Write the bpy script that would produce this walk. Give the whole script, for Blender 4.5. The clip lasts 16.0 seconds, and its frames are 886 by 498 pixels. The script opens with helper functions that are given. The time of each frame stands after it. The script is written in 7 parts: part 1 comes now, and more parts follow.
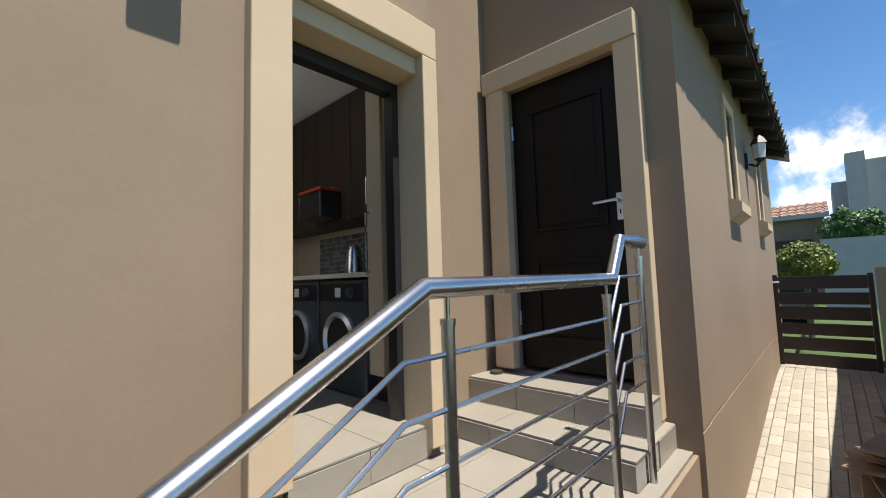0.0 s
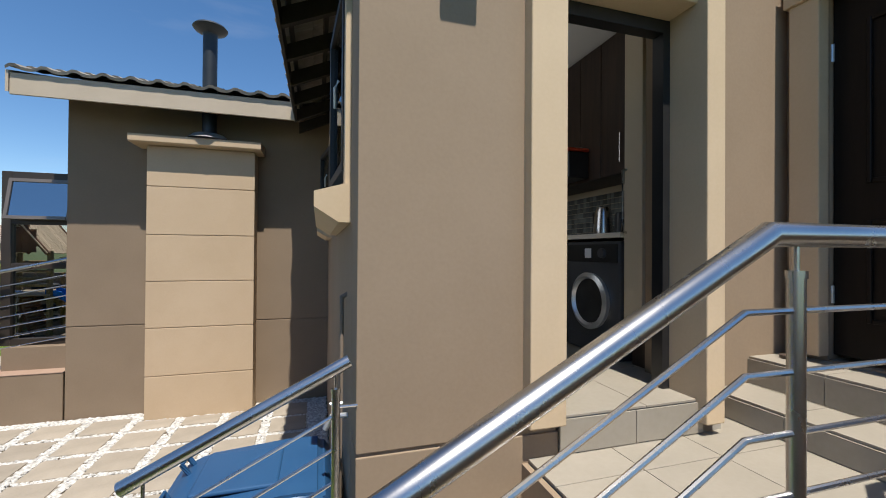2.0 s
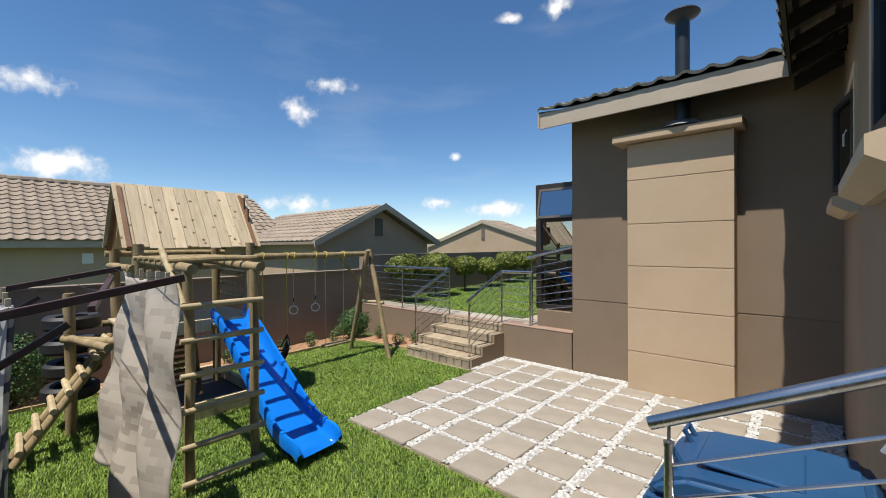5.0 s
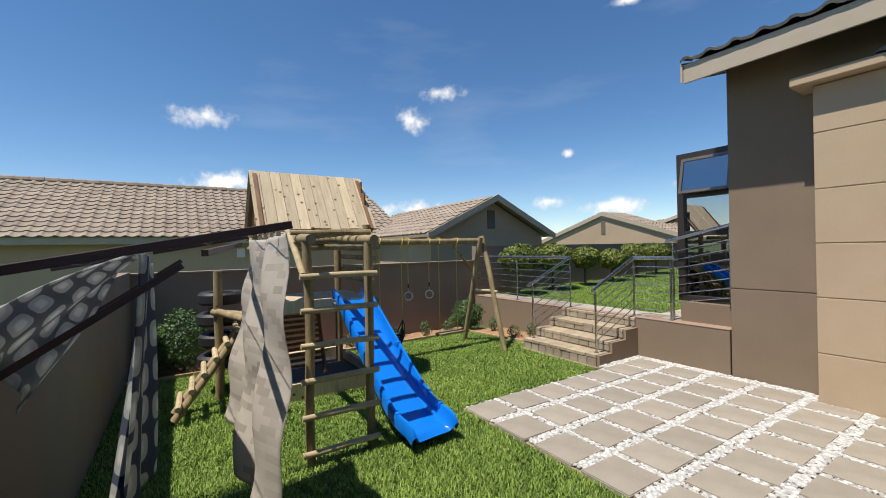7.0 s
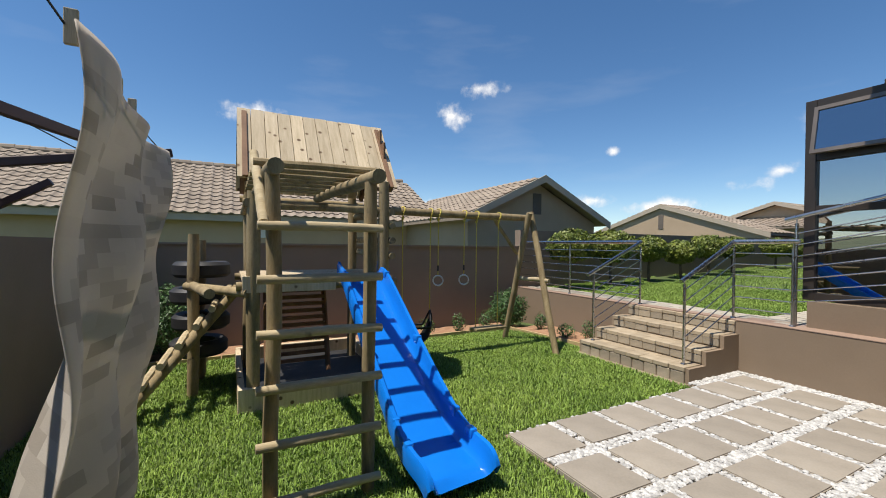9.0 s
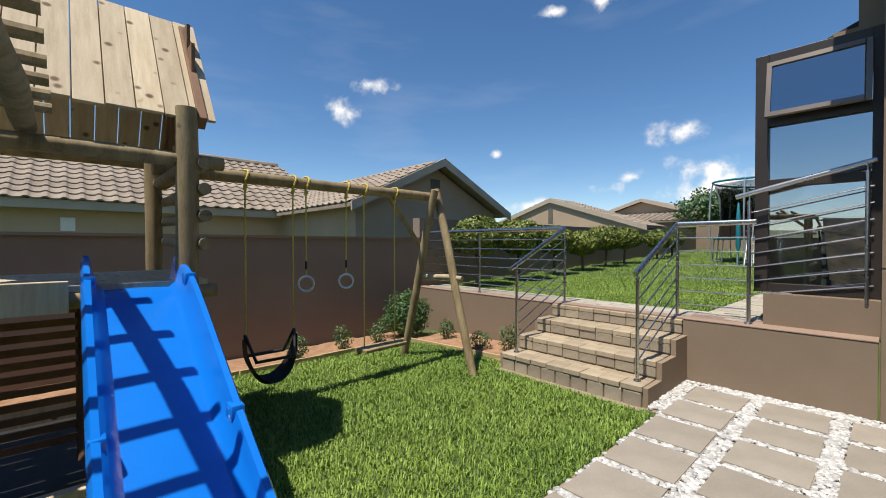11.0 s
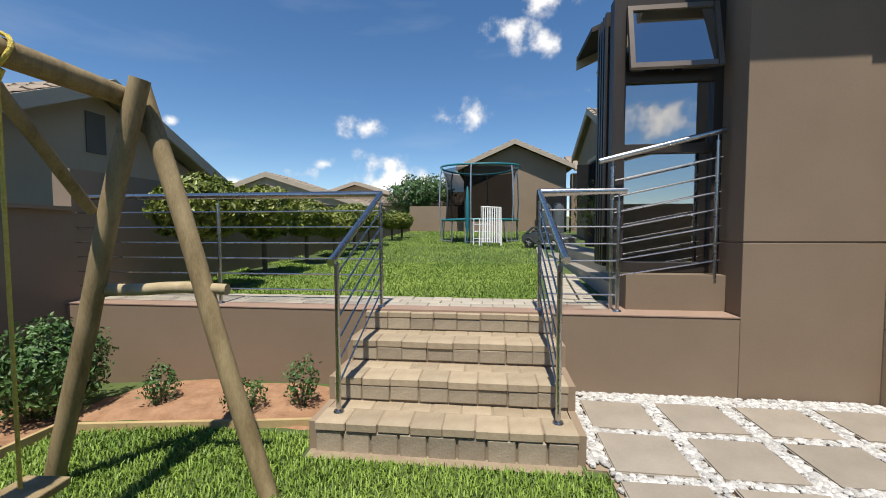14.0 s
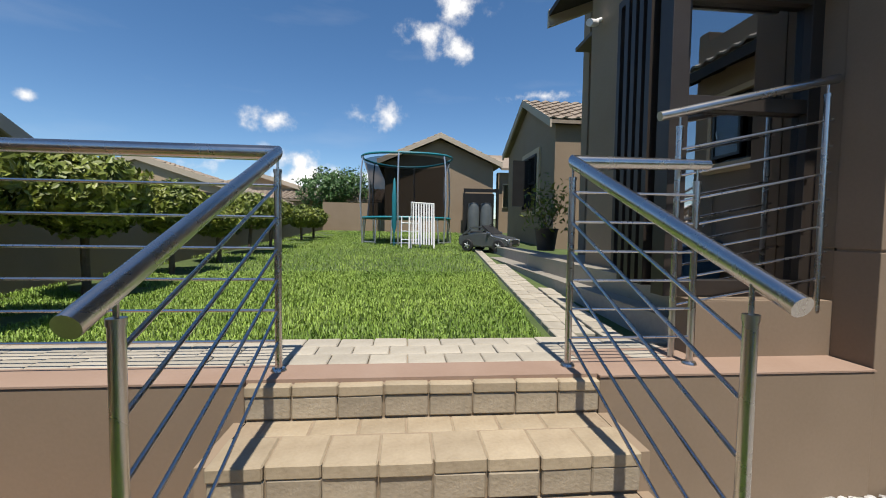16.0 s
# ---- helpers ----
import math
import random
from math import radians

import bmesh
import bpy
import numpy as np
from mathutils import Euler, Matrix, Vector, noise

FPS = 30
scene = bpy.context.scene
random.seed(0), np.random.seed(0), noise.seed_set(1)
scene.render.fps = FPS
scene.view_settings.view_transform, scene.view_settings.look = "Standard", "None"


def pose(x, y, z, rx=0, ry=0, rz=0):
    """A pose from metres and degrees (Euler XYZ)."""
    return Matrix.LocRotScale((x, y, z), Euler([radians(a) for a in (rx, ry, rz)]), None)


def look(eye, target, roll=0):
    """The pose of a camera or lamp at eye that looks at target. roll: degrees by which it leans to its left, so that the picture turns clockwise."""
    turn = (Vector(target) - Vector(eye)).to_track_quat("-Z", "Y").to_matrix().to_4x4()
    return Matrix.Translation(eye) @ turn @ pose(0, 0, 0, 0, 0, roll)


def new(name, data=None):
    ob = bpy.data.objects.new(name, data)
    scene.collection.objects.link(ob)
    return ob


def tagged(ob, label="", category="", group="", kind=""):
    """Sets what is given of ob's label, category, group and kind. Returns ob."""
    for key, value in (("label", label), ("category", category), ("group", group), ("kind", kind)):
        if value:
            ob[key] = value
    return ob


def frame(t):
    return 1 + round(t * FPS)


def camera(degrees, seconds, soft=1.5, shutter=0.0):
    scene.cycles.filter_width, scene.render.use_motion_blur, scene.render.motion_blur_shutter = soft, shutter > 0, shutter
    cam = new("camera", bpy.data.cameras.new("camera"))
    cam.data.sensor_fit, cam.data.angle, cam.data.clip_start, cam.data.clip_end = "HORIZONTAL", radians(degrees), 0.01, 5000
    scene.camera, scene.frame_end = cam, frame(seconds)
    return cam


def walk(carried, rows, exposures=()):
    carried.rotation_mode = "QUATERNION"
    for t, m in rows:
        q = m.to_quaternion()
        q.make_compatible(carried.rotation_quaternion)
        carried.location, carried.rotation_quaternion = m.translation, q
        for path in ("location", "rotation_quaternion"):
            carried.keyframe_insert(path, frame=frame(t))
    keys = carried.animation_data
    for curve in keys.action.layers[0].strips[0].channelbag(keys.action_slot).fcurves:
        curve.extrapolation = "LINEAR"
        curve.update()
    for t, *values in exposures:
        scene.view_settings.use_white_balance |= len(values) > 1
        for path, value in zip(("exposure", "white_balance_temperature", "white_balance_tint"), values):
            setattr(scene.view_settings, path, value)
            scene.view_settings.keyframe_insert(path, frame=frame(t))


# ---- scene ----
cam = camera(94.6, 16.0, 1.0)
PATH = [
    (0, (0.79, 0.387, 2.35), (2.25, 1.746, 2.51), -1.8),
    (0.5, (0.753, 0.418, 2.334), (2.126, 1.87, 2.397), -0.5),
    (1, (0.686, 0.443, 2.321), (1.874, 2.052, 2.349), -0.1),
    (1.5, (0.612, 0.448, 2.309), (1.524, 2.228, 2.33), 0.2),
    (2, (0.574, 0.455, 2.297), (1.155, 2.369, 2.311), 0.4),
    (2.5, (0.502, 0.476, 2.289), (0.767, 2.458, 2.302), 0.6),
    (3, (0.435, 0.494, 2.28), (0.39, 2.493, 2.287), 0.4),
    (3.5, (0.379, 0.473, 2.269), (-0.021, 2.433, 2.261), 0.1),
    (4, (0.383, 0.416, 2.26), (-0.403, 2.255, 2.243), 0.1),
    (4.5, (0.414, 0.422, 2.215), (-0.704, 2.08, 2.198), 0.1),
    (5, (0.41, 0.363, 2.193), (-0.925, 1.852, 2.178), -0.4),
    (7.3, (-0.106, 0.708, 1.848), (-1.814, 1.749, 1.84), -0.6),
    (7.5, (-0.199, 0.79, 1.822), (-1.923, 1.805, 1.807), -0.1),
    (8, (-0.489, 1.009, 1.731), (-2.252, 1.955, 1.712), 0.6),
    (8.2, (-0.611, 1.088, 1.695), (-2.389, 2.005, 1.678), 0.7),
    (10.3, (-2.166, 1.924, 1.455), (-3.87, 2.977, 1.447), 0.1),
    (10.5, (-2.286, 2.059, 1.452), (-3.939, 3.184, 1.436), 0.0),
    (11, (-2.656, 2.319, 1.447), (-4.129, 3.671, 1.423), 0.0),
    (11.5, (-3.007, 2.61, 1.425), (-4.286, 4.147, 1.396), 0.1),
    (12, (-3.377, 2.917, 1.419), (-4.463, 4.595, 1.372), 0.5),
    (12.5, (-3.73, 3.189, 1.398), (-4.616, 4.98, 1.342), 0.6),
    (13, (-4.104, 3.431, 1.345), (-4.741, 5.326, 1.274), 0.4),
    (13.5, (-4.429, 3.573, 1.348), (-4.838, 5.526, 1.26), 0.1),
    (14, (-4.662, 3.738, 1.361), (-4.898, 5.721, 1.258), -0.1),
    (14.5, (-4.836, 3.958, 1.372), (-4.948, 5.951, 1.248), -0.3),
    (15, (-4.956, 4.342, 1.355), (-4.958, 6.338, 1.236), -0.2),
    (15.5, (-5.027, 4.827, 1.335), (-4.936, 6.822, 1.233), 0.1),
    (16, (-5.065, 5.382, 1.325), (-4.883, 7.371, 1.228), 0.8),
]
walk(cam, [(t, look(eye, target, roll)) for t, eye, target, roll in PATH],
     exposures=[(0, 0.95, 6680, 10), (1.5, 0.85, 6680, 10), (3, 0.70, 6680, 10), (5, 0.62, 6680, 10), (8, 0.60, 6680, 10), (16, 0.58, 6680, 10)])

# ---- light ----
SUN_EL, SUN_AZ = radians(68.4), radians(179.0)   # azimuth clockwise from +y
to_sun = Vector((math.sin(SUN_AZ) * math.cos(SUN_EL), math.cos(SUN_AZ) * math.cos(SUN_EL), math.sin(SUN_EL)))
sun = new("sun", bpy.data.lights.new("sun", "SUN"))
sun.data.energy, sun.data.angle, sun.data.color = 4.1, radians(0.53), (1.0, 0.95, 0.87)
sun.matrix_world = look((0, 0, 30), Vector((0, 0, 30)) - to_sun)

# added area lamp inside the window opening, brightens the laundry in place of skylight
window_light = new("window_light", bpy.data.lights.new("window_light", "AREA"))
window_light.data.shape, window_light.data.size, window_light.data.size_y = "RECTANGLE", 1.1, 1.35
window_light.data.energy, window_light.data.color = 4, (0.92, 0.96, 1.0)
window_light.matrix_world = look((0.97, 3.22, 3.2), (2.0, 3.22, 3.1))

# clouds: azimuth, elevation, half width, half height in degrees
CLOUDS = [
    (-86, 8.5, 6, 1.6), (-88, 16, 4, 1.5), (-61.5, 17.6, 2.6, 1.7), (-57.3, 21, 3.2, 1.2),
    (-61, 5.6, 4.5, 1.4), (-42, 6.1, 2.6, 1.2), (-35, 5, 5, 1.2), (-26.2, 29, 2.6, 1.6), (-32.6, 28.6, 2.2, 0.8),
    (-40, 12.2, 0.9, 0.7), (-18.2, 13.4, 3.2, 1.8), (-15.2, 8.9, 4.4, 1.9), (-25.5, 7.1, 2.4, 1.1),
    (-22.5, 8.5, 2.2, 0.9), (-13, 6.4, 7, 2.4), (-3.2, 15.1, 3.6, 2.2), (2.4, 24.4, 3.6, 2.0), (7.4, 23, 2.4, 1.7),
    (7.2, 28, 3.8, 2.0), (-4, 7, 3, 1.5), (18, 17.5, 6, 0.9), (92, 11, 6.5, 4.2), (89.5, 7, 4, 3.5), (97, 10, 5, 4),
    (174, 22, 6, 3.5), (186, 34, 5, 3), (196, 15, 7, 3), (160, 13, 6, 2.5), (210, 30, 5, 2.5),
]
world = bpy.data.worlds.new("world")
scene.world = world
world.use_nodes = True
wn, wl = world.node_tree.nodes, world.node_tree.links
wn.clear()


def wmath(op, a, b=None, clamp=False):
    n = wn.new("ShaderNodeMath")
    n.operation, n.use_clamp = op, clamp
    for i, v in enumerate((a, b)):
        if v is None:
            continue
        if isinstance(v, (int, float)):
            n.inputs[i].default_value = v
        else:
            wl.new(v, n.inputs[i])
    return n.outputs[0]


sky = wn.new("ShaderNodeTexSky")
sky.sky_type, sky.sun_disc = "NISHITA", False
sky.sun_elevation, sky.sun_rotation = SUN_EL, SUN_AZ
sky.altitude, sky.air_density, sky.dust_density, sky.ozone_density = 1500, 1.0, 0.25, 1.6
coord = wn.new("ShaderNodeTexCoord")
sep = wn.new("ShaderNodeSeparateXYZ")
wl.new(coord.outputs["Generated"], sep.inputs[0])
az = wmath("ARCTAN2", sep.outputs[0], sep.outputs[1])
el = wmath("ARCSINE", sep.outputs[2])
best = None
for a, e, wa, we in CLOUDS:
    u = wmath("DIVIDE", wmath("SUBTRACT", az, radians(a)), radians(wa * 1.2))
    v = wmath("DIVIDE", wmath("SUBTRACT", el, radians(e)), radians(we * 1.2))
    d = wmath("SUBTRACT", 1.0, wmath("SQRT", wmath("ADD", wmath("MULTIPLY", u, u), wmath("MULTIPLY", v, v))))
    best = d if best is None else wmath("MAXIMUM", best, d)
fluff = wn.new("ShaderNodeTexNoise")
fluff.inputs["Scale"].default_value, fluff.inputs["Detail"].default_value, fluff.inputs["Roughness"].default_value = 17, 9, 0.58
wl.new(coord.outputs["Generated"], fluff.inputs["Vector"])
dens = wmath("ADD", best, wmath("MULTIPLY", wmath("SUBTRACT", fluff.outputs["Fac"], 0.5), 3.0))
ramp = wn.new("ShaderNodeMapRange")
ramp.interpolation_type = "SMOOTHSTEP"
ramp.inputs["From Min"].default_value, ramp.inputs["From Max"].default_value = 0.15, 1.15
wl.new(dens, ramp.inputs["Value"])
inside = wn.new("ShaderNodeMapRange")
inside.inputs["From Min"].default_value, inside.inputs["From Max"].default_value = -0.35, 0.25
wl.new(best, inside.inputs["Value"])
wisp = wn.new("ShaderNodeTexNoise")
wisp.inputs["Scale"].default_value, wisp.inputs["Detail"].default_value = 3.0, 7
stretch = wn.new("ShaderNodeMapping")
stretch.inputs["Scale"].default_value = (1, 1, 4.5)
wl.new(coord.outputs["Generated"], stretch.inputs["Vector"])
wl.new(stretch.outputs[0], wisp.inputs["Vector"])
veil = wn.new("ShaderNodeMapRange")
veil.inputs["From Min"].default_value, veil.inputs["From Max"].default_value, veil.inputs["To Max"].default_value = 0.55, 0.85, 0.12
wl.new(wisp.outputs["Fac"], veil.inputs["Value"])
cover = wmath("MAXIMUM", wmath("MULTIPLY", ramp.outputs[0], inside.outputs[0], True), veil.outputs[0])
cloud_tone = wn.new("ShaderNodeMapRange")
cloud_tone.inputs["From Min"].default_value, cloud_tone.inputs["From Max"].default_value = 0.3, 1.5
cloud_tone.inputs["To Min"].default_value, cloud_tone.inputs["To Max"].default_value = 7.0, 10.5
wl.new(dens, cloud_tone.inputs["Value"])
white = wn.new("ShaderNodeCombineColor")
for i in range(3):
    wl.new(cloud_tone.outputs[0], white.inputs[i])
mixed = wn.new("ShaderNodeMix")
mixed.data_type = "RGBA"
wl.new(cover, mixed.inputs["Factor"])
tint = wn.new("ShaderNodeHueSaturation")
tint.inputs["Saturation"].default_value, tint.inputs["Value"].default_value = 1.22, 1.06
wl.new(sky.outputs[0], tint.inputs["Color"])
wl.new(tint.outputs[0], mixed.inputs["A"])
wl.new(white.outputs[0], mixed.inputs["B"])
bg = wn.new("ShaderNodeBackground")
bg.inputs["Strength"].default_value = 0.087
wout = wn.new("ShaderNodeOutputWorld")
wl.new(mixed.outputs["Result"], bg.inputs["Color"])
wl.new(bg.outputs[0], wout.inputs["Surface"])

# ---- materials ----
def material(name, a, b, scale=6.0, rough=0.7, metal=0.0, bump=0.0, fine=120.0, stretch=(1, 1, 1), vary=0.0, island=0.0, spots=None, spec=0.5, rough_var=0.0, coords="Object", knots=None):
    """Two colours mixed by noise at two scales, with grain relief and optional variation from piece to piece."""
    m = bpy.data.materials.new(name)
    m.use_nodes = True
    n, l = m.node_tree.nodes, m.node_tree.links
    p = n["Principled BSDF"]
    p.inputs["Roughness"].default_value, p.inputs["Metallic"].default_value = rough, metal
    p.inputs["Specular IOR Level"].default_value = spec
    tc = n.new("ShaderNodeTexCoord")
    mp = n.new("ShaderNodeMapping")
    mp.inputs["Scale"].default_value = stretch
    l.new(tc.outputs[coords], mp.inputs["Vector"])
    big, small = n.new("ShaderNodeTexNoise"), n.new("ShaderNodeTexNoise")
    big.inputs["Scale"].default_value, big.inputs["Detail"].default_value, big.inputs["Roughness"].default_value = scale, 6, 0.6
    small.inputs["Scale"].default_value, small.inputs["Detail"].default_value = fine, 4
    l.new(mp.outputs[0], big.inputs["Vector"])
    l.new(mp.outputs[0], small.inputs["Vector"])
    add = n.new("ShaderNodeMath")
    add.operation = "MULTIPLY_ADD"
    add.inputs[1].default_value = 0.35
    l.new(small.outputs["Fac"], add.inputs[0])
    sub = n.new("ShaderNodeMath")
    sub.operation = "SUBTRACT"
    sub.inputs[1].default_value = 0.17
    l.new(big.outputs["Fac"], sub.inputs[0])
    l.new(sub.outputs[0], add.inputs[2])
    span = n.new("ShaderNodeMapRange")
    span.inputs["From Min"].default_value, span.inputs["From Max"].default_value = 0.3, 0.7
    l.new(add.outputs[0], span.inputs["Value"])
    mix = n.new("ShaderNodeMix")
    mix.data_type = "RGBA"
    mix.inputs["A"].default_value, mix.inputs["B"].default_value = (*a, 1), (*b, 1)
    l.new(span.outputs[0], mix.inputs["Factor"])
    colour = mix.outputs["Result"]
    if vary or island:
        hsv = n.new("ShaderNodeHueSaturation")
        r = n.new("ShaderNodeMapRange")
        r.inputs["To Min"].default_value, r.inputs["To Max"].default_value = 1 - max(vary, island), 1 + max(vary, island)
        if vary:
            l.new(n.new("ShaderNodeObjectInfo").outputs["Random"], r.inputs["Value"])
        else:
            l.new(n.new("ShaderNodeNewGeometry").outputs["Random Per Island"], r.inputs["Value"])
        l.new(r.outputs[0], hsv.inputs["Value"])
        l.new(colour, hsv.inputs["Color"])
        colour = hsv.outputs[0]
    if spots:
        vor = n.new("ShaderNodeTexNoise")
        vor.inputs["Scale"].default_value, vor.inputs["Detail"].default_value = spots[1], 3
        l.new(tc.outputs[coords], vor.inputs["Vector"])
        cut = n.new("ShaderNodeMapRange")
        cut.inputs["From Min"].default_value, cut.inputs["From Max"].default_value = spots[2], spots[2] + 0.08
        l.new(vor.outputs["Fac"], cut.inputs["Value"])
        sm = n.new("ShaderNodeMix")
        sm.data_type = "RGBA"
        l.new(cut.outputs[0], sm.inputs["Factor"])
        l.new(colour, sm.inputs["A"])
        sm.inputs["B"].default_value = (*spots[0], 1)
        colour = sm.outputs["Result"]
    if knots:
        cells, ring, km = n.new("ShaderNodeTexVoronoi"), n.new("ShaderNodeMapRange"), n.new("ShaderNodeMix")
        cells.inputs["Scale"].default_value = knots[1]
        l.new(tc.outputs[coords], cells.inputs["Vector"])
        ring.inputs["From Min"].default_value, ring.inputs["From Max"].default_value = knots[2], knots[2] * 0.55
        l.new(cells.outputs["Distance"], ring.inputs["Value"])
        km.data_type = "RGBA"
        l.new(ring.outputs[0], km.inputs["Factor"])
        l.new(colour, km.inputs["A"])
        km.inputs["B"].default_value = (*knots[0], 1)
        colour = km.outputs["Result"]
    l.new(colour, p.inputs["Base Color"])
    if rough_var:
        rr = n.new("ShaderNodeMapRange")
        rr.inputs["To Min"].default_value, rr.inputs["To Max"].default_value = rough - rough_var, rough + rough_var
        l.new(big.outputs["Fac"], rr.inputs["Value"])
        l.new(rr.outputs[0], p.inputs["Roughness"])
    if bump:
        bp = n.new("ShaderNodeBump")
        bp.inputs["Strength"].default_value, bp.inputs["Distance"].default_value = bump, 0.01
        l.new(add.outputs[0], bp.inputs["Height"])
        l.new(bp.outputs[0], p.inputs["Normal"])
    return m


def glass_material(name, tint=(0.9, 0.95, 0.95), gloss=0.02, ior=2.3):
    m = bpy.data.materials.new(name)
    m.use_nodes = True
    n, l = m.node_tree.nodes, m.node_tree.links
    n.remove(n["Principled BSDF"])
    clear, shine, mix, fr = n.new("ShaderNodeBsdfTransparent"), n.new("ShaderNodeBsdfGlossy"), n.new("ShaderNodeMixShader"), n.new("ShaderNodeFresnel")
    clear.inputs["Color"].default_value = (*tint, 1)
    shine.inputs["Roughness"].default_value = gloss
    fr.inputs["IOR"].default_value = ior
    l.new(fr.outputs[0], mix.inputs["Fac"])
    l.new(clear.outputs[0], mix.inputs[1])
    l.new(shine.outputs[0], mix.inputs[2])
    l.new(mix.outputs[0], n["Material Output"].inputs["Surface"])
    return m


M_PLASTER = material("taupe_plaster", (0.242, 0.178, 0.119), (0.280, 0.209, 0.143), 1.1, 0.85, bump=0.10, fine=55, spots=((0.30, 0.235, 0.17), 3.2, 0.74))
M_PLASTER_D = material("dark_taupe_plaster", (0.215, 0.165, 0.122), (0.25, 0.193, 0.145), 1.2, 0.85, bump=0.1, fine=60)
M_NEIGHBOUR = material("neighbour_taupe_plaster", (0.41, 0.305, 0.205), (0.46, 0.345, 0.24), 1.0, 0.85, bump=0.08, fine=50)
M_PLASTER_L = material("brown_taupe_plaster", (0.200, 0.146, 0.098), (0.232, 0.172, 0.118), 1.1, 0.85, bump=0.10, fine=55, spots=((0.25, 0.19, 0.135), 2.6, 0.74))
M_TRIM = material("cream_painted_plaster", (0.52, 0.40, 0.262), (0.57, 0.445, 0.30), 1.5, 0.8, bump=0.06, fine=60)
M_CHIM = material("tan_painted_plaster", (0.45, 0.335, 0.22), (0.49, 0.37, 0.25), 1.2, 0.85, bump=0.08, fine=60)
M_STEEL = material("brushed_stainless_steel", (0.47, 0.46, 0.455), (0.56, 0.55, 0.54), 3, 0.27, 1.0, bump=0.02, fine=300, stretch=(1, 1, 1), rough_var=0.07)
M_BLACKDOOR = material("black_stained_wood", (0.005, 0.004, 0.0035), (0.010, 0.007, 0.006), 3, 0.42, spec=0.22, bump=0.05, fine=30, stretch=(6, 6, 0.6))
M_BLACKFRAME = material("black_painted_steel", (0.012, 0.012, 0.013), (0.02, 0.02, 0.021), 5, 0.4)
M_BRONZE = material("bronze_aluminium", (0.040, 0.031, 0.026), (0.05, 0.04, 0.033), 4, 0.45, 0.3)
M_TILE = material("beige_floor_tile", (0.27, 0.245, 0.20), (0.31, 0.28, 0.235), 2.5, 0.45, vary=0.04, fine=40)
M_GROUT = material("grey_grout", (0.30, 0.28, 0.25), (0.35, 0.33, 0.29), 20, 0.9)
M_SLAB = material("sandstone_slab", (0.235, 0.205, 0.165), (0.31, 0.272, 0.222), 2.2, 0.85, bump=0.25, fine=60, vary=0.09, spots=((0.28, 0.205, 0.14), 2.2, 0.68))
M_PEBBLE = material("white_pebbles", (0.34, 0.33, 0.31), (0.54, 0.53, 0.51), 30, 0.7, island=0.32)
M_BRICK = material("cast_concrete_brick", (0.29, 0.228, 0.150), (0.39, 0.318, 0.22), 5, 0.9, bump=0.5, fine=70, vary=0.13)
M_BRICK_SIDE = material("weathered_brick_face", (0.27, 0.225, 0.16), (0.38, 0.32, 0.235), 7, 0.92, bump=0.6, fine=60, vary=0.17)
M_MORTAR = material("cement_mortar", (0.24, 0.18, 0.12), (0.31, 0.245, 0.17), 14, 0.95, bump=0.5, fine=80)
M_PAVER = material("cream_paver", (0.33, 0.295, 0.235), (0.42, 0.38, 0.31), 4, 0.85, bump=0.3, fine=70, vary=0.10)
M_SOIL = material("red_soil", (0.24, 0.125, 0.065), (0.36, 0.21, 0.12), 9, 0.95, bump=0.9, fine=50)
M_TURF = material("turf_soil", (0.045, 0.075, 0.018), (0.085, 0.12, 0.03), 3, 0.95, bump=0.8, fine=60)
M_GRASS = material("grass_blades", (0.122, 0.215, 0.025), (0.255, 0.36, 0.06), 0.9, 0.62, island=0.35, fine=8)
M_LOG = material("weathered_pole_wood", (0.175, 0.125, 0.058), (0.35, 0.27, 0.145), 3.5, 0.85, bump=0.5, fine=40, stretch=(3, 3, 0.7), vary=0.10, spots=((0.07, 0.05, 0.03), 7, 0.70))
M_RUNG = material("pale_pole_wood", (0.33, 0.255, 0.14), (0.50, 0.41, 0.255), 4, 0.85, bump=0.4, fine=40, stretch=(3, 0.7, 3), vary=0.10, spots=((0.12, 0.085, 0.05), 6, 0.70))
M_PLANK = material("pale_pine_planks", (0.44, 0.345, 0.215), (0.60, 0.49, 0.335), 3.2, 0.8, bump=0.3, fine=50, stretch=(1, 9, 1), vary=0.16, spots=((0.20, 0.12, 0.055), 9, 0.72), knots=((0.13, 0.075, 0.035), 7.5, 0.19))
M_SLAT = material("brown_stained_slats", (0.14, 0.07, 0.036), (0.21, 0.115, 0.06), 4, 0.75, bump=0.3, fine=50, vary=0.12)
M_BLUE = material("glossy_blue_plastic", (0.002, 0.150, 0.60), (0.003, 0.172, 0.66), 3, 0.2, spec=0.55)
M_BIN = material("blue_bin_plastic", (0.014, 0.062, 0.155), (0.02, 0.078, 0.18), 3, 0.42, rough_var=0.08)
M_RUBBER = material("black_rubber", (0.012, 0.012, 0.013), (0.026, 0.026, 0.027), 8, 0.6, bump=0.2)
M_ROPE = material("yellow_rope", (0.55, 0.42, 0.06), (0.70, 0.56, 0.14), 60, 0.8, bump=0.8, fine=200)
M_ROPE_W = material("pale_rope", (0.60, 0.54, 0.32), (0.72, 0.66, 0.45), 60, 0.8, bump=0.8, fine=200)
M_ROOF = material("taupe_roof_tile", (0.20, 0.155, 0.115), (0.32, 0.26, 0.20), 2.0, 0.8, bump=0.4, fine=30, island=0.10)
M_ROOF_DK = material("dark_roof_tile", (0.17, 0.152, 0.128), (0.28, 0.255, 0.22), 3.0, 0.75, bump=0.4, fine=30)
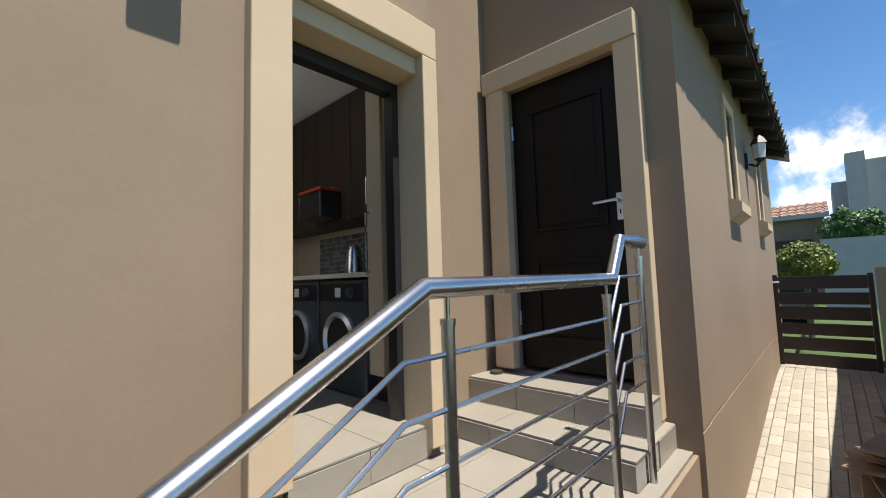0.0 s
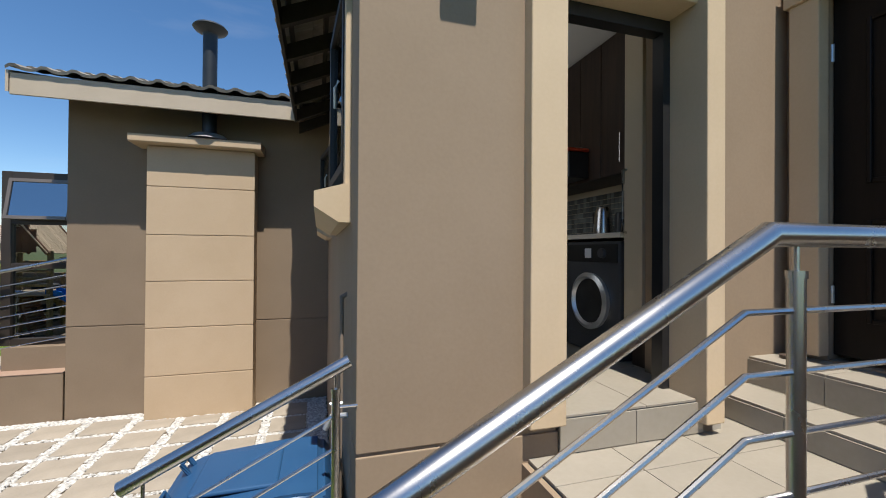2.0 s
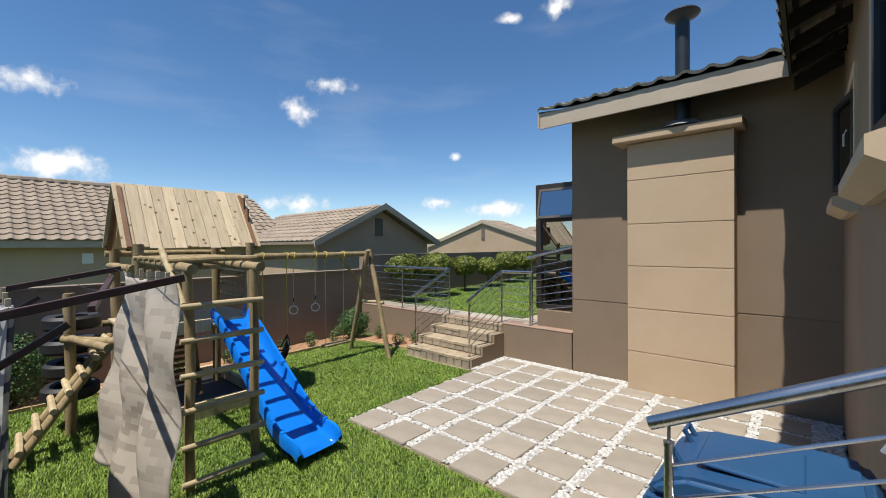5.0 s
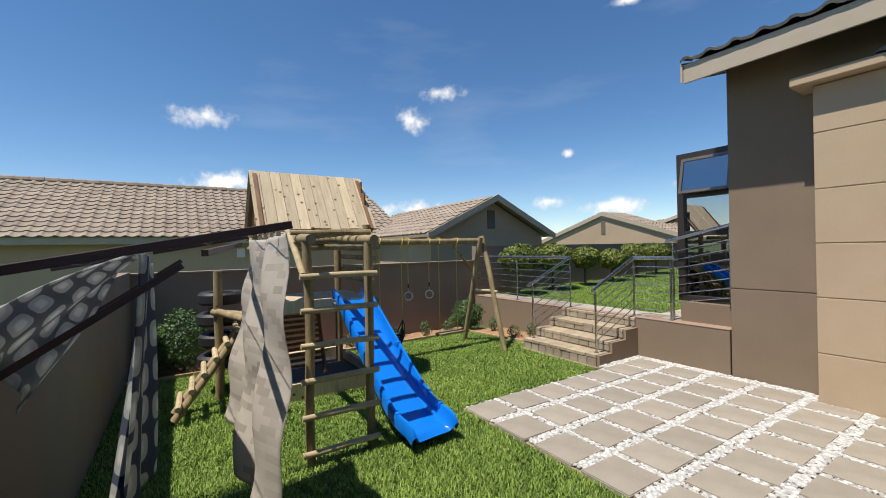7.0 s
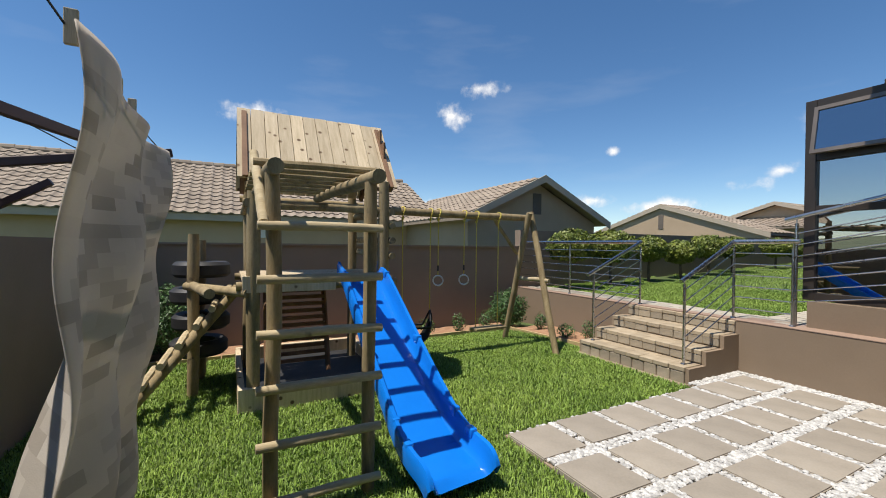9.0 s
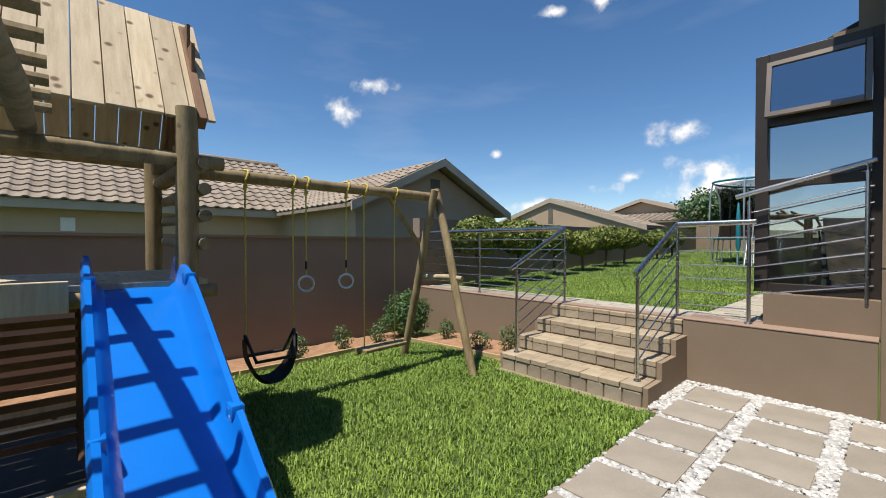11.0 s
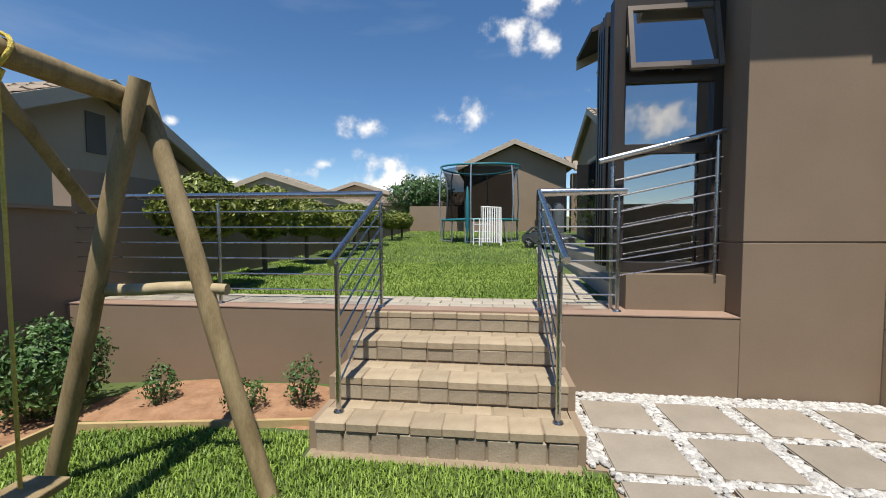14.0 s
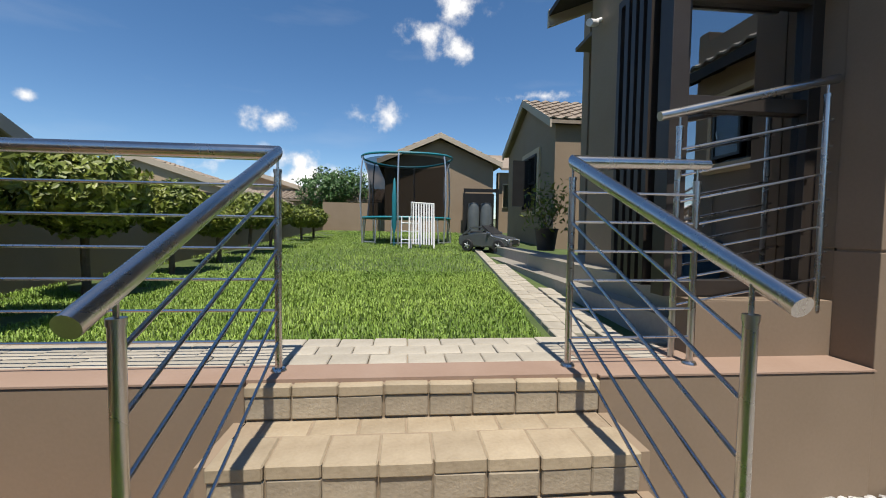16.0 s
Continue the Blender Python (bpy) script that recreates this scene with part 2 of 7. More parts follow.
M_FASCIA = material("fascia_paint", (0.40, 0.335, 0.255), (0.45, 0.38, 0.295), 2, 0.7)
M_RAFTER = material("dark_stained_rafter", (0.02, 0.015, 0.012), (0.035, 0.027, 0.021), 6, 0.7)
M_FLUE = material("dark_flue_steel", (0.022, 0.028, 0.034), (0.03, 0.037, 0.043), 5, 0.45, 0.4)
M_GALV = material("galvanised_steel", (0.62, 0.64, 0.66), (0.72, 0.74, 0.76), 8, 0.35, 0.8)
M_CLOTHARM = material("maroon_painted_steel", (0.045, 0.018, 0.016), (0.065, 0.028, 0.024), 5, 0.5)
M_LEAF = material("plain_hedge_leaves", (0.05, 0.10, 0.014), (0.17, 0.23, 0.035), 3.0, 0.5, island=0.4, fine=10)
M_LEAF_Y = material("sunlit_hedge_leaves", (0.055, 0.095, 0.010), (0.21, 0.235, 0.03), 3.0, 0.5, island=0.35, fine=10)
M_LEAF_D = material("shrub_leaves", (0.03, 0.085, 0.018), (0.09, 0.17, 0.045), 4.0, 0.5, island=0.35, fine=10)
M_BARK = material("grey_brown_bark", (0.09, 0.065, 0.045), (0.16, 0.12, 0.085), 9, 0.9, bump=0.7, fine=60)
M_WHITE = material("white_painted_metal", (0.72, 0.72, 0.72), (0.80, 0.80, 0.80), 4, 0.4)
M_CEIL = material("white_ceiling_paint", (0.74, 0.73, 0.70), (0.78, 0.77, 0.74), 2, 0.9)
M_CABINET = material("dark_wenge_veneer", (0.022, 0.013, 0.009), (0.045, 0.027, 0.018), 3, 0.4, fine=30, stretch=(8, 8, 0.5))
M_CREAMDOOR = material("cream_door_paint", (0.50, 0.42, 0.30), (0.53, 0.45, 0.33), 2, 0.6)
M_WASHER = material("graphite_appliance_paint", (0.075, 0.08, 0.09), (0.09, 0.095, 0.105), 3, 0.35, 0.3)
M_COUNTER = material("pale_counter", (0.62, 0.56, 0.46), (0.68, 0.62, 0.52), 20, 0.3)
M_MOSAIC = material("grey_mosaic_tile", (0.09, 0.10, 0.095), (0.17, 0.18, 0.17), 30, 0.25, vary=0.5)
M_RED = material("red_plastic", (0.40, 0.04, 0.015), (0.46, 0.06, 0.02), 3, 0.4)
M_GLASS = glass_material("window_glass", (0.80, 0.87, 0.89))
M_REFLECT = glass_material("solar_control_glass", (0.5, 0.56, 0.58), 0.01, 7.0)
M_SASH = material("satin_bronze_aluminium", (0.17, 0.14, 0.115), (0.21, 0.175, 0.145), 4, 0.35, 0.5)
M_PANE = glass_material("clear_pane", (0.95, 0.97, 0.97), 0.02, 1.35)
# dark base colour stands in for the shade inside rooms and the vent
M_DARKROOM = material("shaded_interior_tone", (0.12, 0.10, 0.085), (0.15, 0.125, 0.105), 2, 0.9)
M_NET = material("black_net", (0.008, 0.009, 0.010), (0.012, 0.013, 0.014), 4, 0.8)
M_TEAL = material("teal_padding", (0.01, 0.17, 0.22), (0.015, 0.21, 0.26), 4, 0.5)
M_CAR = material("silver_car_paint", (0.20, 0.215, 0.235), (0.235, 0.25, 0.27), 2, 0.25, 0.7)
M_GREYTANK = material("grey_tank_plastic", (0.075, 0.09, 0.10), (0.10, 0.115, 0.125), 4, 0.5)
M_POT = material("brown_pot", (0.045, 0.032, 0.024), (0.065, 0.047, 0.036), 5, 0.6)
M_GATE = material("dark_brown_gate_paint", (0.022, 0.014, 0.011), (0.034, 0.022, 0.017), 4, 0.45)
M_WALLGREY = material("pale_grey_plaster", (0.36, 0.37, 0.37), (0.42, 0.43, 0.42), 2, 0.85)
M_REDTILE = material("terracotta_roof_tile", (0.26, 0.155, 0.11), (0.36, 0.23, 0.17), 2, 0.8, island=0.12)
M_HILL = material("far_hill_green", (0.085, 0.11, 0.05), (0.15, 0.165, 0.085), 0.02, 0.95, fine=0.2)
M_HILL2 = material("dry_grassland", (0.16, 0.15, 0.075), (0.22, 0.20, 0.11), 0.05, 0.95, fine=0.3)
M_OLDTILE = material("stacked_clay_tile", (0.21, 0.15, 0.105), (0.33, 0.25, 0.185), 4, 0.85, bump=0.4, fine=60, vary=0.2)
M_GRASS.node_tree.nodes["Principled BSDF"].inputs["Subsurface Weight"].default_value = 0.0


def cloth_material(name, base, dark, kind):
    """Printed bed linen: rounded blocks of a darker print on the base colour."""
    m = material(name, base, tuple(c * 0.93 for c in base), 6, 0.9, bump=0.25, fine=260)
    n, l = m.node_tree.nodes, m.node_tree.links
    p = n["Principled BSDF"]
    uv = n.new("ShaderNodeUVMap")
    mp = n.new("ShaderNodeMapping")
    l.new(uv.outputs[0], mp.inputs["Vector"])
    if kind == "pebbles":
        mp.inputs["Scale"].default_value = (4.2, 3.6, 1)
        vor = n.new("ShaderNodeTexVoronoi")
        vor.feature, vor.distance = "F1", "MINKOWSKI"
        vor.inputs["Exponent"].default_value = 3.2
        vor.inputs["Randomness"].default_value = 0.16
        vor.inputs["Scale"].default_value = 1.0
        l.new(mp.outputs[0], vor.inputs["Vector"])
        cut = n.new("ShaderNodeMapRange")
        cut.inputs["From Min"].default_value, cut.inputs["From Max"].default_value = 0.36, 0.40
        l.new(vor.outputs["Distance"], cut.inputs["Value"])
        half = n.new("ShaderNodeMapRange")
        half.inputs["From Min"].default_value, half.inputs["From Max"].default_value = 0.15, 0.24
        half.inputs["To Max"].default_value = 0.35
        l.new(vor.outputs["Distance"], half.inputs["Value"])
        fac = n.new("ShaderNodeMath")
        fac.operation = "MAXIMUM"
        l.new(cut.outputs[0], fac.inputs[0])
        l.new(half.outputs[0], fac.inputs[1])
    else:
        mp.inputs["Scale"].default_value = (5.5, 5.5, 1)
        brick = n.new("ShaderNodeTexBrick")
        brick.inputs["Color1"].default_value, brick.inputs["Color2"].default_value = (0, 0, 0, 1), (1, 1, 1, 1)
        brick.inputs["Mortar Size"].default_value, brick.inputs["Scale"].default_value = 0.0, 1.0
        brick.inputs["Bias"].default_value = -0.45
        l.new(mp.outputs[0], brick.inputs["Vector"])
        fac = brick
    mix = n.new("ShaderNodeMix")
    mix.data_type = "RGBA"
    l.new(fac.outputs[0], mix.inputs["Factor"])
    l.new(p.inputs["Base Color"].links[0].from_socket, mix.inputs["A"])
    mix.inputs["B"].default_value = (*dark, 1)
    l.new(mix.outputs["Result"], p.inputs["Base Color"])
    glow, both = n.new("ShaderNodeBsdfTranslucent"), n.new("ShaderNodeMixShader")
    both.inputs["Fac"].default_value = 0.42
    l.new(mix.outputs["Result"], glow.inputs["Color"])
    l.new(p.outputs[0], both.inputs[1])
    l.new(glow.outputs[0], both.inputs[2])
    l.new(both.outputs[0], n["Material Output"].inputs["Surface"])
    return m


M_CLOTH_A = cloth_material("grey_pebble_linen", (0.60, 0.62, 0.59), (0.06, 0.075, 0.115), "pebbles")
M_CLOTH_B = cloth_material("cream_block_linen", (0.62, 0.565, 0.49), (0.27, 0.225, 0.175), "blocks")
M_CLOTH_C = cloth_material("pale_pebble_linen", (0.74, 0.74, 0.74), (0.25, 0.255, 0.28), "pebbles")

# ---- mesh helpers ----
def bm_new():
    return bmesh.new()


def box(bm, x0, x1, y0, y1, z0, z1, bev=0.0):
    geo = bmesh.ops.create_cube(bm, size=1.0)
    vs = geo["verts"]
    for v in vs:
        v.co = Vector((x0 if v.co.x < 0 else x1, y0 if v.co.y < 0 else y1, z0 if v.co.z < 0 else z1))
    if bev > 0:
        es = list({e for v in vs for e in v.link_edges})
        bmesh.ops.bevel(bm, geom=es, offset=bev, segments=2, affect="EDGES", profile=0.5)
    return vs


def obox(bm, m, sx, sy, sz, bev=0.0):
    """A box of that size centred on the pose m."""
    geo = bmesh.ops.create_cube(bm, size=1.0, matrix=m @ Matrix.Diagonal((sx, sy, sz, 1)))
    if bev > 0:
        es = list({e for v in geo["verts"] for e in v.link_edges})
        bmesh.ops.bevel(bm, geom=es, offset=bev, segments=2, affect="EDGES", profile=0.5)


def tube(bm, a, b, r, r2=None, seg=12, caps=True):
    a, b = Vector(a), Vector(b)
    d = b - a
    m = Matrix.Translation((a + b) / 2) @ d.to_track_quat("Z", "Y").to_matrix().to_4x4()
    bmesh.ops.create_cone(bm, cap_ends=caps, segments=seg, radius1=r, radius2=r if r2 is None else r2, depth=d.length, matrix=m)


def sweep(bm, pts, r, seg=10):
    """A round bar bent along the points, with mitred corners."""
    pts = [Vector(p) for p in pts]
    rings = []
    for i, p in enumerate(pts):
        d0 = (p - pts[i - 1]).normalized() if i else (pts[1] - p).normalized()
        d1 = (pts[i + 1] - p).normalized() if i < len(pts) - 1 else d0
        t = (d0 + d1).normalized()
        up = Vector((0, 0, 1)) if abs(t.z) < 0.95 else Vector((1, 0, 0))
        s = t.cross(up).normalized()
        u = s.cross(t)
        grow = 1 / max(0.5, math.sqrt((1 + d0.dot(d1)) / 2))
        rings.append([bm.verts.new(p + r * (math.cos(a) * s + math.sin(a) * u * grow)) for a in (2 * math.pi * k / seg for k in range(seg))])
    for q, w in zip(rings, rings[1:]):
        for k in range(seg):
            bm.faces.new((q[k], q[(k + 1) % seg], w[(k + 1) % seg], w[k]))
    bm.faces.new(rings[0])
    bm.faces.new(rings[-1][::-1])
    bmesh.ops.recalc_face_normals(bm, faces=bm.faces[:])


def log(bm, a, b, r, wob=0.006, seg=12, cuts=7):
    """A slightly crooked round pole."""
    a, b = Vector(a), Vector(b)
    d = (b - a)
    q = d.to_track_quat("Z", "Y")
    ph = random.uniform(0, 9)
    rings = []
    for i in range(cuts + 1):
        f = i / cuts
        c = a + d * f
        ring = []
        for k in range(seg):
            an = 2 * math.pi * k / seg
            rr = r * (1 + 0.05 * noise.noise((ph + f * 3, math.cos(an), math.sin(an)))) * (0.94 if i in (0, cuts) else 1)
            ring.append(bm.verts.new(c + q @ Vector((math.cos(an) * rr + wob * noise.noise((ph, f * 2.5, 0)), math.sin(an) * rr + wob * noise.noise((ph, 0, f * 2.5)), 0))))
        rings.append(ring)
    for u, w in zip(rings, rings[1:]):
        for k in range(seg):
            bm.faces.new((u[k], u[(k + 1) % seg], w[(k + 1) % seg], w[k]))
    bm.faces.new(rings[0][::-1])
    bm.faces.new(rings[-1])


def lathe(bm, prof, centre, seg=24, axis="Z"):
    """Turns (radius, height) pairs round an axis."""
    rings = []
    for r, h in prof:
        ring = []
        for k in range(seg):
            an = 2 * math.pi * k / seg
            c, s = math.cos(an) * r, math.sin(an) * r
            v = (c, s, h) if axis == "Z" else ((h, c, s) if axis == "X" else (c, h, s))
            ring.append(bm.verts.new(Vector(v) + Vector(centre)))
        rings.append(ring)
    for u, w in zip(rings, rings[1:]):
        for k in range(seg):
            bm.faces.new((u[k], u[(k + 1) % seg], w[(k + 1) % seg], w[k]))
    bmesh.ops.recalc_face_normals(bm, faces=bm.faces[:])


def prism(bm, pts, a, b, axis="x"):
    """Extrudes a polygon given in the other two axes from a to b."""
    def at(p, v):
        return {"x": (v, p[0], p[1]), "y": (p[0], v, p[1]), "z": (p[0], p[1], v)}[axis]
    lo = [bm.verts.new(at(p, a)) for p in pts]
    hi = [bm.verts.new(at(p, b)) for p in pts]
    fs = [bm.faces.new(lo), bm.faces.new(hi[::-1])]
    for i in range(len(pts)):
        j = (i + 1) % len(pts)
        fs.append(bm.faces.new((lo[i], lo[j], hi[j], hi[i])))
    bmesh.ops.recalc_face_normals(bm, faces=fs)


def finish(name, bm, mat, smooth=False):
    me = bpy.data.meshes.new(name)
    bm.normal_update()
    bm.to_mesh(me)
    bm.free()
    me.materials.append(mat)
    if smooth:
        me.polygons.foreach_set("use_smooth", [True] * len(me.polygons))
        me.set_sharp_from_angle(angle=radians(40))
    return new(name, me)


def part(name, bm, mat, parent, label="", smooth=False):
    ob = finish(name, bm, mat, smooth)
    ob.parent = parent
    base = parent.location.copy()
    if parent.parent:
        base = parent.parent.location.copy()
    ob.matrix_parent_inverse = Matrix.Translation(-base) if not parent.parent else Matrix.Identity(4)
    if label:
        tagged(ob, label)
    return ob


def share(name, me, loc, parent, rot=(0, 0, 0), scale=(1, 1, 1)):
    """Another object on a mesh that is already there, under a thing at the origin."""
    ob = new(name, me)
    ob.location, ob.rotation_euler, ob.scale = loc, rot, scale
    ob.parent = parent
    return ob


def thing(name, label, category, at=(0, 0, 0), group="", kind=""):
    ob = new(name)
    ob.location = at
    ob.empty_display_size = 0.1
    return tagged(ob, label, category, group, kind)


def structure(name, bm, mat, label="", category="", smooth=False):
    return tagged(finish(name, bm, mat, smooth), label, category, "", "structure")


def soup(name, verts, faces, mat, smooth=False):
    me = bpy.data.meshes.new(name)
    me.from_pydata(verts, [], faces)
    me.materials.append(mat)
    if smooth:
        me.polygons.foreach_set("use_smooth", [True] * len(me.polygons))
    return new(name, me)

# ---- ground ----
def smooth01(a, b, v):
    f = min(1.0, max(0.0, (v - a) / (b - a)))
    return f * f * (3 - 2 * f)


TERRACE = 0.64


def ground_z(x, y):
    if y > 7.30 and -8.8 < x < 3 and y < 30:
        return TERRACE - 0.03 + 0.037 * max(0.0, y - 8.0)
    z = -0.04 - 0.10 * smooth01(-7.0, -8.7, x)
    climb = 0.47 * smooth01(-2.6, -0.1, x) + 0.22 * smooth01(-0.1, 1.4, x) + 0.38 * smooth01(3.5, 8.0, x)
    side = 1 - smooth01(2.0, 2.9, y)
    if x > 3.4 or y < -0.2:
        side = 1 if y < 0.95 else 0
    near = smooth01(-40, -10, y)
    return z + climb * side * near


def axis(lo, hi, step, far):
    fine = [lo + step * i for i in range(int((hi - lo) / step) + 1)]
    out = [-far, -far / 3, -200, -90, -45, -25] + fine + [25 + 0 * far, 45, 90, 200, far / 3, far]
    return sorted(set(out))


gx, gy = axis(-16, 14, 0.2, 3000), sorted(axis(-3, 24.4, 0.2, 3000) + [7.29, 7.31])
gv = [(x, y, ground_z(x, y)) for y in gy for x in gx]
gf = [(j * len(gx) + i, j * len(gx) + i + 1, (j + 1) * len(gx) + i + 1, (j + 1) * len(gx) + i) for j in range(len(gy) - 1) for i in range(len(gx) - 1)]
ground = tagged(soup("ground", gv, gf, M_TURF, True), "green turf and soil ground sheet of the garden", "ground", "", "structure")

# ---- own house: walls with recessed plinth joints ----
def jointed_wall(name, x0, x1, y0, y1, z0, z1, joints, mat, label):
    """A wall with thin recessed horizontal joints."""
    bm = bm_new()
    box(bm, x0 + 0.008, x1 - 0.008, y0 + 0.008, y1 - 0.008, z0, z1 - 0.002)
    zs = [z0] + list(joints) + [z1]
    for a, b in zip(zs, zs[1:]):
        box(bm, x0, x1, y0, y1, a + (0.007 if a != z0 else 0), b - (0.007 if b != z1 else 0), 0.004)
    return structure(name, bm, mat, label, "wall")


# laundry wall facing the stairs, west of the laundry door
jointed_wall("wall_laundry", 0.715, 1.60, 2.05, 2.30, -0.1, 5.2, [1.51], M_PLASTER, "taupe plastered wall with a plinth joint beside the laundry door")
bm = bm_new()
box(bm, 1.60, 2.40, 2.05, 2.30, 3.64, 5.2)
box(bm, 2.40, 2.495, 2.05, 2.30, 1.3, 5.2)
box(bm, 2.495, 3.55, 2.26, 2.50, -0.1, 5.2)
structure("wall_recess", bm, M_PLASTER, "shaded taupe plastered wall behind the landing", "wall")
# wall of the black door, facing west
bm = bm_new()
box(bm, 3.35, 3.58, 0.93, 1.235, -0.1, 5.0)
box(bm, 3.35, 3.58, 2.045, 2.26, -0.1, 5.0)
box(bm, 3.35, 3.58, 1.235, 2.045, 3.765, 5.0)
box(bm, 3.35, 3.58, 1.235, 2.045, -0.1, 1.70)
structure("wall_door", bm, M_PLASTER, "taupe plastered return wall round the black door", "wall")


def wall_x_run(name, y0, y1, x0, x1, z0, z1, holes, joint, mat, label):
    """A wall along x with rectangular holes (x0, x1, z0, z1)."""
    bm = bm_new()
    zs = [z0, joint - 0.007, joint + 0.007, z1] if joint else [z0, z1]
    for a, b in zip(zs, zs[1:]):
        thin = b - a < 0.02
        xs = sorted({x0, x1, *[h[0] for h in holes], *[h[1] for h in holes]})
        for p, q in zip(xs, xs[1:]):
            cut = [h for h in holes if h[0] <= p and h[1] >= q and h[3] > a and h[2] < b]
            if cut:
                h = cut[0]
                if h[2] > a:
                    box(bm, p, q, y0, y1, a, h[2])
                if h[3] < b:
                    box(bm, p, q, y0, y1, h[3], b)
            else:
                box(bm, p, q, y0 + (0.008 if thin else 0), y1, a, b)
    return structure(name, bm, mat, label, "wall")


wall_x_run("wall_path", 0.93, 1.15, 3.58, 8.9, -0.1, 4.3, [(4.95, 5.30, 2.95, 3.77), (7.0, 7.35, 2.95, 3.77)], 1.51, M_PLASTER, "sunlit taupe plastered wall along the paved path")
bm = bm_new()
box(bm, 3.35, 3.58, 0.925, 0.93, -0.1, 1.503)
box(bm, 3.35, 3.58, 0.925, 0.93, 1.517, 4.3)
structure("trim_corner", bm, M_PLASTER, "taupe plastered corner strip", "trim")

# kitchen wing wall facing the slab yard, with two windows
bm = bm_new()
W1, W2 = (2.50, 3.95, 2.60, 3.80), (5.30, 6.50, 2.62, 3.62)
for a, b in ((2.30, W1[0]), (W1[1], W2[0]), (W2[1], 7.22)):
    box(bm, 0.715, 0.935, a, b, -0.1, 5.0)
for w in (W1, W2):
    box(bm, 0.715, 0.935, w[0], w[1], -0.1, w[2])
    box(bm, 0.715, 0.935, w[0], w[1], w[3], 5.0)
structure("wall_kitchen", bm, M_PLASTER, "shaded taupe plastered kitchen wall facing the slab yard", "wall")

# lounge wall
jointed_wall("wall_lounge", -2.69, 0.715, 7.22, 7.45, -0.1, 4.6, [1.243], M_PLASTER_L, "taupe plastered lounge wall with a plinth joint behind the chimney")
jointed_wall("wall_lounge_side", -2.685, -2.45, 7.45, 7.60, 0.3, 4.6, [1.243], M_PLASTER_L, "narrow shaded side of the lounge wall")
# closing walls not seen from outside
bm = bm_new()
box(bm, -2.45, 0.715, 11.2, 11.4, 0.3, 4.6)
box(bm, 3.55, 8.9, 2.26, 2.5, 0, 4.3)
box(bm, 8.7, 8.9, 1.15, 2.26, 0, 4.3)
structure("wall_rear", bm, M_PLASTER, "plain taupe rear walls of the house", "wall")

# retaining wall of the terrace with its coping
bm = bm_new()
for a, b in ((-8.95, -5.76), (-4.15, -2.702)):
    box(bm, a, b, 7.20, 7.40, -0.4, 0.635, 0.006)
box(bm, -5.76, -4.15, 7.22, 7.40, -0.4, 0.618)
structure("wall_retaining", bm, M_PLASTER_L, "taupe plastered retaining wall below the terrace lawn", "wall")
M_COPE = material("reddish_brown_coping_paint", (0.27, 0.18, 0.13), (0.31, 0.215, 0.16), 3, 0.8, bump=0.1, fine=60)
bm = bm_new()
box(bm, -8.95, -5.76, 7.195, 7.42, 0.639, 0.648)
box(bm, -4.15, -2.702, 7.195, 7.62, 0.639, 0.648)
box(bm, -5.76, -4.15, 7.225, 7.42, 0.622, 0.648)
structure("trim_coping", bm, M_COPE, "smooth reddish brown coping on the retaining wall", "trim")

# boundary walls
bm = bm_new()
box(bm, -8.95, -8.75, -0.35, 7.30, -0.5, 1.54)
box(bm, -9.0, -8.70, -0.35, 7.30, 1.54, 1.575)
box(bm, -8.95, -8.75, 7.30, 24.2, 0.2, 1.95)
structure("wall_west", bm, M_PLASTER_D, "dark taupe plastered boundary wall of the garden", "wall")
bm = bm_new()
box(bm, -8.75, -2.5, -0.33, -0.13, -0.5, 1.60)
box(bm, -2.5, 2.5, -0.33, -0.13, -0.5, 2.0)
box(bm, 2.5, 9.4, -0.33, -0.13, -0.5, 2.36)
structure("wall_south", bm, M_PLASTER_D, "dark taupe plastered boundary wall behind the washing line", "wall")
bm = bm_new()
box(bm, -8.75, -5.9, 24.0, 24.2, 0.5, 2.45)
structure("wall_north", bm, M_PLASTER, "taupe plastered boundary wall behind the trampoline", "wall")

# ---- roof tiles ----
def tile_field(origin, along, up, n_tiles, n_courses, tw=0.30, tl=0.33, amp=0.035, lip=0.03, per=6):
    """Interlocking roof tiles: a rolled profile along the eave and a step at every course."""
    o, a, u = Vector(origin), Vector(along).normalized(), Vector(up).normalized()
    nrm = a.cross(u).normalized()
    if nrm.z < 0:
        nrm = -nrm
    vs, fs = [], []
    cols = n_tiles * per + 1
    for c in range(n_courses):
        jit = random.uniform(-0.004, 0.004)
        for row, (s, h) in enumerate(((0, lip), (1.02, 0.0), (0, -0.004))):
            for i in range(cols):
                ph = (i % per) / per
                wave = amp * (math.sin(2 * math.pi * ph) if ph < 0.5 else 0.35 * math.sin(2 * math.pi * ph))
                vs.append(o + a * (i * tw / per) + u * ((c + s) * tl) + nrm * (h + wave + jit * (row < 2)))
        b = c * 3 * cols
        for i in range(cols - 1):
            fs.append((b + i, b + i + 1, b + cols + i + 1, b + cols + i))
            fs.append((b + 2 * cols + i, b + 2 * cols + i + 1, b + i + 1, b + i))
    return vs, fs


def roof_tiles(parent, name, *args, mat=None, label="", **kw):
    vs, fs = tile_field(*args, **kw)
    ob = soup(name, vs, fs, mat, False)
    ob.parent = parent
    return tagged(ob, label, "", "", "stuff")


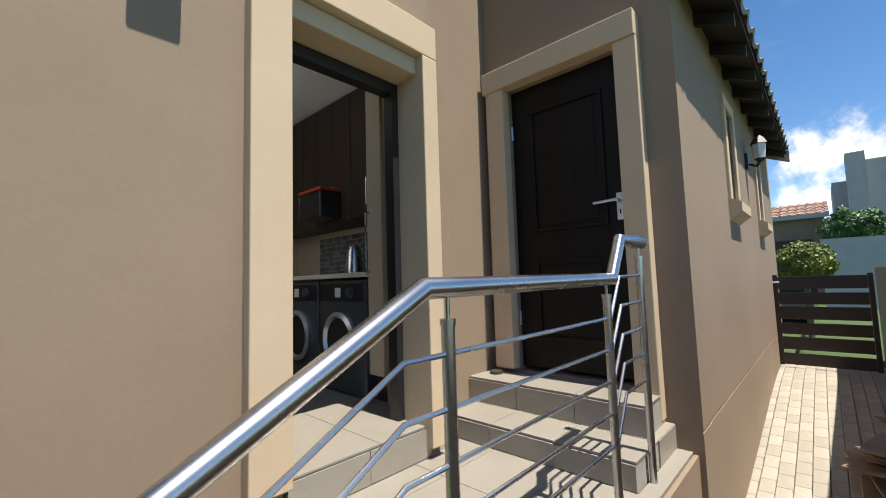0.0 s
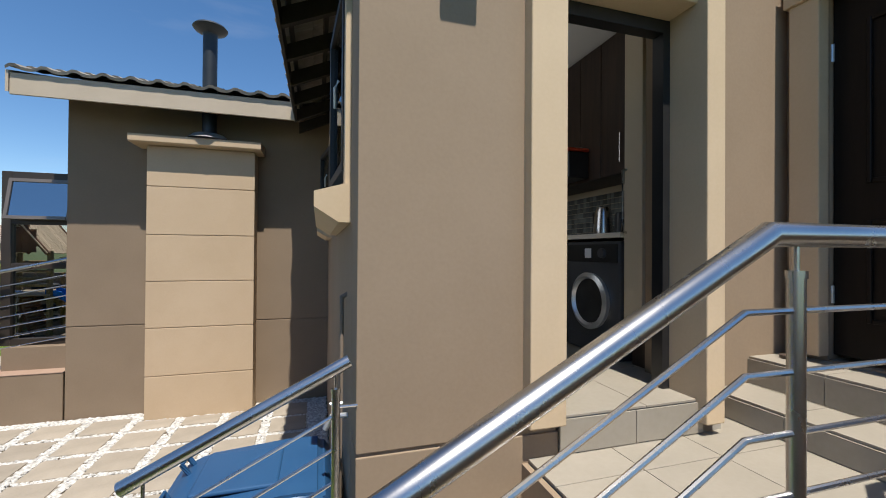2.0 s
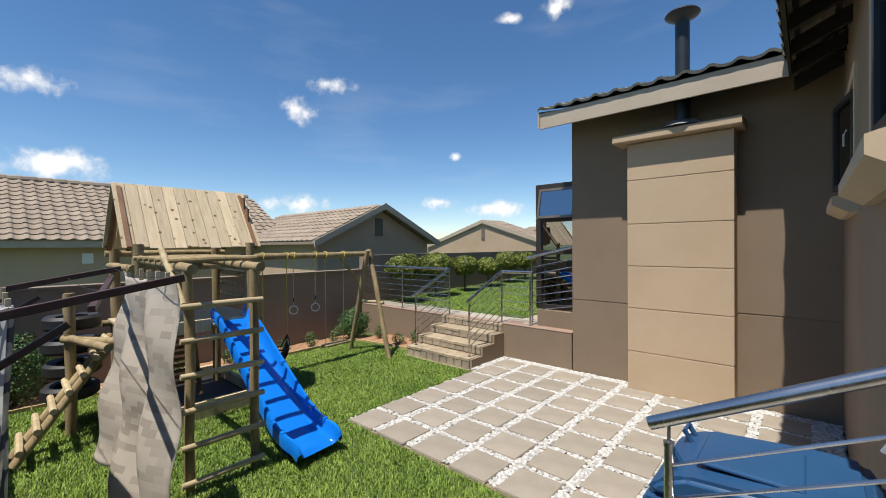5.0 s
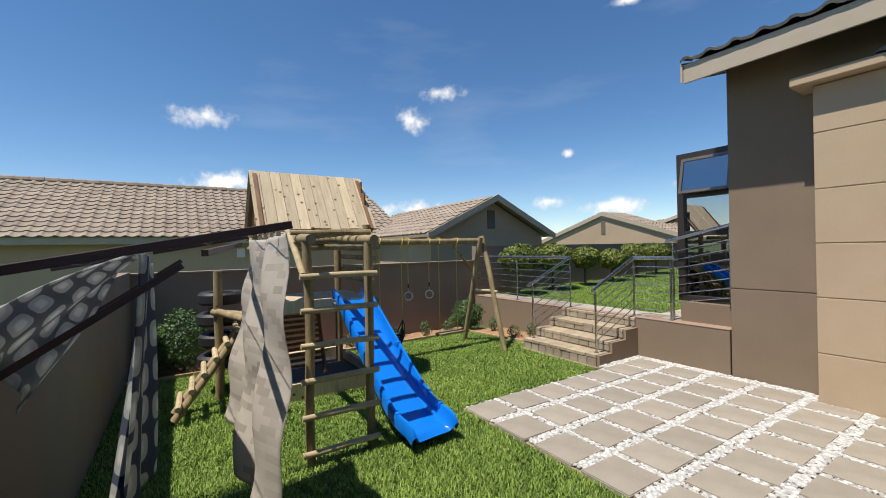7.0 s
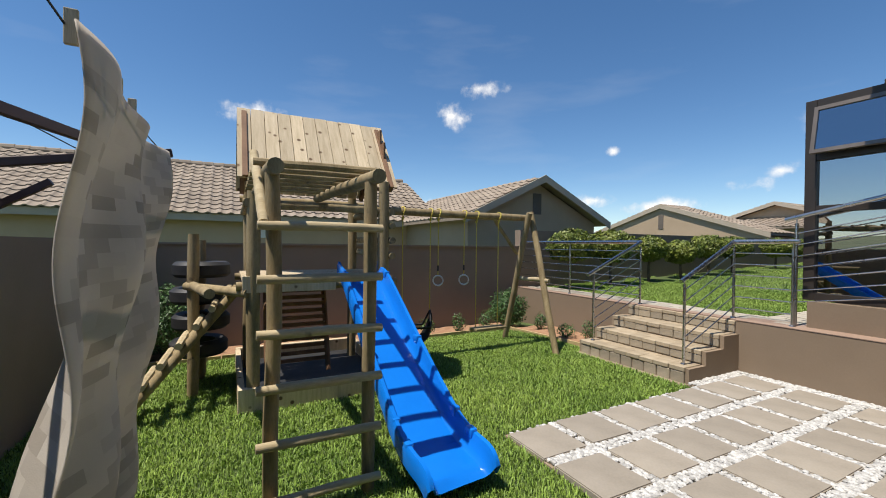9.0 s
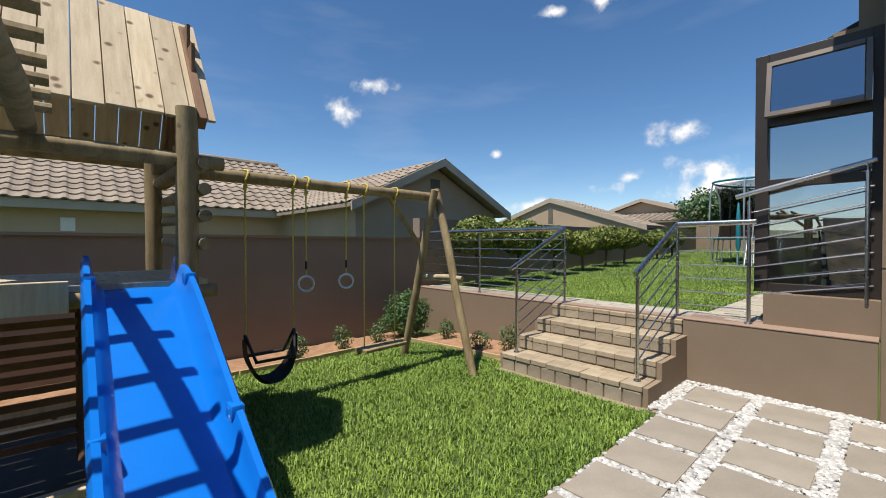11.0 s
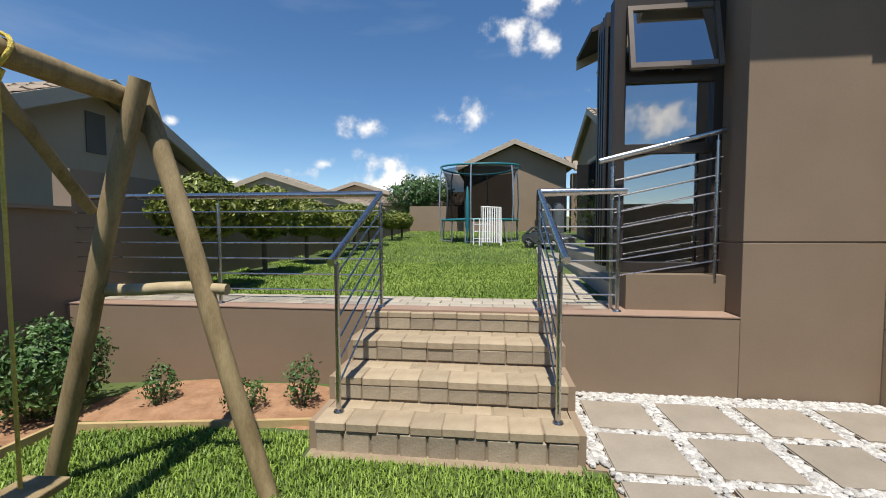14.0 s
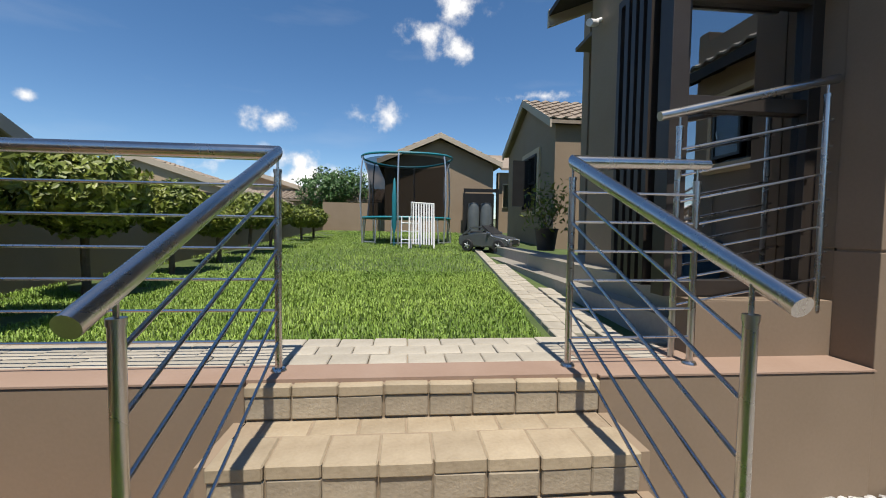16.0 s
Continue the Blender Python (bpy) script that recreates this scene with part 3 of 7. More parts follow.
# lounge roof: eave towards the slab yard
pitch = radians(17.5)
up_n = (0, math.cos(pitch), math.sin(pitch))
lounge_roof = thing("roof_lounge", "low pitched dark tiled roof over the lounge", "roof", kind="structure")
roof_tiles(lounge_roof, "roof_tiles", (-3.0, 6.58, 4.44), (1, 0, 0), up_n, 13, 16, mat=M_ROOF_DK)
bm = bm_new()
box(bm, -2.98, 0.30, 6.62, 6.65, 4.15, 4.41, 0.004)
part("fascia", bm, M_FASCIA, lounge_roof, "taupe painted fascia board")
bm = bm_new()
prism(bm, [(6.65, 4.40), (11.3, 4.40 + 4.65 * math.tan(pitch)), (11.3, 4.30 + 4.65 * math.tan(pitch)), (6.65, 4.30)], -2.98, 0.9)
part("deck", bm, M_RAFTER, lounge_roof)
bm = bm_new()
prism(bm, [(6.60, 4.17), (6.60, 4.43), (11.3, 4.43 + 4.65 * math.tan(pitch)), (11.3, 4.17 + 4.65 * math.tan(pitch))], -3.01, -2.98)
part("bargeboard", bm, M_FASCIA, lounge_roof)

# kitchen wing roof: eave towards the slab yard, open rafters below
up_e = (math.cos(radians(24)), 0, math.sin(radians(24)))
wing_roof = thing("roof_kitchen", "tiled roof of the kitchen wing with open dark rafters", "roof", kind="structure")
roof_tiles(wing_roof, "roof_tiles", (0.20, 1.95, 4.33), (0, 1, 0), up_e, 17, 10, mat=M_ROOF_DK)
for i in range(9):
    y = 2.12 + 0.62 * i
    bm = bm_new()
    prism(bm, [(0.27, 4.10), (1.0, 4.10 + 0.73 * 0.445), (1.0, 4.25 + 0.73 * 0.445), (0.27, 4.25)], y - 0.03, y + 0.03, "y")
    part("rafter", bm, M_RAFTER, wing_roof)
for i in range(3):
    bm = bm_new()
    d = 0.05 + 0.30 * i
    obox(bm, pose(0.27 + d, 4.5, 4.275 + d * 0.445, 0, -24, 0), 0.04, 5.1, 0.03)
    part("batten", bm, M_RAFTER, wing_roof)
bm = bm_new()
box(bm, 0.235, 0.262, 1.98, 6.62, 4.12, 4.30)
part("fascia", bm, M_RAFTER, wing_roof)
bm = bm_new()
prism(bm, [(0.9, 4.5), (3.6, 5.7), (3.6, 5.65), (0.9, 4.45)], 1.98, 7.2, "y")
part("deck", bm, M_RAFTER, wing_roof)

# roof edge over the path
up_s = (0, math.cos(radians(24)), math.sin(radians(24)))
path_roof = thing("roof_path", "tiled roof edge with open rafters above the path", "roof", kind="structure")
roof_tiles(path_roof, "roof_tiles", (3.3, 0.66, 4.12), (1, 0, 0), up_s, 18, 8, mat=M_ROOF_DK)
for i in range(10):
    x = 3.5 + 0.55 * i
    bm = bm_new()
    prism(bm, [(0.70, 3.99), (1.2, 3.99 + 0.50 * 0.445), (1.2, 4.08 + 0.50 * 0.445), (0.70, 4.08)], x - 0.025, x + 0.025)
    part("rafter", bm, M_RAFTER, path_roof)
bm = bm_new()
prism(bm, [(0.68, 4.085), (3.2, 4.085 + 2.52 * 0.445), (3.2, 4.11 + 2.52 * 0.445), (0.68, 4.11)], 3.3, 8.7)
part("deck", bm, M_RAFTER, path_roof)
bm = bm_new()
prism(bm, [(0.65, 3.96), (0.65, 4.13), (1.3, 4.42), (1.3, 4.25)], 8.68, 8.72)
part("bargeboard", bm, M_FASCIA, path_roof)

# ---- chimney ----
chimney = thing("chimney", "tan plastered chimney breast with recessed joints and a flue", "chimney", (-1.03, 7.2, 0))
zs = [-0.05, 0.575, 1.23, 1.867, 2.503, 3.163, 3.717]
for a, b in zip(zs, zs[1:]):
    bm = bm_new()
    box(bm, -1.665, -0.324, 6.91, 7.235, a + 0.006, b - 0.006, 0.004)
    part("panel", bm, M_CHIM, chimney)
bm = bm_new()
box(bm, -1.657, -0.332, 6.918, 7.22, -0.05, 3.717)
part("core", bm, M_CHIM, chimney)
bm = bm_new()
prism(bm, [(6.78, 3.725), (6.76, 3.74), (6.76, 3.83), (7.23, 3.86), (7.23, 3.725)], -1.835, -0.227)
part("cap", bm, M_CHIM, chimney, "tan plastered cap slab")
bm = bm_new()
lathe(bm, [(0.29, 3.85), (0.20, 3.93), (0.115, 3.95), (0.10, 3.95)], (-0.94, 7.0, 0), 4 * 6)
part("flashing", bm, M_GALV, chimney, "pale galvanised flashing")
bm = bm_new()
tube(bm, (-0.93, 6.97, 3.95), (-0.93, 6.97, 5.42), 0.092, seg=24)
part("flue", bm, M_FLUE, chimney, "dark steel flue pipe", True)
bm = bm_new()
lathe(bm, [(0.002, 5.50), (0.20, 5.47), (0.225, 5.44), (0.20, 5.41), (0.1, 5.36), (0.092, 5.33)], (-0.93, 6.97, 0), 28)
part("cowl", bm, M_FLUE, chimney, "dark steel rain cowl", True)

# ---- landing, steps and laundry floor ----
def tiled_block(name, label, x0, x1, y0, y1, z0, z1, nx, ny, joint_sides=True):
    """A block clad in floor tiles, each with its own edges."""
    root = thing(name, label, "step", kind="structure")
    bm = bm_new()
    box(bm, x0 + 0.006, x1 - 0.006, y0 + 0.006, y1 - 0.006, z0, z1 - 0.006)
    part("bed", bm, M_GROUT, root)
    for i in range(nx):
        for j in range(ny):
            bm = bm_new()
            box(bm, x0 + (x1 - x0) * i / nx + 0.002, x0 + (x1 - x0) * (i + 1) / nx - 0.002,
                y0 + (y1 - y0) * j / ny + 0.002, y0 + (y1 - y0) * (j + 1) / ny - 0.002, z1 - 0.012, z1, 0.0015)
            part("tile", bm, M_TILE, root)
    return root


def face_tiles(root, axis_name, at, a0, a1, z0, z1, n, out):
    for i in range(n):
        p, q = a0 + (a1 - a0) * i / n + 0.002, a0 + (a1 - a0) * (i + 1) / n - 0.002
        bm = bm_new()
        if axis_name == "x":
            box(bm, min(at, at + out), max(at, at + out), p, q, z0, z1)
        else:
            box(bm, p, q, min(at, at + out), max(at, at + out), z0, z1)
        part("tile", bm, M_TILE, root)


landing = tiled_block("floor_landing", "beige tiled landing outside the laundry door", 1.45, 2.72, 0.98, 2.26, 0.3, 1.40, 3, 3)
bm = bm_new()
box(bm, 1.42, 1.447, 1.0, 2.05, 0.3, 1.385)
part("stair_side", bm, M_PLASTER, landing)
bm = bm_new()
box(bm, 1.45, 3.35, 0.955, 0.978, 0.3, 1.385)
part("landing_side", bm, M_PLASTER, landing)
bm = bm_new()
box(bm, 2.72, 3.35, 0.982, 1.058, 0.3, 1.398)
box(bm, 3.05, 3.35, 1.058, 1.098, 1.3, 1.525)
part("step_side", bm, M_TILE, landing)
step_a = tiled_block("floor_door_step_low", "beige tiled lower step to the black door", 2.72, 3.35, 1.06, 2.26, 1.38, 1.53, 1, 3)
face_tiles(step_a, "x", 2.718, 1.06, 2.26, 1.405, 1.516, 3, -0.008)
step_b = tiled_block("floor_door_step_high", "beige tiled upper step to the black door", 3.03, 3.35, 1.10, 2.26, 1.50, 1.69, 1, 3)
face_tiles(step_b, "x", 3.028, 1.10, 2.26, 1.535, 1.676, 3, -0.008)
laundry = tiled_block("floor_laundry", "beige tiled laundry floor behind the open door", 1.60, 2.56, 2.045, 4.9, 1.30, 1.57, 2, 5)
face_tiles(laundry, "y", 2.043, 1.60, 2.42, 1.405, 1.556, 2, -0.008)
# flight going down towards the garden
for i in range(5):
    x = 1.42 - 0.29 * i
    tiled_block("floor_stair_%d" % (i + 1), "beige tiled stair step beside the laundry wall", x - 0.30, x, 1.0, 2.05, 0.1, 1.40 - 0.17 * (i + 1), 1, 2)

# laundry shell
bm = bm_new()
for y0, y1, z0, z1 in ((2.30, W1[0], 1.3, 4.3), (W1[1], 4.9, 1.3, 4.3), (W1[0], W1[1], 1.3, W1[2]), (W1[0], W1[1], W1[3], 4.3)):
    box(bm, 0.935, 1.05, y0, y1, z0, z1)
box(bm, 3.12, 3.22, 2.5, 4.9, 1.3, 4.3)
box(bm, 1.05, 3.12, 4.88, 4.98, 1.3, 4.3)
structure("wall_laundry_inside", bm, M_CREAMDOOR, "cream painted laundry walls", "wall")
bm = bm_new()
box(bm, 0.935, 3.72, 2.30, 4.9, 4.0, 4.1)
structure("ceiling", bm, M_CEIL, "white laundry ceiling", "ceiling")
bm = bm_new()
box(bm, 1.05, 1.60, 2.30, 4.9, 1.3, 1.565)
box(bm, 2.56, 3.62, 2.50, 4.9, 1.3, 1.565)
structure("floor_laundry_sides", bm, M_TILE, "beige tiled laundry floor beside the walls", "floor")

# ---- trims ----
def door_trim(name, label, pieces):
    bm = bm_new()
    for p in pieces:
        box(bm, *p, 0.006)
    return structure(name, bm, M_TRIM, label, "trim")


door_trim("trim_laundry_door", "cream plastered surround of the laundry door", [
    (1.425, 1.60, 1.985, 2.06, 1.55, 3.66), (2.385, 2.50, 1.985, 2.29, 1.46, 3.66), (1.425, 2.50, 1.985, 2.06, 3.66, 3.86), (1.60, 2.384, 2.04, 2.29, 3.555, 3.658)])
door_trim("trim_black_door", "cream plastered surround of the black door", [
    (3.27, 3.36, 2.045, 2.20, 1.72, 3.77), (3.27, 3.36, 1.10, 1.235, 1.55, 3.77), (3.25, 3.36, 1.10, 2.22, 3.77, 3.93)])
door_trim("trim_window_1", "cream plastered surround of the kitchen window", [
    (0.685, 0.72, W1[0] - 0.09, W1[0], W1[2] - 0.02, W1[3]), (0.685, 0.72, W1[1], W1[1] + 0.09, W1[2] - 0.02, W1[3]), (0.685, 0.72, W1[0] - 0.09, W1[1] + 0.09, W1[3], W1[3] + 0.1)])
door_trim("trim_window_2", "cream plastered surround of the small kitchen window", [
    (0.685, 0.72, W2[0] - 0.09, W2[0], W2[2] - 0.02, W2[3]), (0.685, 0.72, W2[1], W2[1] + 0.09, W2[2] - 0.02, W2[3]), (0.685, 0.72, W2[0] - 0.09, W2[1] + 0.09, W2[3], W2[3] + 0.1)])
for k, x in ((3, 4.95), (4, 7.0)):
    door_trim("trim_window_%d" % k, "cream plastered surround of a narrow window", [
        (x - 0.09, x, 0.905, 0.94, 2.93, 3.77), (x + 0.35, x + 0.44, 0.905, 0.94, 2.93, 3.77), (x - 0.09, x + 0.44, 0.905, 0.94, 3.77, 3.87)])
    bm = bm_new()
    prism(bm, [(0.84, 2.85), (0.84, 2.93), (0.945, 2.98), (0.945, 2.77)], x - 0.10, x + 0.45)
    structure("trim_sill_%d" % k, bm, M_TRIM, "cream plastered window sill", "sill")
for k, w in ((1, W1), (2, W2)):
    bm = bm_new()
    prism(bm, [(0.55, w[2] - 0.10), (0.55, w[2] - 0.03), (0.72, w[2] + 0.02), (0.72, w[2] - 0.17), (0.66, w[2] - 0.17)], w[0] - 0.11, w[1] + 0.11, "y")
    structure("trim_sill_%d" % k, bm, M_TRIM, "cream plastered sloping window sill", "sill")


# ---- windows of the kitchen wall ----
def casement(name, label, w, hinge_y, free, z0, z1, opened):
    root = thing(name, label, "window", kind="structure")
    bm = bm_new()
    for y in (w[0], w[1] - 0.05, (w[0] + w[1]) / 2):
        box(bm, 0.80, 0.85, y, y + 0.05, w[2], w[3])
    box(bm, 0.80, 0.85, w[0], w[1], w[2], w[2] + 0.05)
    box(bm, 0.80, 0.85, w[0], w[1], w[3] - 0.05, w[3])
    part("window_frame", bm, M_BLACKFRAME, root)
    bm = bm_new()
    box(bm, 0.822, 0.828, w[0] + 0.05, w[1] - 0.05, w[2] + 0.05, w[3] - 0.05)
    part("pane", bm, M_GLASS, root)
    ang = math.atan2(opened, free - hinge_y)
    m = Matrix.Translation((0.705, hinge_y, 0)) @ Matrix.Rotation(ang, 4, "Z")
    length = math.hypot(opened, free - hinge_y)
    bm = bm_new()
    for p in ((0, 0.05), (length - 0.05, length)):
        box(bm, -0.025, 0.025, p[0], p[1], z0, z1)
    for a, b in ((z0, z0 + 0.05), (z1 - 0.05, z1)):
        box(bm, -0.025, 0.025, 0.05, length - 0.05, a, b)
    bmesh.ops.transform(bm, matrix=m, verts=bm.verts[:])
    sash = part("sash", bm, M_BLACKFRAME, root, "open black steel sash")
    bm = bm_new()
    box(bm, -0.003, 0.003, 0.05, length - 0.05, z0 + 0.05, z1 - 0.05)
    bmesh.ops.transform(bm, matrix=m, verts=bm.verts[:])
    part("pane", bm, M_GLASS, sash)
    bm = bm_new()
    sweep(bm, [(-0.03, length * 0.2, z0 + 0.5), (-0.05, length * 0.2, z0 + 0.46), (-0.045, length * 0.24, z0 + 0.36)], 0.008, 6)
    bmesh.ops.transform(bm, matrix=m, verts=bm.verts[:])
    part("handle", bm, M_GALV, sash, "pale metal window stay")


casement("window_1", "black steel casement window standing ajar", W1, 2.55, 3.25, 2.70, 3.66, 0.045)
casement("window_2", "small black steel casement window standing ajar", W2, 5.35, 6.0, 2.70, 3.52, 0.10)
for k, x in ((3, 4.95), (4, 7.0)):
    root = thing("window_%d" % k, "narrow window with a dark pane", "window", kind="structure")
    bm = bm_new()
    box(bm, x, x + 0.35, 1.06, 1.10, 2.95, 3.77)
    part("pane", bm, M_GLASS, root)
    bm = bm_new()
    for a, b in ((x, x + 0.03), (x + 0.32, x + 0.35)):
        box(bm, a, b, 1.04, 1.058, 2.95, 3.77)
    part("window_frame", bm, M_BLACKFRAME, root)
# kitchen interior: its dimness is put into the dark colour
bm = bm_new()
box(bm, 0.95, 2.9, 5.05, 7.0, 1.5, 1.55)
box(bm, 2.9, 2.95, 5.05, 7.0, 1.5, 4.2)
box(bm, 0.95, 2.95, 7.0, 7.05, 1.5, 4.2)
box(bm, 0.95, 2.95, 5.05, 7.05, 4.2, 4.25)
structure("wall_kitchen_inside", bm, M_DARKROOM, "kitchen interior surfaces with shade in their dark colour", "wall")

# ---- veranda on the terrace ----
ver = thing("window_5", "bronze aluminium glazed end of the veranda with an open top sash", "window", kind="structure")
VX0, VX1, VY = -3.60, -2.69, 7.58
bm = bm_new()
box(bm, VX0, VX0 + 0.11, VY, VY + 0.12, 0.96, 3.37, 0.003)
box(bm, VX1 - 0.07, VX1 + 0.02, VY, VY + 0.12, 0.96, 3.37, 0.003)
for z, h in ((0.96, 0.09), (2.02, 0.08), (2.64, 0.09), (3.27, 0.10)):
    box(bm, VX0 + 0.11, VX1 - 0.07, VY + 0.003, VY + 0.11, z, z + h, 0.003)
part("window_frame", bm, M_BRONZE, ver)
for z0, z1 in ((1.05, 2.02), (2.10, 2.64)):
    bm = bm_new()
    box(bm, VX0 + 0.11, VX1 - 0.07, VY + 0.05, VY + 0.056, z0, z1)
    part("pane", bm, M_REFLECT, ver)
m = Matrix.Translation((0, VY - 0.02, 3.27)) @ Matrix.Rotation(radians(-12), 4, "X")
bm = bm_new()
for p in ((VX0 + 0.10, VX0 + 0.14), (VX1 - 0.11, VX1 - 0.07)):
    box(bm, p[0], p[1], -0.02, 0.02, -0.58, 0)
box(bm, VX0 + 0.14, VX1 - 0.12, -0.02, 0.02, -0.58, -0.535)
box(bm, VX0 + 0.14, VX1 - 0.12, -0.02, 0.02, -0.045, 0)
bmesh.ops.transform(bm, matrix=m, verts=bm.verts[:])
sash = part("sash", bm, M_SASH, ver, "pale edged top-hung sash standing open")
bm = bm_new()
box(bm, VX0 + 0.14, VX1 - 0.12, -0.003, 0.003, -0.535, -0.045)
bmesh.ops.transform(bm, matrix=m, verts=bm.verts[:])
part("pane", bm, M_REFLECT, sash)
# folded door stack
stack = thing("door_stack", "folded bronze aluminium stacking doors at the veranda", "folding door", (-3.4, 7.9, 0.98))
for i in range(4):
    y = 7.76 + 0.085 * i
    bm = bm_new()
    for a, b in ((-3.62, -3.55), (-3.02, -2.95)):
        box(bm, a, b, y, y + 0.045, 1.0, 3.34)
    for a, b in ((1.0, 1.1), (3.26, 3.34)):
        box(bm, -3.55, -3.02, y, y + 0.045, a, b)
    leaf = part("door_leaf", bm, M_BRONZE, stack)
    bm = bm_new()
    bm.faces.new([bm.verts.new(c) for c in ((-3.55, y + 0.02, 1.1), (-3.02, y + 0.02, 1.1), (-3.02, y + 0.02, 3.26), (-3.55, y + 0.02, 3.26))])
    part("pane", bm, M_PANE, leaf)
bm = bm_new()
box(bm, -3.12, -2.85, 9.05, 9.66, 0.6, 3.95)
box(bm, -2.86, -2.68, 7.72, 9.05, 3.40, 3.95)
structure("wall_veranda", bm, M_PLASTER, "shaded taupe pier and beam of the veranda", "wall")
bm = bm_new()
for a in (8.13, 9.0):
    box(bm, -3.15, -3.0, a, a + 0.05, 0.98, 3.395)
box(bm, -3.15, -3.0, 8.18, 9.0, 3.33, 3.395)
structure("trim_veranda_door", bm, M_BRONZE, "bronze aluminium frame of the veranda opening", "door frame")
bm = bm_new()
box(bm, -3.3, -2.45, 7.60, 11.2, 0.70, 0.975)
box(bm, -2.45, 0.715, 7.45, 11.2, 0.70, 0.97)
structure("floor_veranda", bm, M_TILE, "beige tiled veranda floor", "floor")
# veranda ceiling and inner walls, coloured dark to stand for indoor shade
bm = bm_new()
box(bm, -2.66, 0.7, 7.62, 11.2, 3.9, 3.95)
structure("ceiling_veranda", bm, M_DARKROOM, "veranda ceiling with shade in its dark colour", "ceiling")
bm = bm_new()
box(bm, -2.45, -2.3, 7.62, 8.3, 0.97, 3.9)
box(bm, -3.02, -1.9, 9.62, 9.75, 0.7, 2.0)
structure("wall_veranda_inside", bm, M_DARKROOM, "inner veranda walls with shade in their dark colour", "wall")
# veranda roof corner
vroof = thing("roof_veranda", "taupe veranda roof verge above the terrace", "roof", kind="structure")
bm = bm_new()
prism(bm, [(-3.40, 3.74), (-3.40, 3.94), (-1.2, 4.85), (-1.2, 4.65)], 10.22, 10.27, "y")
part("bargeboard", bm, M_FASCIA, vroof)
bm = bm_new()
prism(bm, [(-3.40, 3.86), (-3.40, 3.92), (-1.2, 4.82), (-1.2, 4.75)], 9.3, 10.22, "y")
part("deck", bm, M_RAFTER, vroof)
# tiled steps from the terrace to the veranda
s1 = tiled_block("floor_veranda_step_low", "beige tiled wide step at the veranda", -3.46, -2.9, 7.62, 15.0, 0.45, 0.80, 1, 12)
s2 = tiled_block("floor_veranda_step_high", "beige tiled upper step at the veranda", -3.18, -2.8, 9.75, 14.6, 0.62, 0.97, 1, 8)
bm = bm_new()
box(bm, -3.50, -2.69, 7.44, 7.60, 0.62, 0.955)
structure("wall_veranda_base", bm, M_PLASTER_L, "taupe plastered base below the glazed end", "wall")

# ---- second wing and far house on the terrace side ----
def gable_house(name, label, wall_mat, roof_mat, axis_name, at, a0, a1, base, eave, apex, depth, overhang=0.35, vent=True, direction=1):
    """A house end with a gable in the plane at; the body runs depth metres behind it."""
    root = thing(name, label, "house", ((a0 + a1) / 2, at, base) if axis_name == "y" else (at, (a0 + a1) / 2, base))
    mid = (a0 + a1) / 2
    slope = (apex - eave) / ((a1 - a0) / 2)
    o = overhang * 0.8
    w0, w1 = a0 + o, a1 - o
    wall_top = eave + slope * o - 0.1
    bm = bm_new()
    prism(bm, [(w0, base), (w1, base), (w1, wall_top), (mid, apex - 0.1), (w0, wall_top)], at, at + direction * depth, axis_name)
    part("wall", bm, wall_mat, root)
    verge = at - direction * overhang
    for sgn, e in ((1, a0), (-1, a1)):
        bm = bm_new()
        prism(bm, [(e, eave - 0.12), (mid, apex - 0.12), (mid, apex + 0.09), (e, eave + 0.09)], verge, verge + direction * 0.05, axis_name)
        part("bargeboard", bm, M_FASCIA, root)
        bm = bm_new()
        prism(bm, [(e, eave - 0.03), (mid, apex - 0.03), (mid, apex + 0.05), (e, eave + 0.05)], verge + direction * 0.05, at + direction * depth, axis_name)
        roof = part("roof", bm, roof_mat, root)
        run = math.hypot(mid - e, apex - eave)
        if axis_name == "y":
            o3, al, upv = (e, min(verge, at + direction * depth), eave + 0.07), (0, 1, 0), (mid - e, 0, apex - eave)
        else:
            o3, al, upv = (min(verge, at + direction * depth), e, eave + 0.07), (1, 0, 0), (0, mid - e, apex - eave)
        vs, fs = tile_field(o3, al, upv, int((depth + overhang) / 0.30), max(1, round(run / 0.33)), per=4)
        tl = soup("roof_tiles", vs, fs, roof_mat)
        tl.parent, tl.matrix_parent_inverse = root, Matrix.Translation(-root.location)
        tagged(tl, "", "", "", "stuff")
    if vent:
        bm = bm_new()
        d = direction
        if axis_name == "y":
            box(bm, mid - 0.13, mid + 0.13, min(at, at - 0.02 * d), max(at, at - 0.02 * d), apex - 1.15, apex - 0.45)
        else:
            box(bm, min(at, at - 0.02 * d), max(at, at - 0.02 * d), mid - 0.16, mid + 0.16, apex - 1.05, apex - 0.42)
        # vent takes the same dark tone for the shade between its louvres
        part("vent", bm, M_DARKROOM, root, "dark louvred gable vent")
    return root


wing = gable_house("bedroom_wing", "dark taupe house wing with a tiled gable roof and open window", M_PLASTER, M_ROOF, "x", -1.5, 14.9, 19.7, 0.6, 3.9, 5.05, 6.0, 0.2, False)
bm = bm_new()
for y in (16.1, 17.5):
    box(bm, -1.56, -1.49, y, y + 0.16, 1.75, 3.55)
box(bm, -1.56, -1.49, 16.26, 17.5, 3.40, 3.55)
box(bm, -1.56, -1.49, 16.26, 17.5, 1.75, 1.88)
wt = part("window", bm, M_TRIM, wing, "cream window surround")
bm = bm_new()
box(bm, -1.53, -1.50, 16.26, 17.5, 1.88, 3.40)
part("pane", bm, M_GLASS, wt)
bm = bm_new()
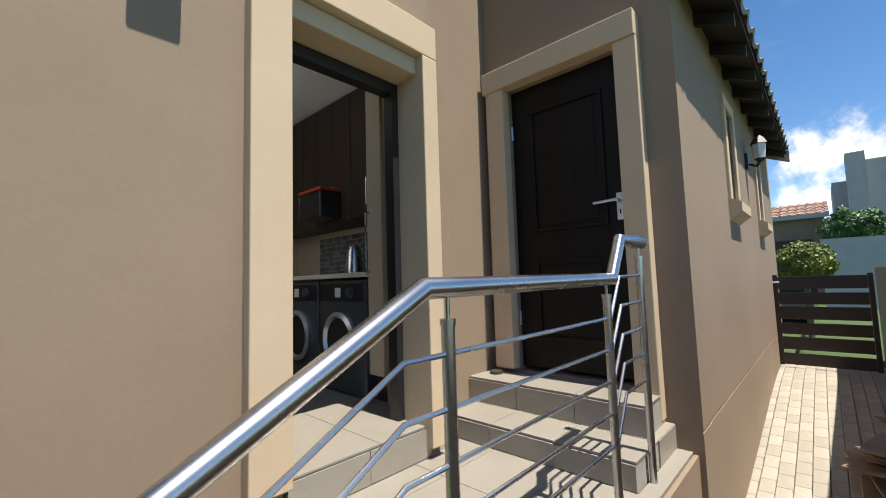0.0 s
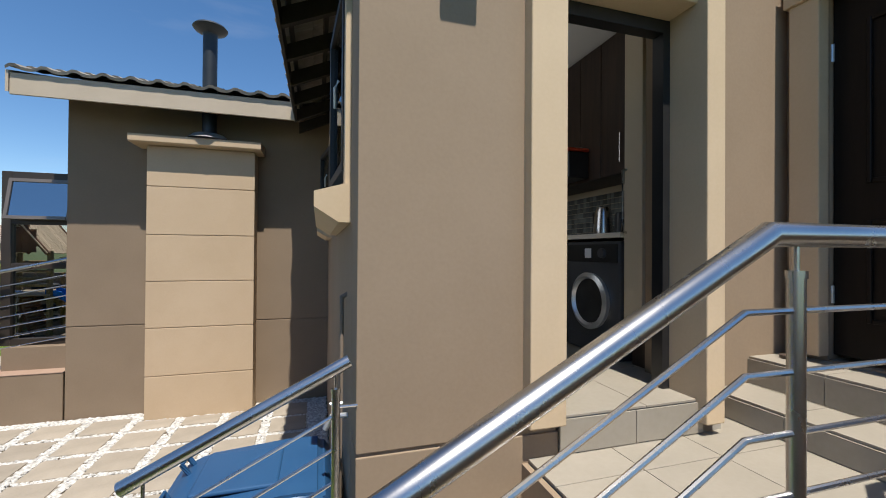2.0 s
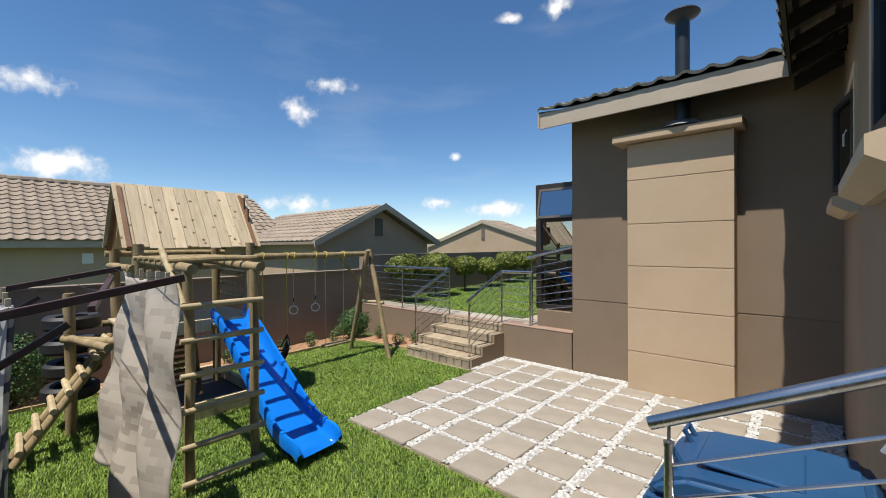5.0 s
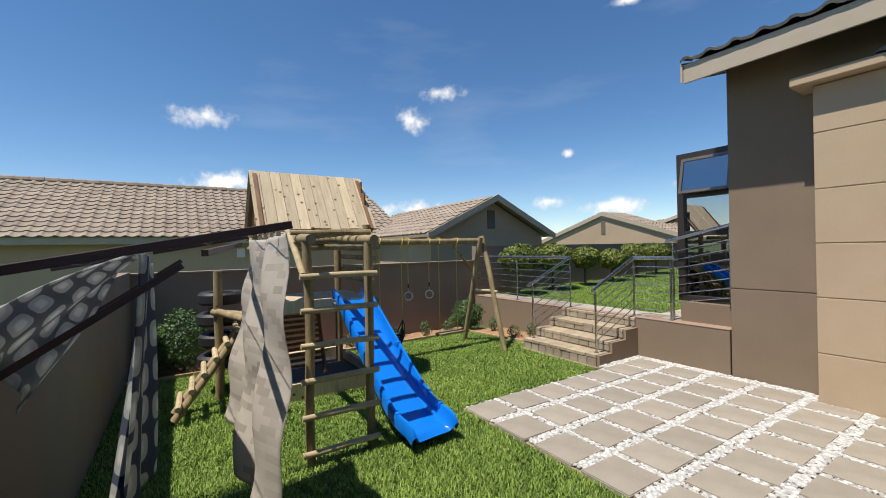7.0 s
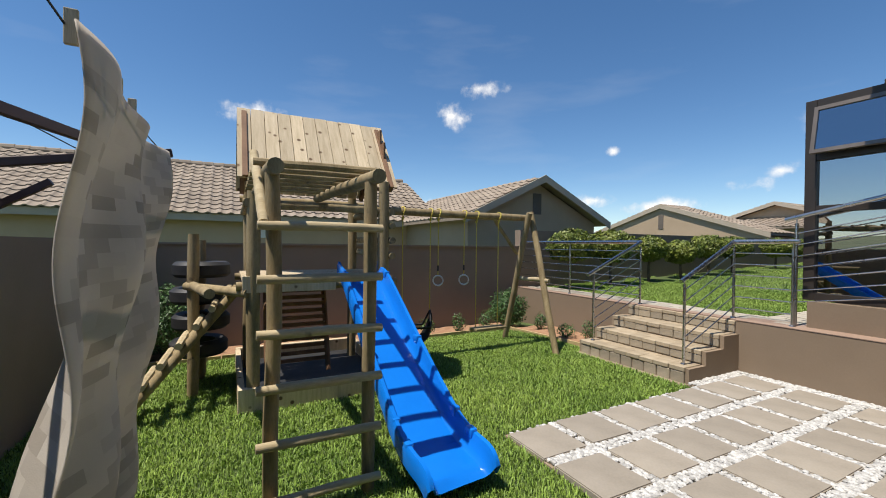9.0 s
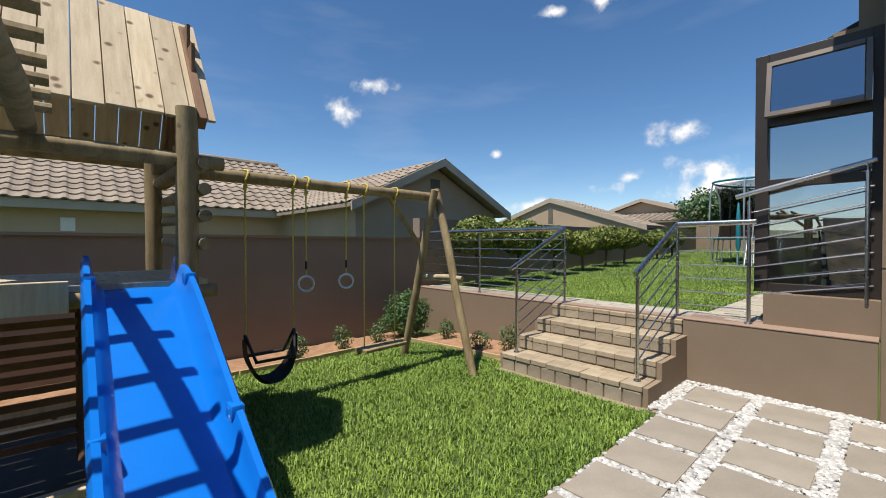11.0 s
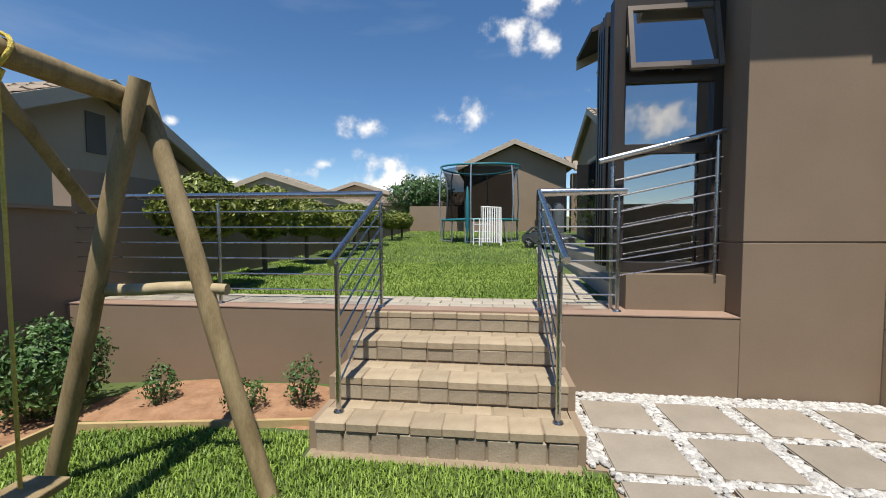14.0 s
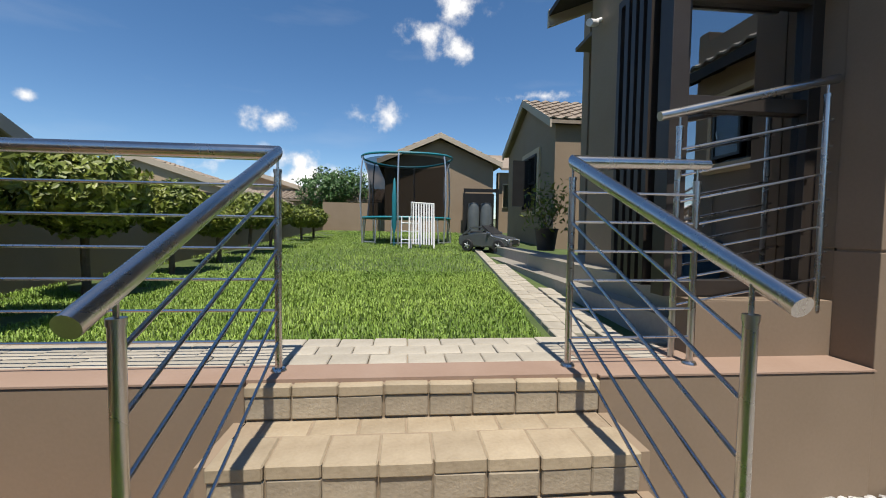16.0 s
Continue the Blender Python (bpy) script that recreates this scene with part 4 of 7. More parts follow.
for z in (1.88, 2.6, 3.34):
    box(bm, -1.60, -1.535, 16.26, 17.5, z, z + 0.06)
for y in (16.26, 16.85, 17.44):
    box(bm, -1.60, -1.535, y, y + 0.06, 1.94, 3.34)
part("frame", bm, M_BLACKFRAME, wt)
bm = bm_new()
box(bm, -2.05, -1.60, 16.86, 16.90, 2.0, 3.3)
part("sash", bm, M_BLACKFRAME, wt, "open dark sash")

far = gable_house("far_house", "taupe house with a white edged tiled gable behind the trampoline", M_PLASTER, M_ROOF, "y", 23.2, -6.3, -0.95, 0.9, 4.12, 5.30, 7.0, 0.4, False)
bm = bm_new()
box(bm, -0.95, 1.6, 23.6, 24.0, 0.9, 3.9)
part("wall", bm, M_PLASTER, far)
bm = bm_new()
box(bm, -0.75, -0.2, 23.54, 23.595, 2.3, 3.4)
win = part("window", bm, M_TRIM, far, "cream window surround")
bm = bm_new()
box(bm, -0.72, -0.32, 23.52, 23.535, 2.35, 3.35)
part("pane", bm, M_GLASS, win)
bm = bm_new()
prism(bm, [(23.2, 4.05), (26, 5.1), (26, 5.0), (23.2, 3.95)], -0.9, 1.8)
part("roof", bm, M_ROOF, far)

# ---- neighbours over the boundary wall ----
nb = gable_house("neighbour_house", "taupe neighbour house with a brown tiled gable roof", M_NEIGHBOUR, M_ROOF, "x", -10.9, 6.85, 12.35, -0.4, 2.30, 3.60, 7.0, 0.4, True, -1)
nm = thing("neighbour_long_house", "long taupe neighbour house under a brown tiled roof", "house", (-16, 0, -0.4))
bm = bm_new()
box(bm, -22, -15.3, -14, 7.3, -0.4, 2.35)
part("wall", bm, M_CHIM, nm)
vs, fs = tile_field((-14.85, -14, 2.42), (0, 1, 0), (-3.9, 0, 2.05), 75, 13, per=6)
t = soup("roof_tiles", vs, fs, M_ROOF)
t.parent, t.matrix_parent_inverse = nm, Matrix.Translation(-nm.location)
tagged(t, kind="stuff")
bm = bm_new()
box(bm, -14.95, -14.90, -14, 7.0, 2.22, 2.42)
part("fascia", bm, M_FASCIA, nm)
bm = bm_new()
prism(bm, [(-14.9, 2.40), (-18.75, 4.42), (-22.6, 2.40)], -14, 8.4, "y")
part("roof", bm, M_ROOF, nm)
bm = bm_new()
for i in range(62):
    tube(bm, (-18.75, -14 + 0.36 * i, 4.46), (-18.75, -13.62 + 0.36 * i, 4.47), 0.11, 0.12, 8)
part("ridge_tiles", bm, M_ROOF, nm)
bm = bm_new()
box(bm, -15.32, -15.27, 2.2, 2.45, 1.75, 2.05)
part("light", bm, M_WHITE, nm, "square white wall light")
nb2 = gable_house("neighbour_far_house", "taupe neighbour house with a wide tiled gable", M_NEIGHBOUR, M_ROOF, "y", 20.3, -18.9, -9.5, 0.0, 2.15, 3.66, 2.2, 0.12, True)
nb3 = gable_house("distant_house", "distant taupe house with a brown roof", M_CHIM, M_ROOF, "y", 30.0, -18.0, -9.0, 0.0, 2.9, 4.3, 8.0, 0.4, False)
nb4 = gable_house("distant_house", "distant low house under a brown tiled roof", M_CHIM, M_ROOF, "x", -17.0, 27, 36, 0.0, 2.7, 3.7, 12.0, 0.4, False, 1)

# ---- stainless railings ----
def railing(name, label, base, handrail, posts, bars, r_hand=0.025, feet=True, ends=()):
    """handrail: bent points; posts: (x, y, foot z, top z); bars: lists of bent points."""
    root = thing(name, label, "railing", base, "stainless steel railings")
    bm = bm_new()
    sweep(bm, handrail, r_hand, 16)
    part("handrail", bm, M_STEEL, root, "", True)
    for x, y, z0, z1 in posts:
        bm = bm_new()
        tube(bm, (x, y, z0), (x, y, z1), 0.0165, seg=14)
        post = part("post", bm, M_STEEL, root, "", True)
        bm = bm_new()
        tube(bm, (x, y, z1), (x, y, z1 + 0.075), 0.006, seg=8)
        part("pin", bm, M_STEEL, post, "", True)
        bm = bm_new()
        tube(bm, (x, y, z1 - 0.012), (x, y, z1 + 0.004), 0.019, seg=14)
        part("collar", bm, M_STEEL, post, "", True)
        if feet:
            bm = bm_new()
            lathe(bm, [(0.0, z0 + 0.016), (0.030, z0 + 0.014), (0.036, z0 + 0.004), (0.036, z0)], (x, y, 0), 18)
            part("base_ring", bm, M_STEEL, post, "", True)
    for pts in bars:
        bm = bm_new()
        sweep(bm, pts, 0.0068, 8)
        part("bar", bm, M_STEEL, root, "", True)
    return root


# landing railing: up by the door, level along the landing, down the flight
hand = [(0.10, 1.04, 1.625), (1.423, 1.04, 2.336), (2.515, 1.04, 2.340), (2.63, 1.04, 2.51), (2.93, 1.04, 2.515), (2.93, 1.10, 2.515)]
bars = []
for k in range(5):
    z = 2.183 - 0.123 * k
    bars.append([(0.10, 1.04, 1.50 - 0.123 * k), (1.36, 1.04, z), (2.48, 1.04, z), (2.60, 1.04, z + 0.165), (2.87, 1.04, z + 0.17)])
railing("stair_railing", "stainless steel railing of the landing and its stairs", (1.5, 1.04, 1.4), hand,
        [(1.50, 1.04, 1.40, 2.26), (2.45, 1.04, 1.40, 2.275), (2.87, 1.04, 1.36, 2.44), (0.30, 1.04, 0.72, 1.66)], bars, feet=False)
hand = [(-0.045, 2.05, 1.51), (0.69, 2.05, 1.88)]
bars = [[(0.03, 2.05, 1.375 - 0.125 * k), (0.64, 2.05, 1.68 - 0.125 * k)] for k in range(4)]
bars.append([(0.64, 2.05, 1.71), (0.72, 2.05, 1.71)])
railing("short_stair_railing", "short stainless steel railing beside the blue bin", (0.3, 2.05, 0.5), hand,
        [(0.02, 2.05, 0.50, 1.455), (0.64, 2.05, 0.60, 1.775)], bars, feet=False)
# terrace steps, both sides
for side, x, label in ((0, -5.655, "stainless steel railing along the terrace edge beside the swing"), (1, -4.25, "stainless steel railing of the terrace steps beside the slabs")):
    end_x = -8.86 if side == 0 else -3.54
    hand = [(x + 0.02, 6.12 + 0.045 * side, 1.15 + 0.02 * side), (x, 7.34, 1.662), (end_x, 7.34, 1.668)]
    posts = [(x, 6.27, 0.155, 1.13), (x, 7.34, 0.648, 1.585)]
    posts += [(px, 7.34, 0.648, 1.58) for px in ((-7.23, -8.78) if side == 0 else (-3.60,))]
    bars = []
    for k in range(6):
        z = 1.515 - 0.145 * k
        bars.append([(x, 7.34, z), (end_x + (0.08 if side == 0 else -0.06), 7.34, z)])
        bars.append([(x, 6.27, z - 0.455), (x, 7.34, z)])
    railing("terrace_railing", label, (x, 7.3, 0.64), hand, posts, bars)
hand = [(-3.735, 7.46, 1.935), (-2.725, 7.45, 2.175)]
bars = [[(-3.62, 7.46, 1.765 - 0.139 * k), (-2.74, 7.45, 1.955 - 0.145 * k)] for k in range(7)]
railing("veranda_railing", "sloping stainless steel railing at the glazed veranda end", (-3.1, 7.42, 0.65), hand,
        [(-3.62, 7.46, 0.648, 1.885), (-2.78, 7.45, 0.90, 2.085)], bars, feet=False)

# ---- brick steps up to the terrace ----
steps = thing("brick_steps", "weathered concrete brick steps up to the terrace lawn", "steps", kind="structure")
SX0, SX1 = -5.76, -4.15
treads = [(6.13, 0.155), (6.46, 0.32), (6.84, 0.48), (7.19, 0.635)]
bm = bm_new()
for i, (y, z) in enumerate(treads):
    y1 = 7.22
    box(bm, SX0 + 0.012, SX1 - 0.012, y + 0.014, y1, -0.15, z - 0.008)
part("mortar_core", bm, M_MORTAR, steps)
for x0, x1 in ((SX0 - 0.045, SX0 + 0.004), (SX1 - 0.004, SX1 + 0.045)):
    outline = [(7.2, -0.1), (treads[0][0] + 0.02, -0.1)]
    for (y, z), y_next in zip(treads[:3], (treads[1][0], treads[2][0], 7.18)):
        outline += [(y + 0.02, z - 0.012), (y_next + 0.02, z - 0.012)]
    bm = bm_new()
    prism(bm, outline, x0, x1)
    part("stringer", bm, M_PLASTER, steps, "taupe plastered step sides")


def brick_mesh(name, sx, sy, sz, bev, mat):
    bm = bm_new()
    obox(bm, Matrix.Identity(4), sx, sy, sz)
    bmesh.ops.bevel(bm, geom=bm.edges[:], offset=bev, segments=1, affect="EDGES")
    me = bpy.data.meshes.new(name)
    bm.to_mesh(me)
    bm.free()
    me.materials.append(mat)
    return me


B_TREAD = brick_mesh("brick", 0.197, 0.215, 0.055, 0.006, M_BRICK)
B_BACK = brick_mesh("brick_back", 0.197, 0.135, 0.05, 0.006, M_BRICK)
B_FACE = brick_mesh("brick_face", 0.197, 0.03, 0.10, 0.006, M_BRICK_SIDE)
B_SOLDIER = brick_mesh("brick_soldier", 0.172, 0.03, 0.15, 0.007, M_BRICK_SIDE)
rnd = random.Random(4)
for i, (y, z) in enumerate(treads):
    nb_ = 8
    for k in range(nb_):
        x = SX0 + (k + 0.5) * (SX1 - SX0) / nb_
        j = lambda s: rnd.uniform(-s, s)
        if i < 3:
            share("brick", B_TREAD, (x + j(0.002), y + 0.10 + j(0.004), z - 0.028 + j(0.002)), steps, (j(0.01), j(0.01), j(0.01)))
            if k < nb_ - 1:
                share("brick", B_BACK, (x + 0.1 + j(0.003), y + 0.285, z - 0.029 + j(0.002)), steps, (j(0.01), j(0.01), j(0.01)))
        else:
            share("brick", B_BACK, (x + j(0.002), y + 0.06, z - 0.028 + j(0.002)), steps, (j(0.01), j(0.01), j(0.01)))
        if i > 0:
            share("brick", B_FACE, (x + j(0.004), y + 0.012 + j(0.003), z - 0.105 + j(0.002)), steps, (j(0.012), j(0.012), j(0.01)), (0.985, 1, 0.98))
    if i == 0:
        for k in range(9):
            x = SX0 + (k + 0.5) * (SX1 - SX0) / 9
            share("brick", B_SOLDIER, (x, y + 0.013 + rnd.uniform(-0.003, 0.003), 0.022), steps, (0, rnd.uniform(-0.012, 0.012), 0), (0.97, 1, 1))
bm = bm_new()
box(bm, SX0 - 0.04, SX1 + 0.02, 6.05, 6.16, -0.12, -0.035, 0.01)
part("footing", bm, M_MORTAR, steps, "rough cement footing")

# ---- slab yard with white pebbles ----
bm = bm_new()
box(bm, -4.0, 0.70, 3.42, 7.20, -0.12, -0.028)
box(bm, -4.11, -4.0, 6.1, 7.20, -0.12, -0.028)
yard = structure("pavement_slabs", bm, M_MORTAR, "sandstone slab yard bedded in white pebbles", "pavement")


def slab_mesh():
    bm = bm_new()
    obox(bm, Matrix.Identity(4), 0.455, 0.455, 0.06)
    bmesh.ops.bevel(bm, geom=bm.edges[:], offset=0.008, segments=2, affect="EDGES")
    me = bpy.data.meshes.new("slab")
    bm.to_mesh(me)
    bm.free()
    me.materials.append(M_SLAB)
    return me


SLAB = slab_mesh()
slab_xy = []
for i in range(9):
    for j in range(7):
        x, y = -3.742 + 0.563 * i, 3.6475 + 0.525 * j
        sx, sy = 1.0, 1.0
        if x > 0.6 or (y > 6.75 and -1.95 < x < -0.15):
            if y > 6.75 and x < 0.6:
                y, sy = 6.73, 0.66
            else:
                continue
        slab_xy.append((x, y, 0.2275 * sx, 0.2275 * sy))
        share("slab", SLAB, (x + rnd.uniform(-0.006, 0.006), y + rnd.uniform(-0.006, 0.006), -0.030 + rnd.uniform(-0.003, 0.004)), yard, (rnd.uniform(-0.006, 0.006), rnd.uniform(-0.006, 0.006), rnd.uniform(-0.02, 0.02)), (sx, sy, 1))
ico = bmesh.new()
bmesh.ops.create_icosphere(ico, subdivisions=1, radius=1)
iv = np.array([v.co[:] for v in ico.verts])
ifc = np.array([[v.index for v in f.verts] for f in ico.faces])
ico.free()


def pebbles(name, count, accept, area, z_of, size, mat, parent=None, seed=3):
    g = np.random.default_rng(seed)
    vs, fs, n = [], [], 0
    while n < count:
        x, y = g.uniform(area[0], area[1]), g.uniform(area[2], area[3])
        if not accept(x, y):
            continue
        s = size * g.uniform(0.6, 1.3) * np.array([g.uniform(0.8, 1.35), g.uniform(0.8, 1.2), g.uniform(0.45, 0.8)])
        a = g.uniform(0, 6.28)
        p = iv * s * g.uniform(0.85, 1.15, (len(iv), 1))
        q = np.stack([p[:, 0] * np.cos(a) - p[:, 1] * np.sin(a), p[:, 0] * np.sin(a) + p[:, 1] * np.cos(a), p[:, 2]], 1) + (x, y, z_of(x, y) + g.uniform(0, 0.008))
        fs.append(ifc + 12 * n)
        vs.append(q)
        n += 1
    ob = soup(name, np.concatenate(vs).tolist(), np.concatenate(fs).tolist(), mat)
    return tagged(ob, "loose white pebbles between the sandstone slabs", "pebbles", "", "stuff")


def in_gap(x, y):
    if x < -3.98 and y < 6.12:
        return False
    if -1.70 < x < -0.3 and y > 6.9:
        return False
    return not any(abs(x - a) < w + 0.004 and abs(y - b) < h + 0.004 for a, b, w, h in slab_xy)


pebbles("pebbles", 18500, in_gap, (-4.10, 0.70, 3.45, 7.2), lambda x, y: -0.016, 0.0195, M_PEBBLE)


# ---- lawn ----
def grass(name, count, area, accept, z_of, height, seed, mat=M_GRASS, label="short green lawn grass"):
    g = np.random.default_rng(seed)
    x, y = g.uniform(area[0], area[1], count), g.uniform(area[2], area[3], count)
    keep = np.array([accept(a, b) for a, b in zip(x, y)])
    x, y = x[keep], y[keep]
    n = len(x)
    z = np.array([z_of(a, b) for a, b in zip(x, y)])
    a, lean, h = g.uniform(0, 6.283, n), g.uniform(0.1, 0.95, n), height * g.uniform(0.5, 1.3, n)
    w = g.uniform(0.0022, 0.0042, n) * (1 + height * 4)
    dx, dy = np.cos(a), np.sin(a)
    px, py = -dy * w, dx * w
    bend = h * lean
    v = np.empty((n, 5, 3))
    v[:, 0] = np.stack([x - px, y - py, z - 0.01], 1)
    v[:, 1] = np.stack([x + px, y + py, z - 0.01], 1)
    v[:, 2] = np.stack([x + px * 0.8 + dx * bend * 0.35, y + py * 0.8 + dy * bend * 0.35, z + h * 0.6], 1)
    v[:, 3] = np.stack([x - px * 0.8 + dx * bend * 0.35, y - py * 0.8 + dy * bend * 0.35, z + h * 0.6], 1)
    v[:, 4] = np.stack([x + dx * bend, y + dy * bend, z + h * (1 - 0.3 * lean)], 1)
    me = bpy.data.meshes.new(name)
    b = np.arange(n)[:, None] * 5
    quads, tris = b + np.array([[0, 1, 2, 3]]), b + np.array([[3, 2, 4]])
    me.vertices.add(5 * n)
    me.vertices.foreach_set("co", v.ravel())
    loops = np.concatenate([quads, tris], 1).ravel()
    me.loops.add(len(loops))
    me.loops.foreach_set("vertex_index", loops.astype(np.int32))
    me.polygons.add(2 * n)
    starts = (np.arange(n)[:, None] * 7 + np.array([[0, 4]])).ravel()
    me.polygons.foreach_set("loop_start", starts.astype(np.int32))
    me.update(calc_edges=True)
    me.validate()
    me.materials.append(mat)
    return tagged(new(name, me), label, "grass", "", "stuff")


def lower_lawn(x, y):
    if (x > -4.01 and y > 3.40) or (x > -4.13 and y > 6.1):
        return False
    if x < -7.66 or (y > 6.45 + 0.16 * (x + 5.85) and x < -5.7) or (y > 6.04 and x > -5.82):
        return False
    if -7.2 < x < -5.47 and 1.45 < y < 2.95:
        return False
    return not (x > -0.35 and y > 0.95)


def upper_lawn(x, y):
    return y > 7.92 and x < -4.15 + 0.085 * (y - 7.9) - 0.02 * math.sin(4 * y) and not (x < -7.6 and noise.noise((x * 1.5, y * 1.5, 0)) > 0.05)


grass("lawn_grass", 360000, (-7.7, 0.5, -0.12, 6.3), lower_lawn, ground_z, 0.045, 11)
grass("terrace_grass", 90000, (-8.7, -3.4, 7.9, 11.0), upper_lawn, ground_z, 0.038, 12)
grass("terrace_grass_far", 70000, (-8.7, -2.8, 11.0, 23.5), upper_lawn, ground_z, 0.045, 13)

# flower beds
def bed(name, area, n, seed):
    vs, fs = [], []
    for j in range(n + 1):
        for i in range(n + 1):
            x = area[0] + (area[1] - area[0]) * i / n
            y = area[2] + (area[3] - area[2]) * j / n
            e = min(1, 6 * min(i, n - i) / n, 6 * min(j, n - j) / n)
            vs.append((x, y, ground_z(x, y) - 0.02 + 0.06 * e + 0.035 * e * noise.noise((x * 5, y * 5, seed))))
    for j in range(n):
        for i in range(n):
            a = j * (n + 1) + i
            fs.append((a, a + 1, a + n + 2, a + n + 1))
    return tagged(soup(name, vs, fs, M_SOIL, True), "bare red soil flower bed along the wall", "flower bed", "", "structure")


bed("ground_bed_west", (-8.76, -7.64, -0.1, 7.2), 60, 1)
bed("ground_bed_terrace_foot", (-8.0, -5.8, 6.33, 7.21), 30, 2)
M_EDGE = material("yellowed_timber_edging", (0.36, 0.26, 0.12), (0.48, 0.36, 0.18), 6, 0.85, bump=0.3)
edging = thing("bed_edging", "low yellowed timber edging of the flower bed", "edging", (-7.66, 3, -0.05))
for k in range(13):
    bm = bm_new()
    y = 0.0 + 0.5 * k
    obox(bm, pose(-7.66 + 0.02 * math.sin(k), y, -0.05, 0, 0, 2 * math.sin(2.0 * k)), 0.03, 0.49, 0.11, 0.004)
    part("board", bm, M_EDGE, edging)
for k in range(4):
    bm = bm_new()
    obox(bm, pose(-7.37 + 0.42 * k, 6.21 + 0.067 * k, -0.04, 0, 0, 9 + 2 * math.sin(3.0 * k)), 0.43, 0.03, 0.11, 0.004)
    part("board", bm, M_EDGE, edging)

# pavers on the terrace edge and along the veranda
pav = thing("pavement_terrace", "cream concrete pavers edging the terrace lawn", "pavement", kind="structure")
bm = bm_new()
box(bm, -8.7, -3.46, 7.42, 7.90, 0.5, 0.628)
part("bed", bm, M_MORTAR, pav)
PAV = brick_mesh("paver", 0.196, 0.148, 0.05, 0.006, M_PAVER)
for r in range(3):
    for k in range(26):
        x = -8.55 + 0.2 * k + 0.1 * (r % 2)
        if x < -3.5:
            share("paver", PAV, (x, 7.51 + 0.153 * r, 0.622 + rnd.uniform(-0.003, 0.003)), pav, (rnd.uniform(-0.01, 0.01), rnd.uniform(-0.01, 0.01), rnd.uniform(-0.012, 0.012)))
for r in range(3):
    for k in range(34):
        y = 7.99 + 0.2 * k
        x = -4.02 + 0.155 * r + 0.085 * (y - 7.9)
        if x < -3.55 or r == 0:
            share("paver", PAV, (x, y + 0.1 * (r % 2), ground_z(x, y) + 0.012 + rnd.uniform(-0.003, 0.003)), pav, (0.043, 0, 1.5708 - 0.085), (1, 1, 1))

# ---- climbing tower ----
tower = thing("climbing_tower", "weathered pole climbing tower with a plank roof and sandbox", "climbing frame", (-6.05, 2.2, -0.04))
G = -0.06
for x, y, top, r in ((-5.50, 1.55, 2.24, 0.062), (-5.50, 2.85, 2.26, 0.062), (-6.80, 1.55, 2.22, 0.06), (-6.80, 2.85, 2.22, 0.06), (-3.76, 1.57, 1.98, 0.043), (-3.76, 2.155, 1.97, 0.043), (-6.15, 1.02, 1.66, 0.055), (-6.75, 1.05, 1.6, 0.05)):
    bm = bm_new()
    log(bm, (x, y, G), (x, y, top), r, 0.02)
    part("post", bm, M_LOG, tower, "", True)
for z in (0.09, 0.42, 0.74, 1.055, 1.37, 1.672):
    bm = bm_new()
    log(bm, (-3.685, 1.48, z), (-3.69, 2.21, z + random.uniform(-0.01, 0.015)), 0.028, 0.008, 10, 5)
    part("rung", bm, M_RUNG, tower, "", True)
for y in (1.57, 2.165):
    bm = bm_new()
    log(bm, (-3.63, y, 2.0), (-5.65, y, 2.06), 0.048, 0.02)
    part("beam", bm, M_LOG, tower, "", True)
for k in range(7):
    x = -3.97 - 0.225 * k
    bm = bm_new()
    log(bm, (x, 1.47, 2.075), (x, 2.27, 2.085), 0.026, 0.006, 8, 4)
    part("rung", bm, M_LOG, tower, "", True)
bm = bm_new()
log(bm, (-3.70, 1.51, 1.69), (-4.25, 1.49, 2.18), 0.03, 0.01)
part("brace", bm, M_RUNG, tower, "", True)
for a, b in (((-5.50, 1.40, 1.16), (-5.50, 3.0, 1.16)), ((-6.80, 1.40, 1.16), (-6.80, 3.0, 1.16)), ((-5.52, 1.45, 1.95), (-5.52, 3.05, 1.95)), ((-6.85, 1.45, 2.12), (-6.85, 3.0, 2.12)), ((-5.45, 2.88, 1.93), (-6.85, 2.88, 1.95)), ((-5.45, 1.5, 1.95), (-6.85, 1.5, 1.95)), ((-6.15, 0.95, 1.12), (-5.45, 1.5, 1.10)), ((-5.05, 1.2, 1.15), (-6.45, 0.95, 1.12))):
    bm = bm_new()
    log(bm, a, b, 0.045, 0.01)
    part("beam", bm, M_LOG, tower, "", True)
for z in (1.45, 1.62, 1.78, 1.93):
    bm = bm_new()
    log(bm, (-5.43, 2.93, z), (-6.87, 2.93, z + 0.02), 0.038, 0.012)
    part("rung", bm, M_LOG, tower, "", True)
bm = bm_new()
for k in range(9):
    x = -5.48 - 0.138 * k
    box(bm, x - 0.13, x, 1.45, 2.95, 1.20, 1.235, 0.004)
part("deck", bm, M_PLANK, tower)
bm = bm_new()
box(bm, -5.48, -5.44, 1.45, 2.32, 1.10, 1.26, 0.004)
part("deck_edge", bm, M_PLANK, tower)
PL = radians(53.5)
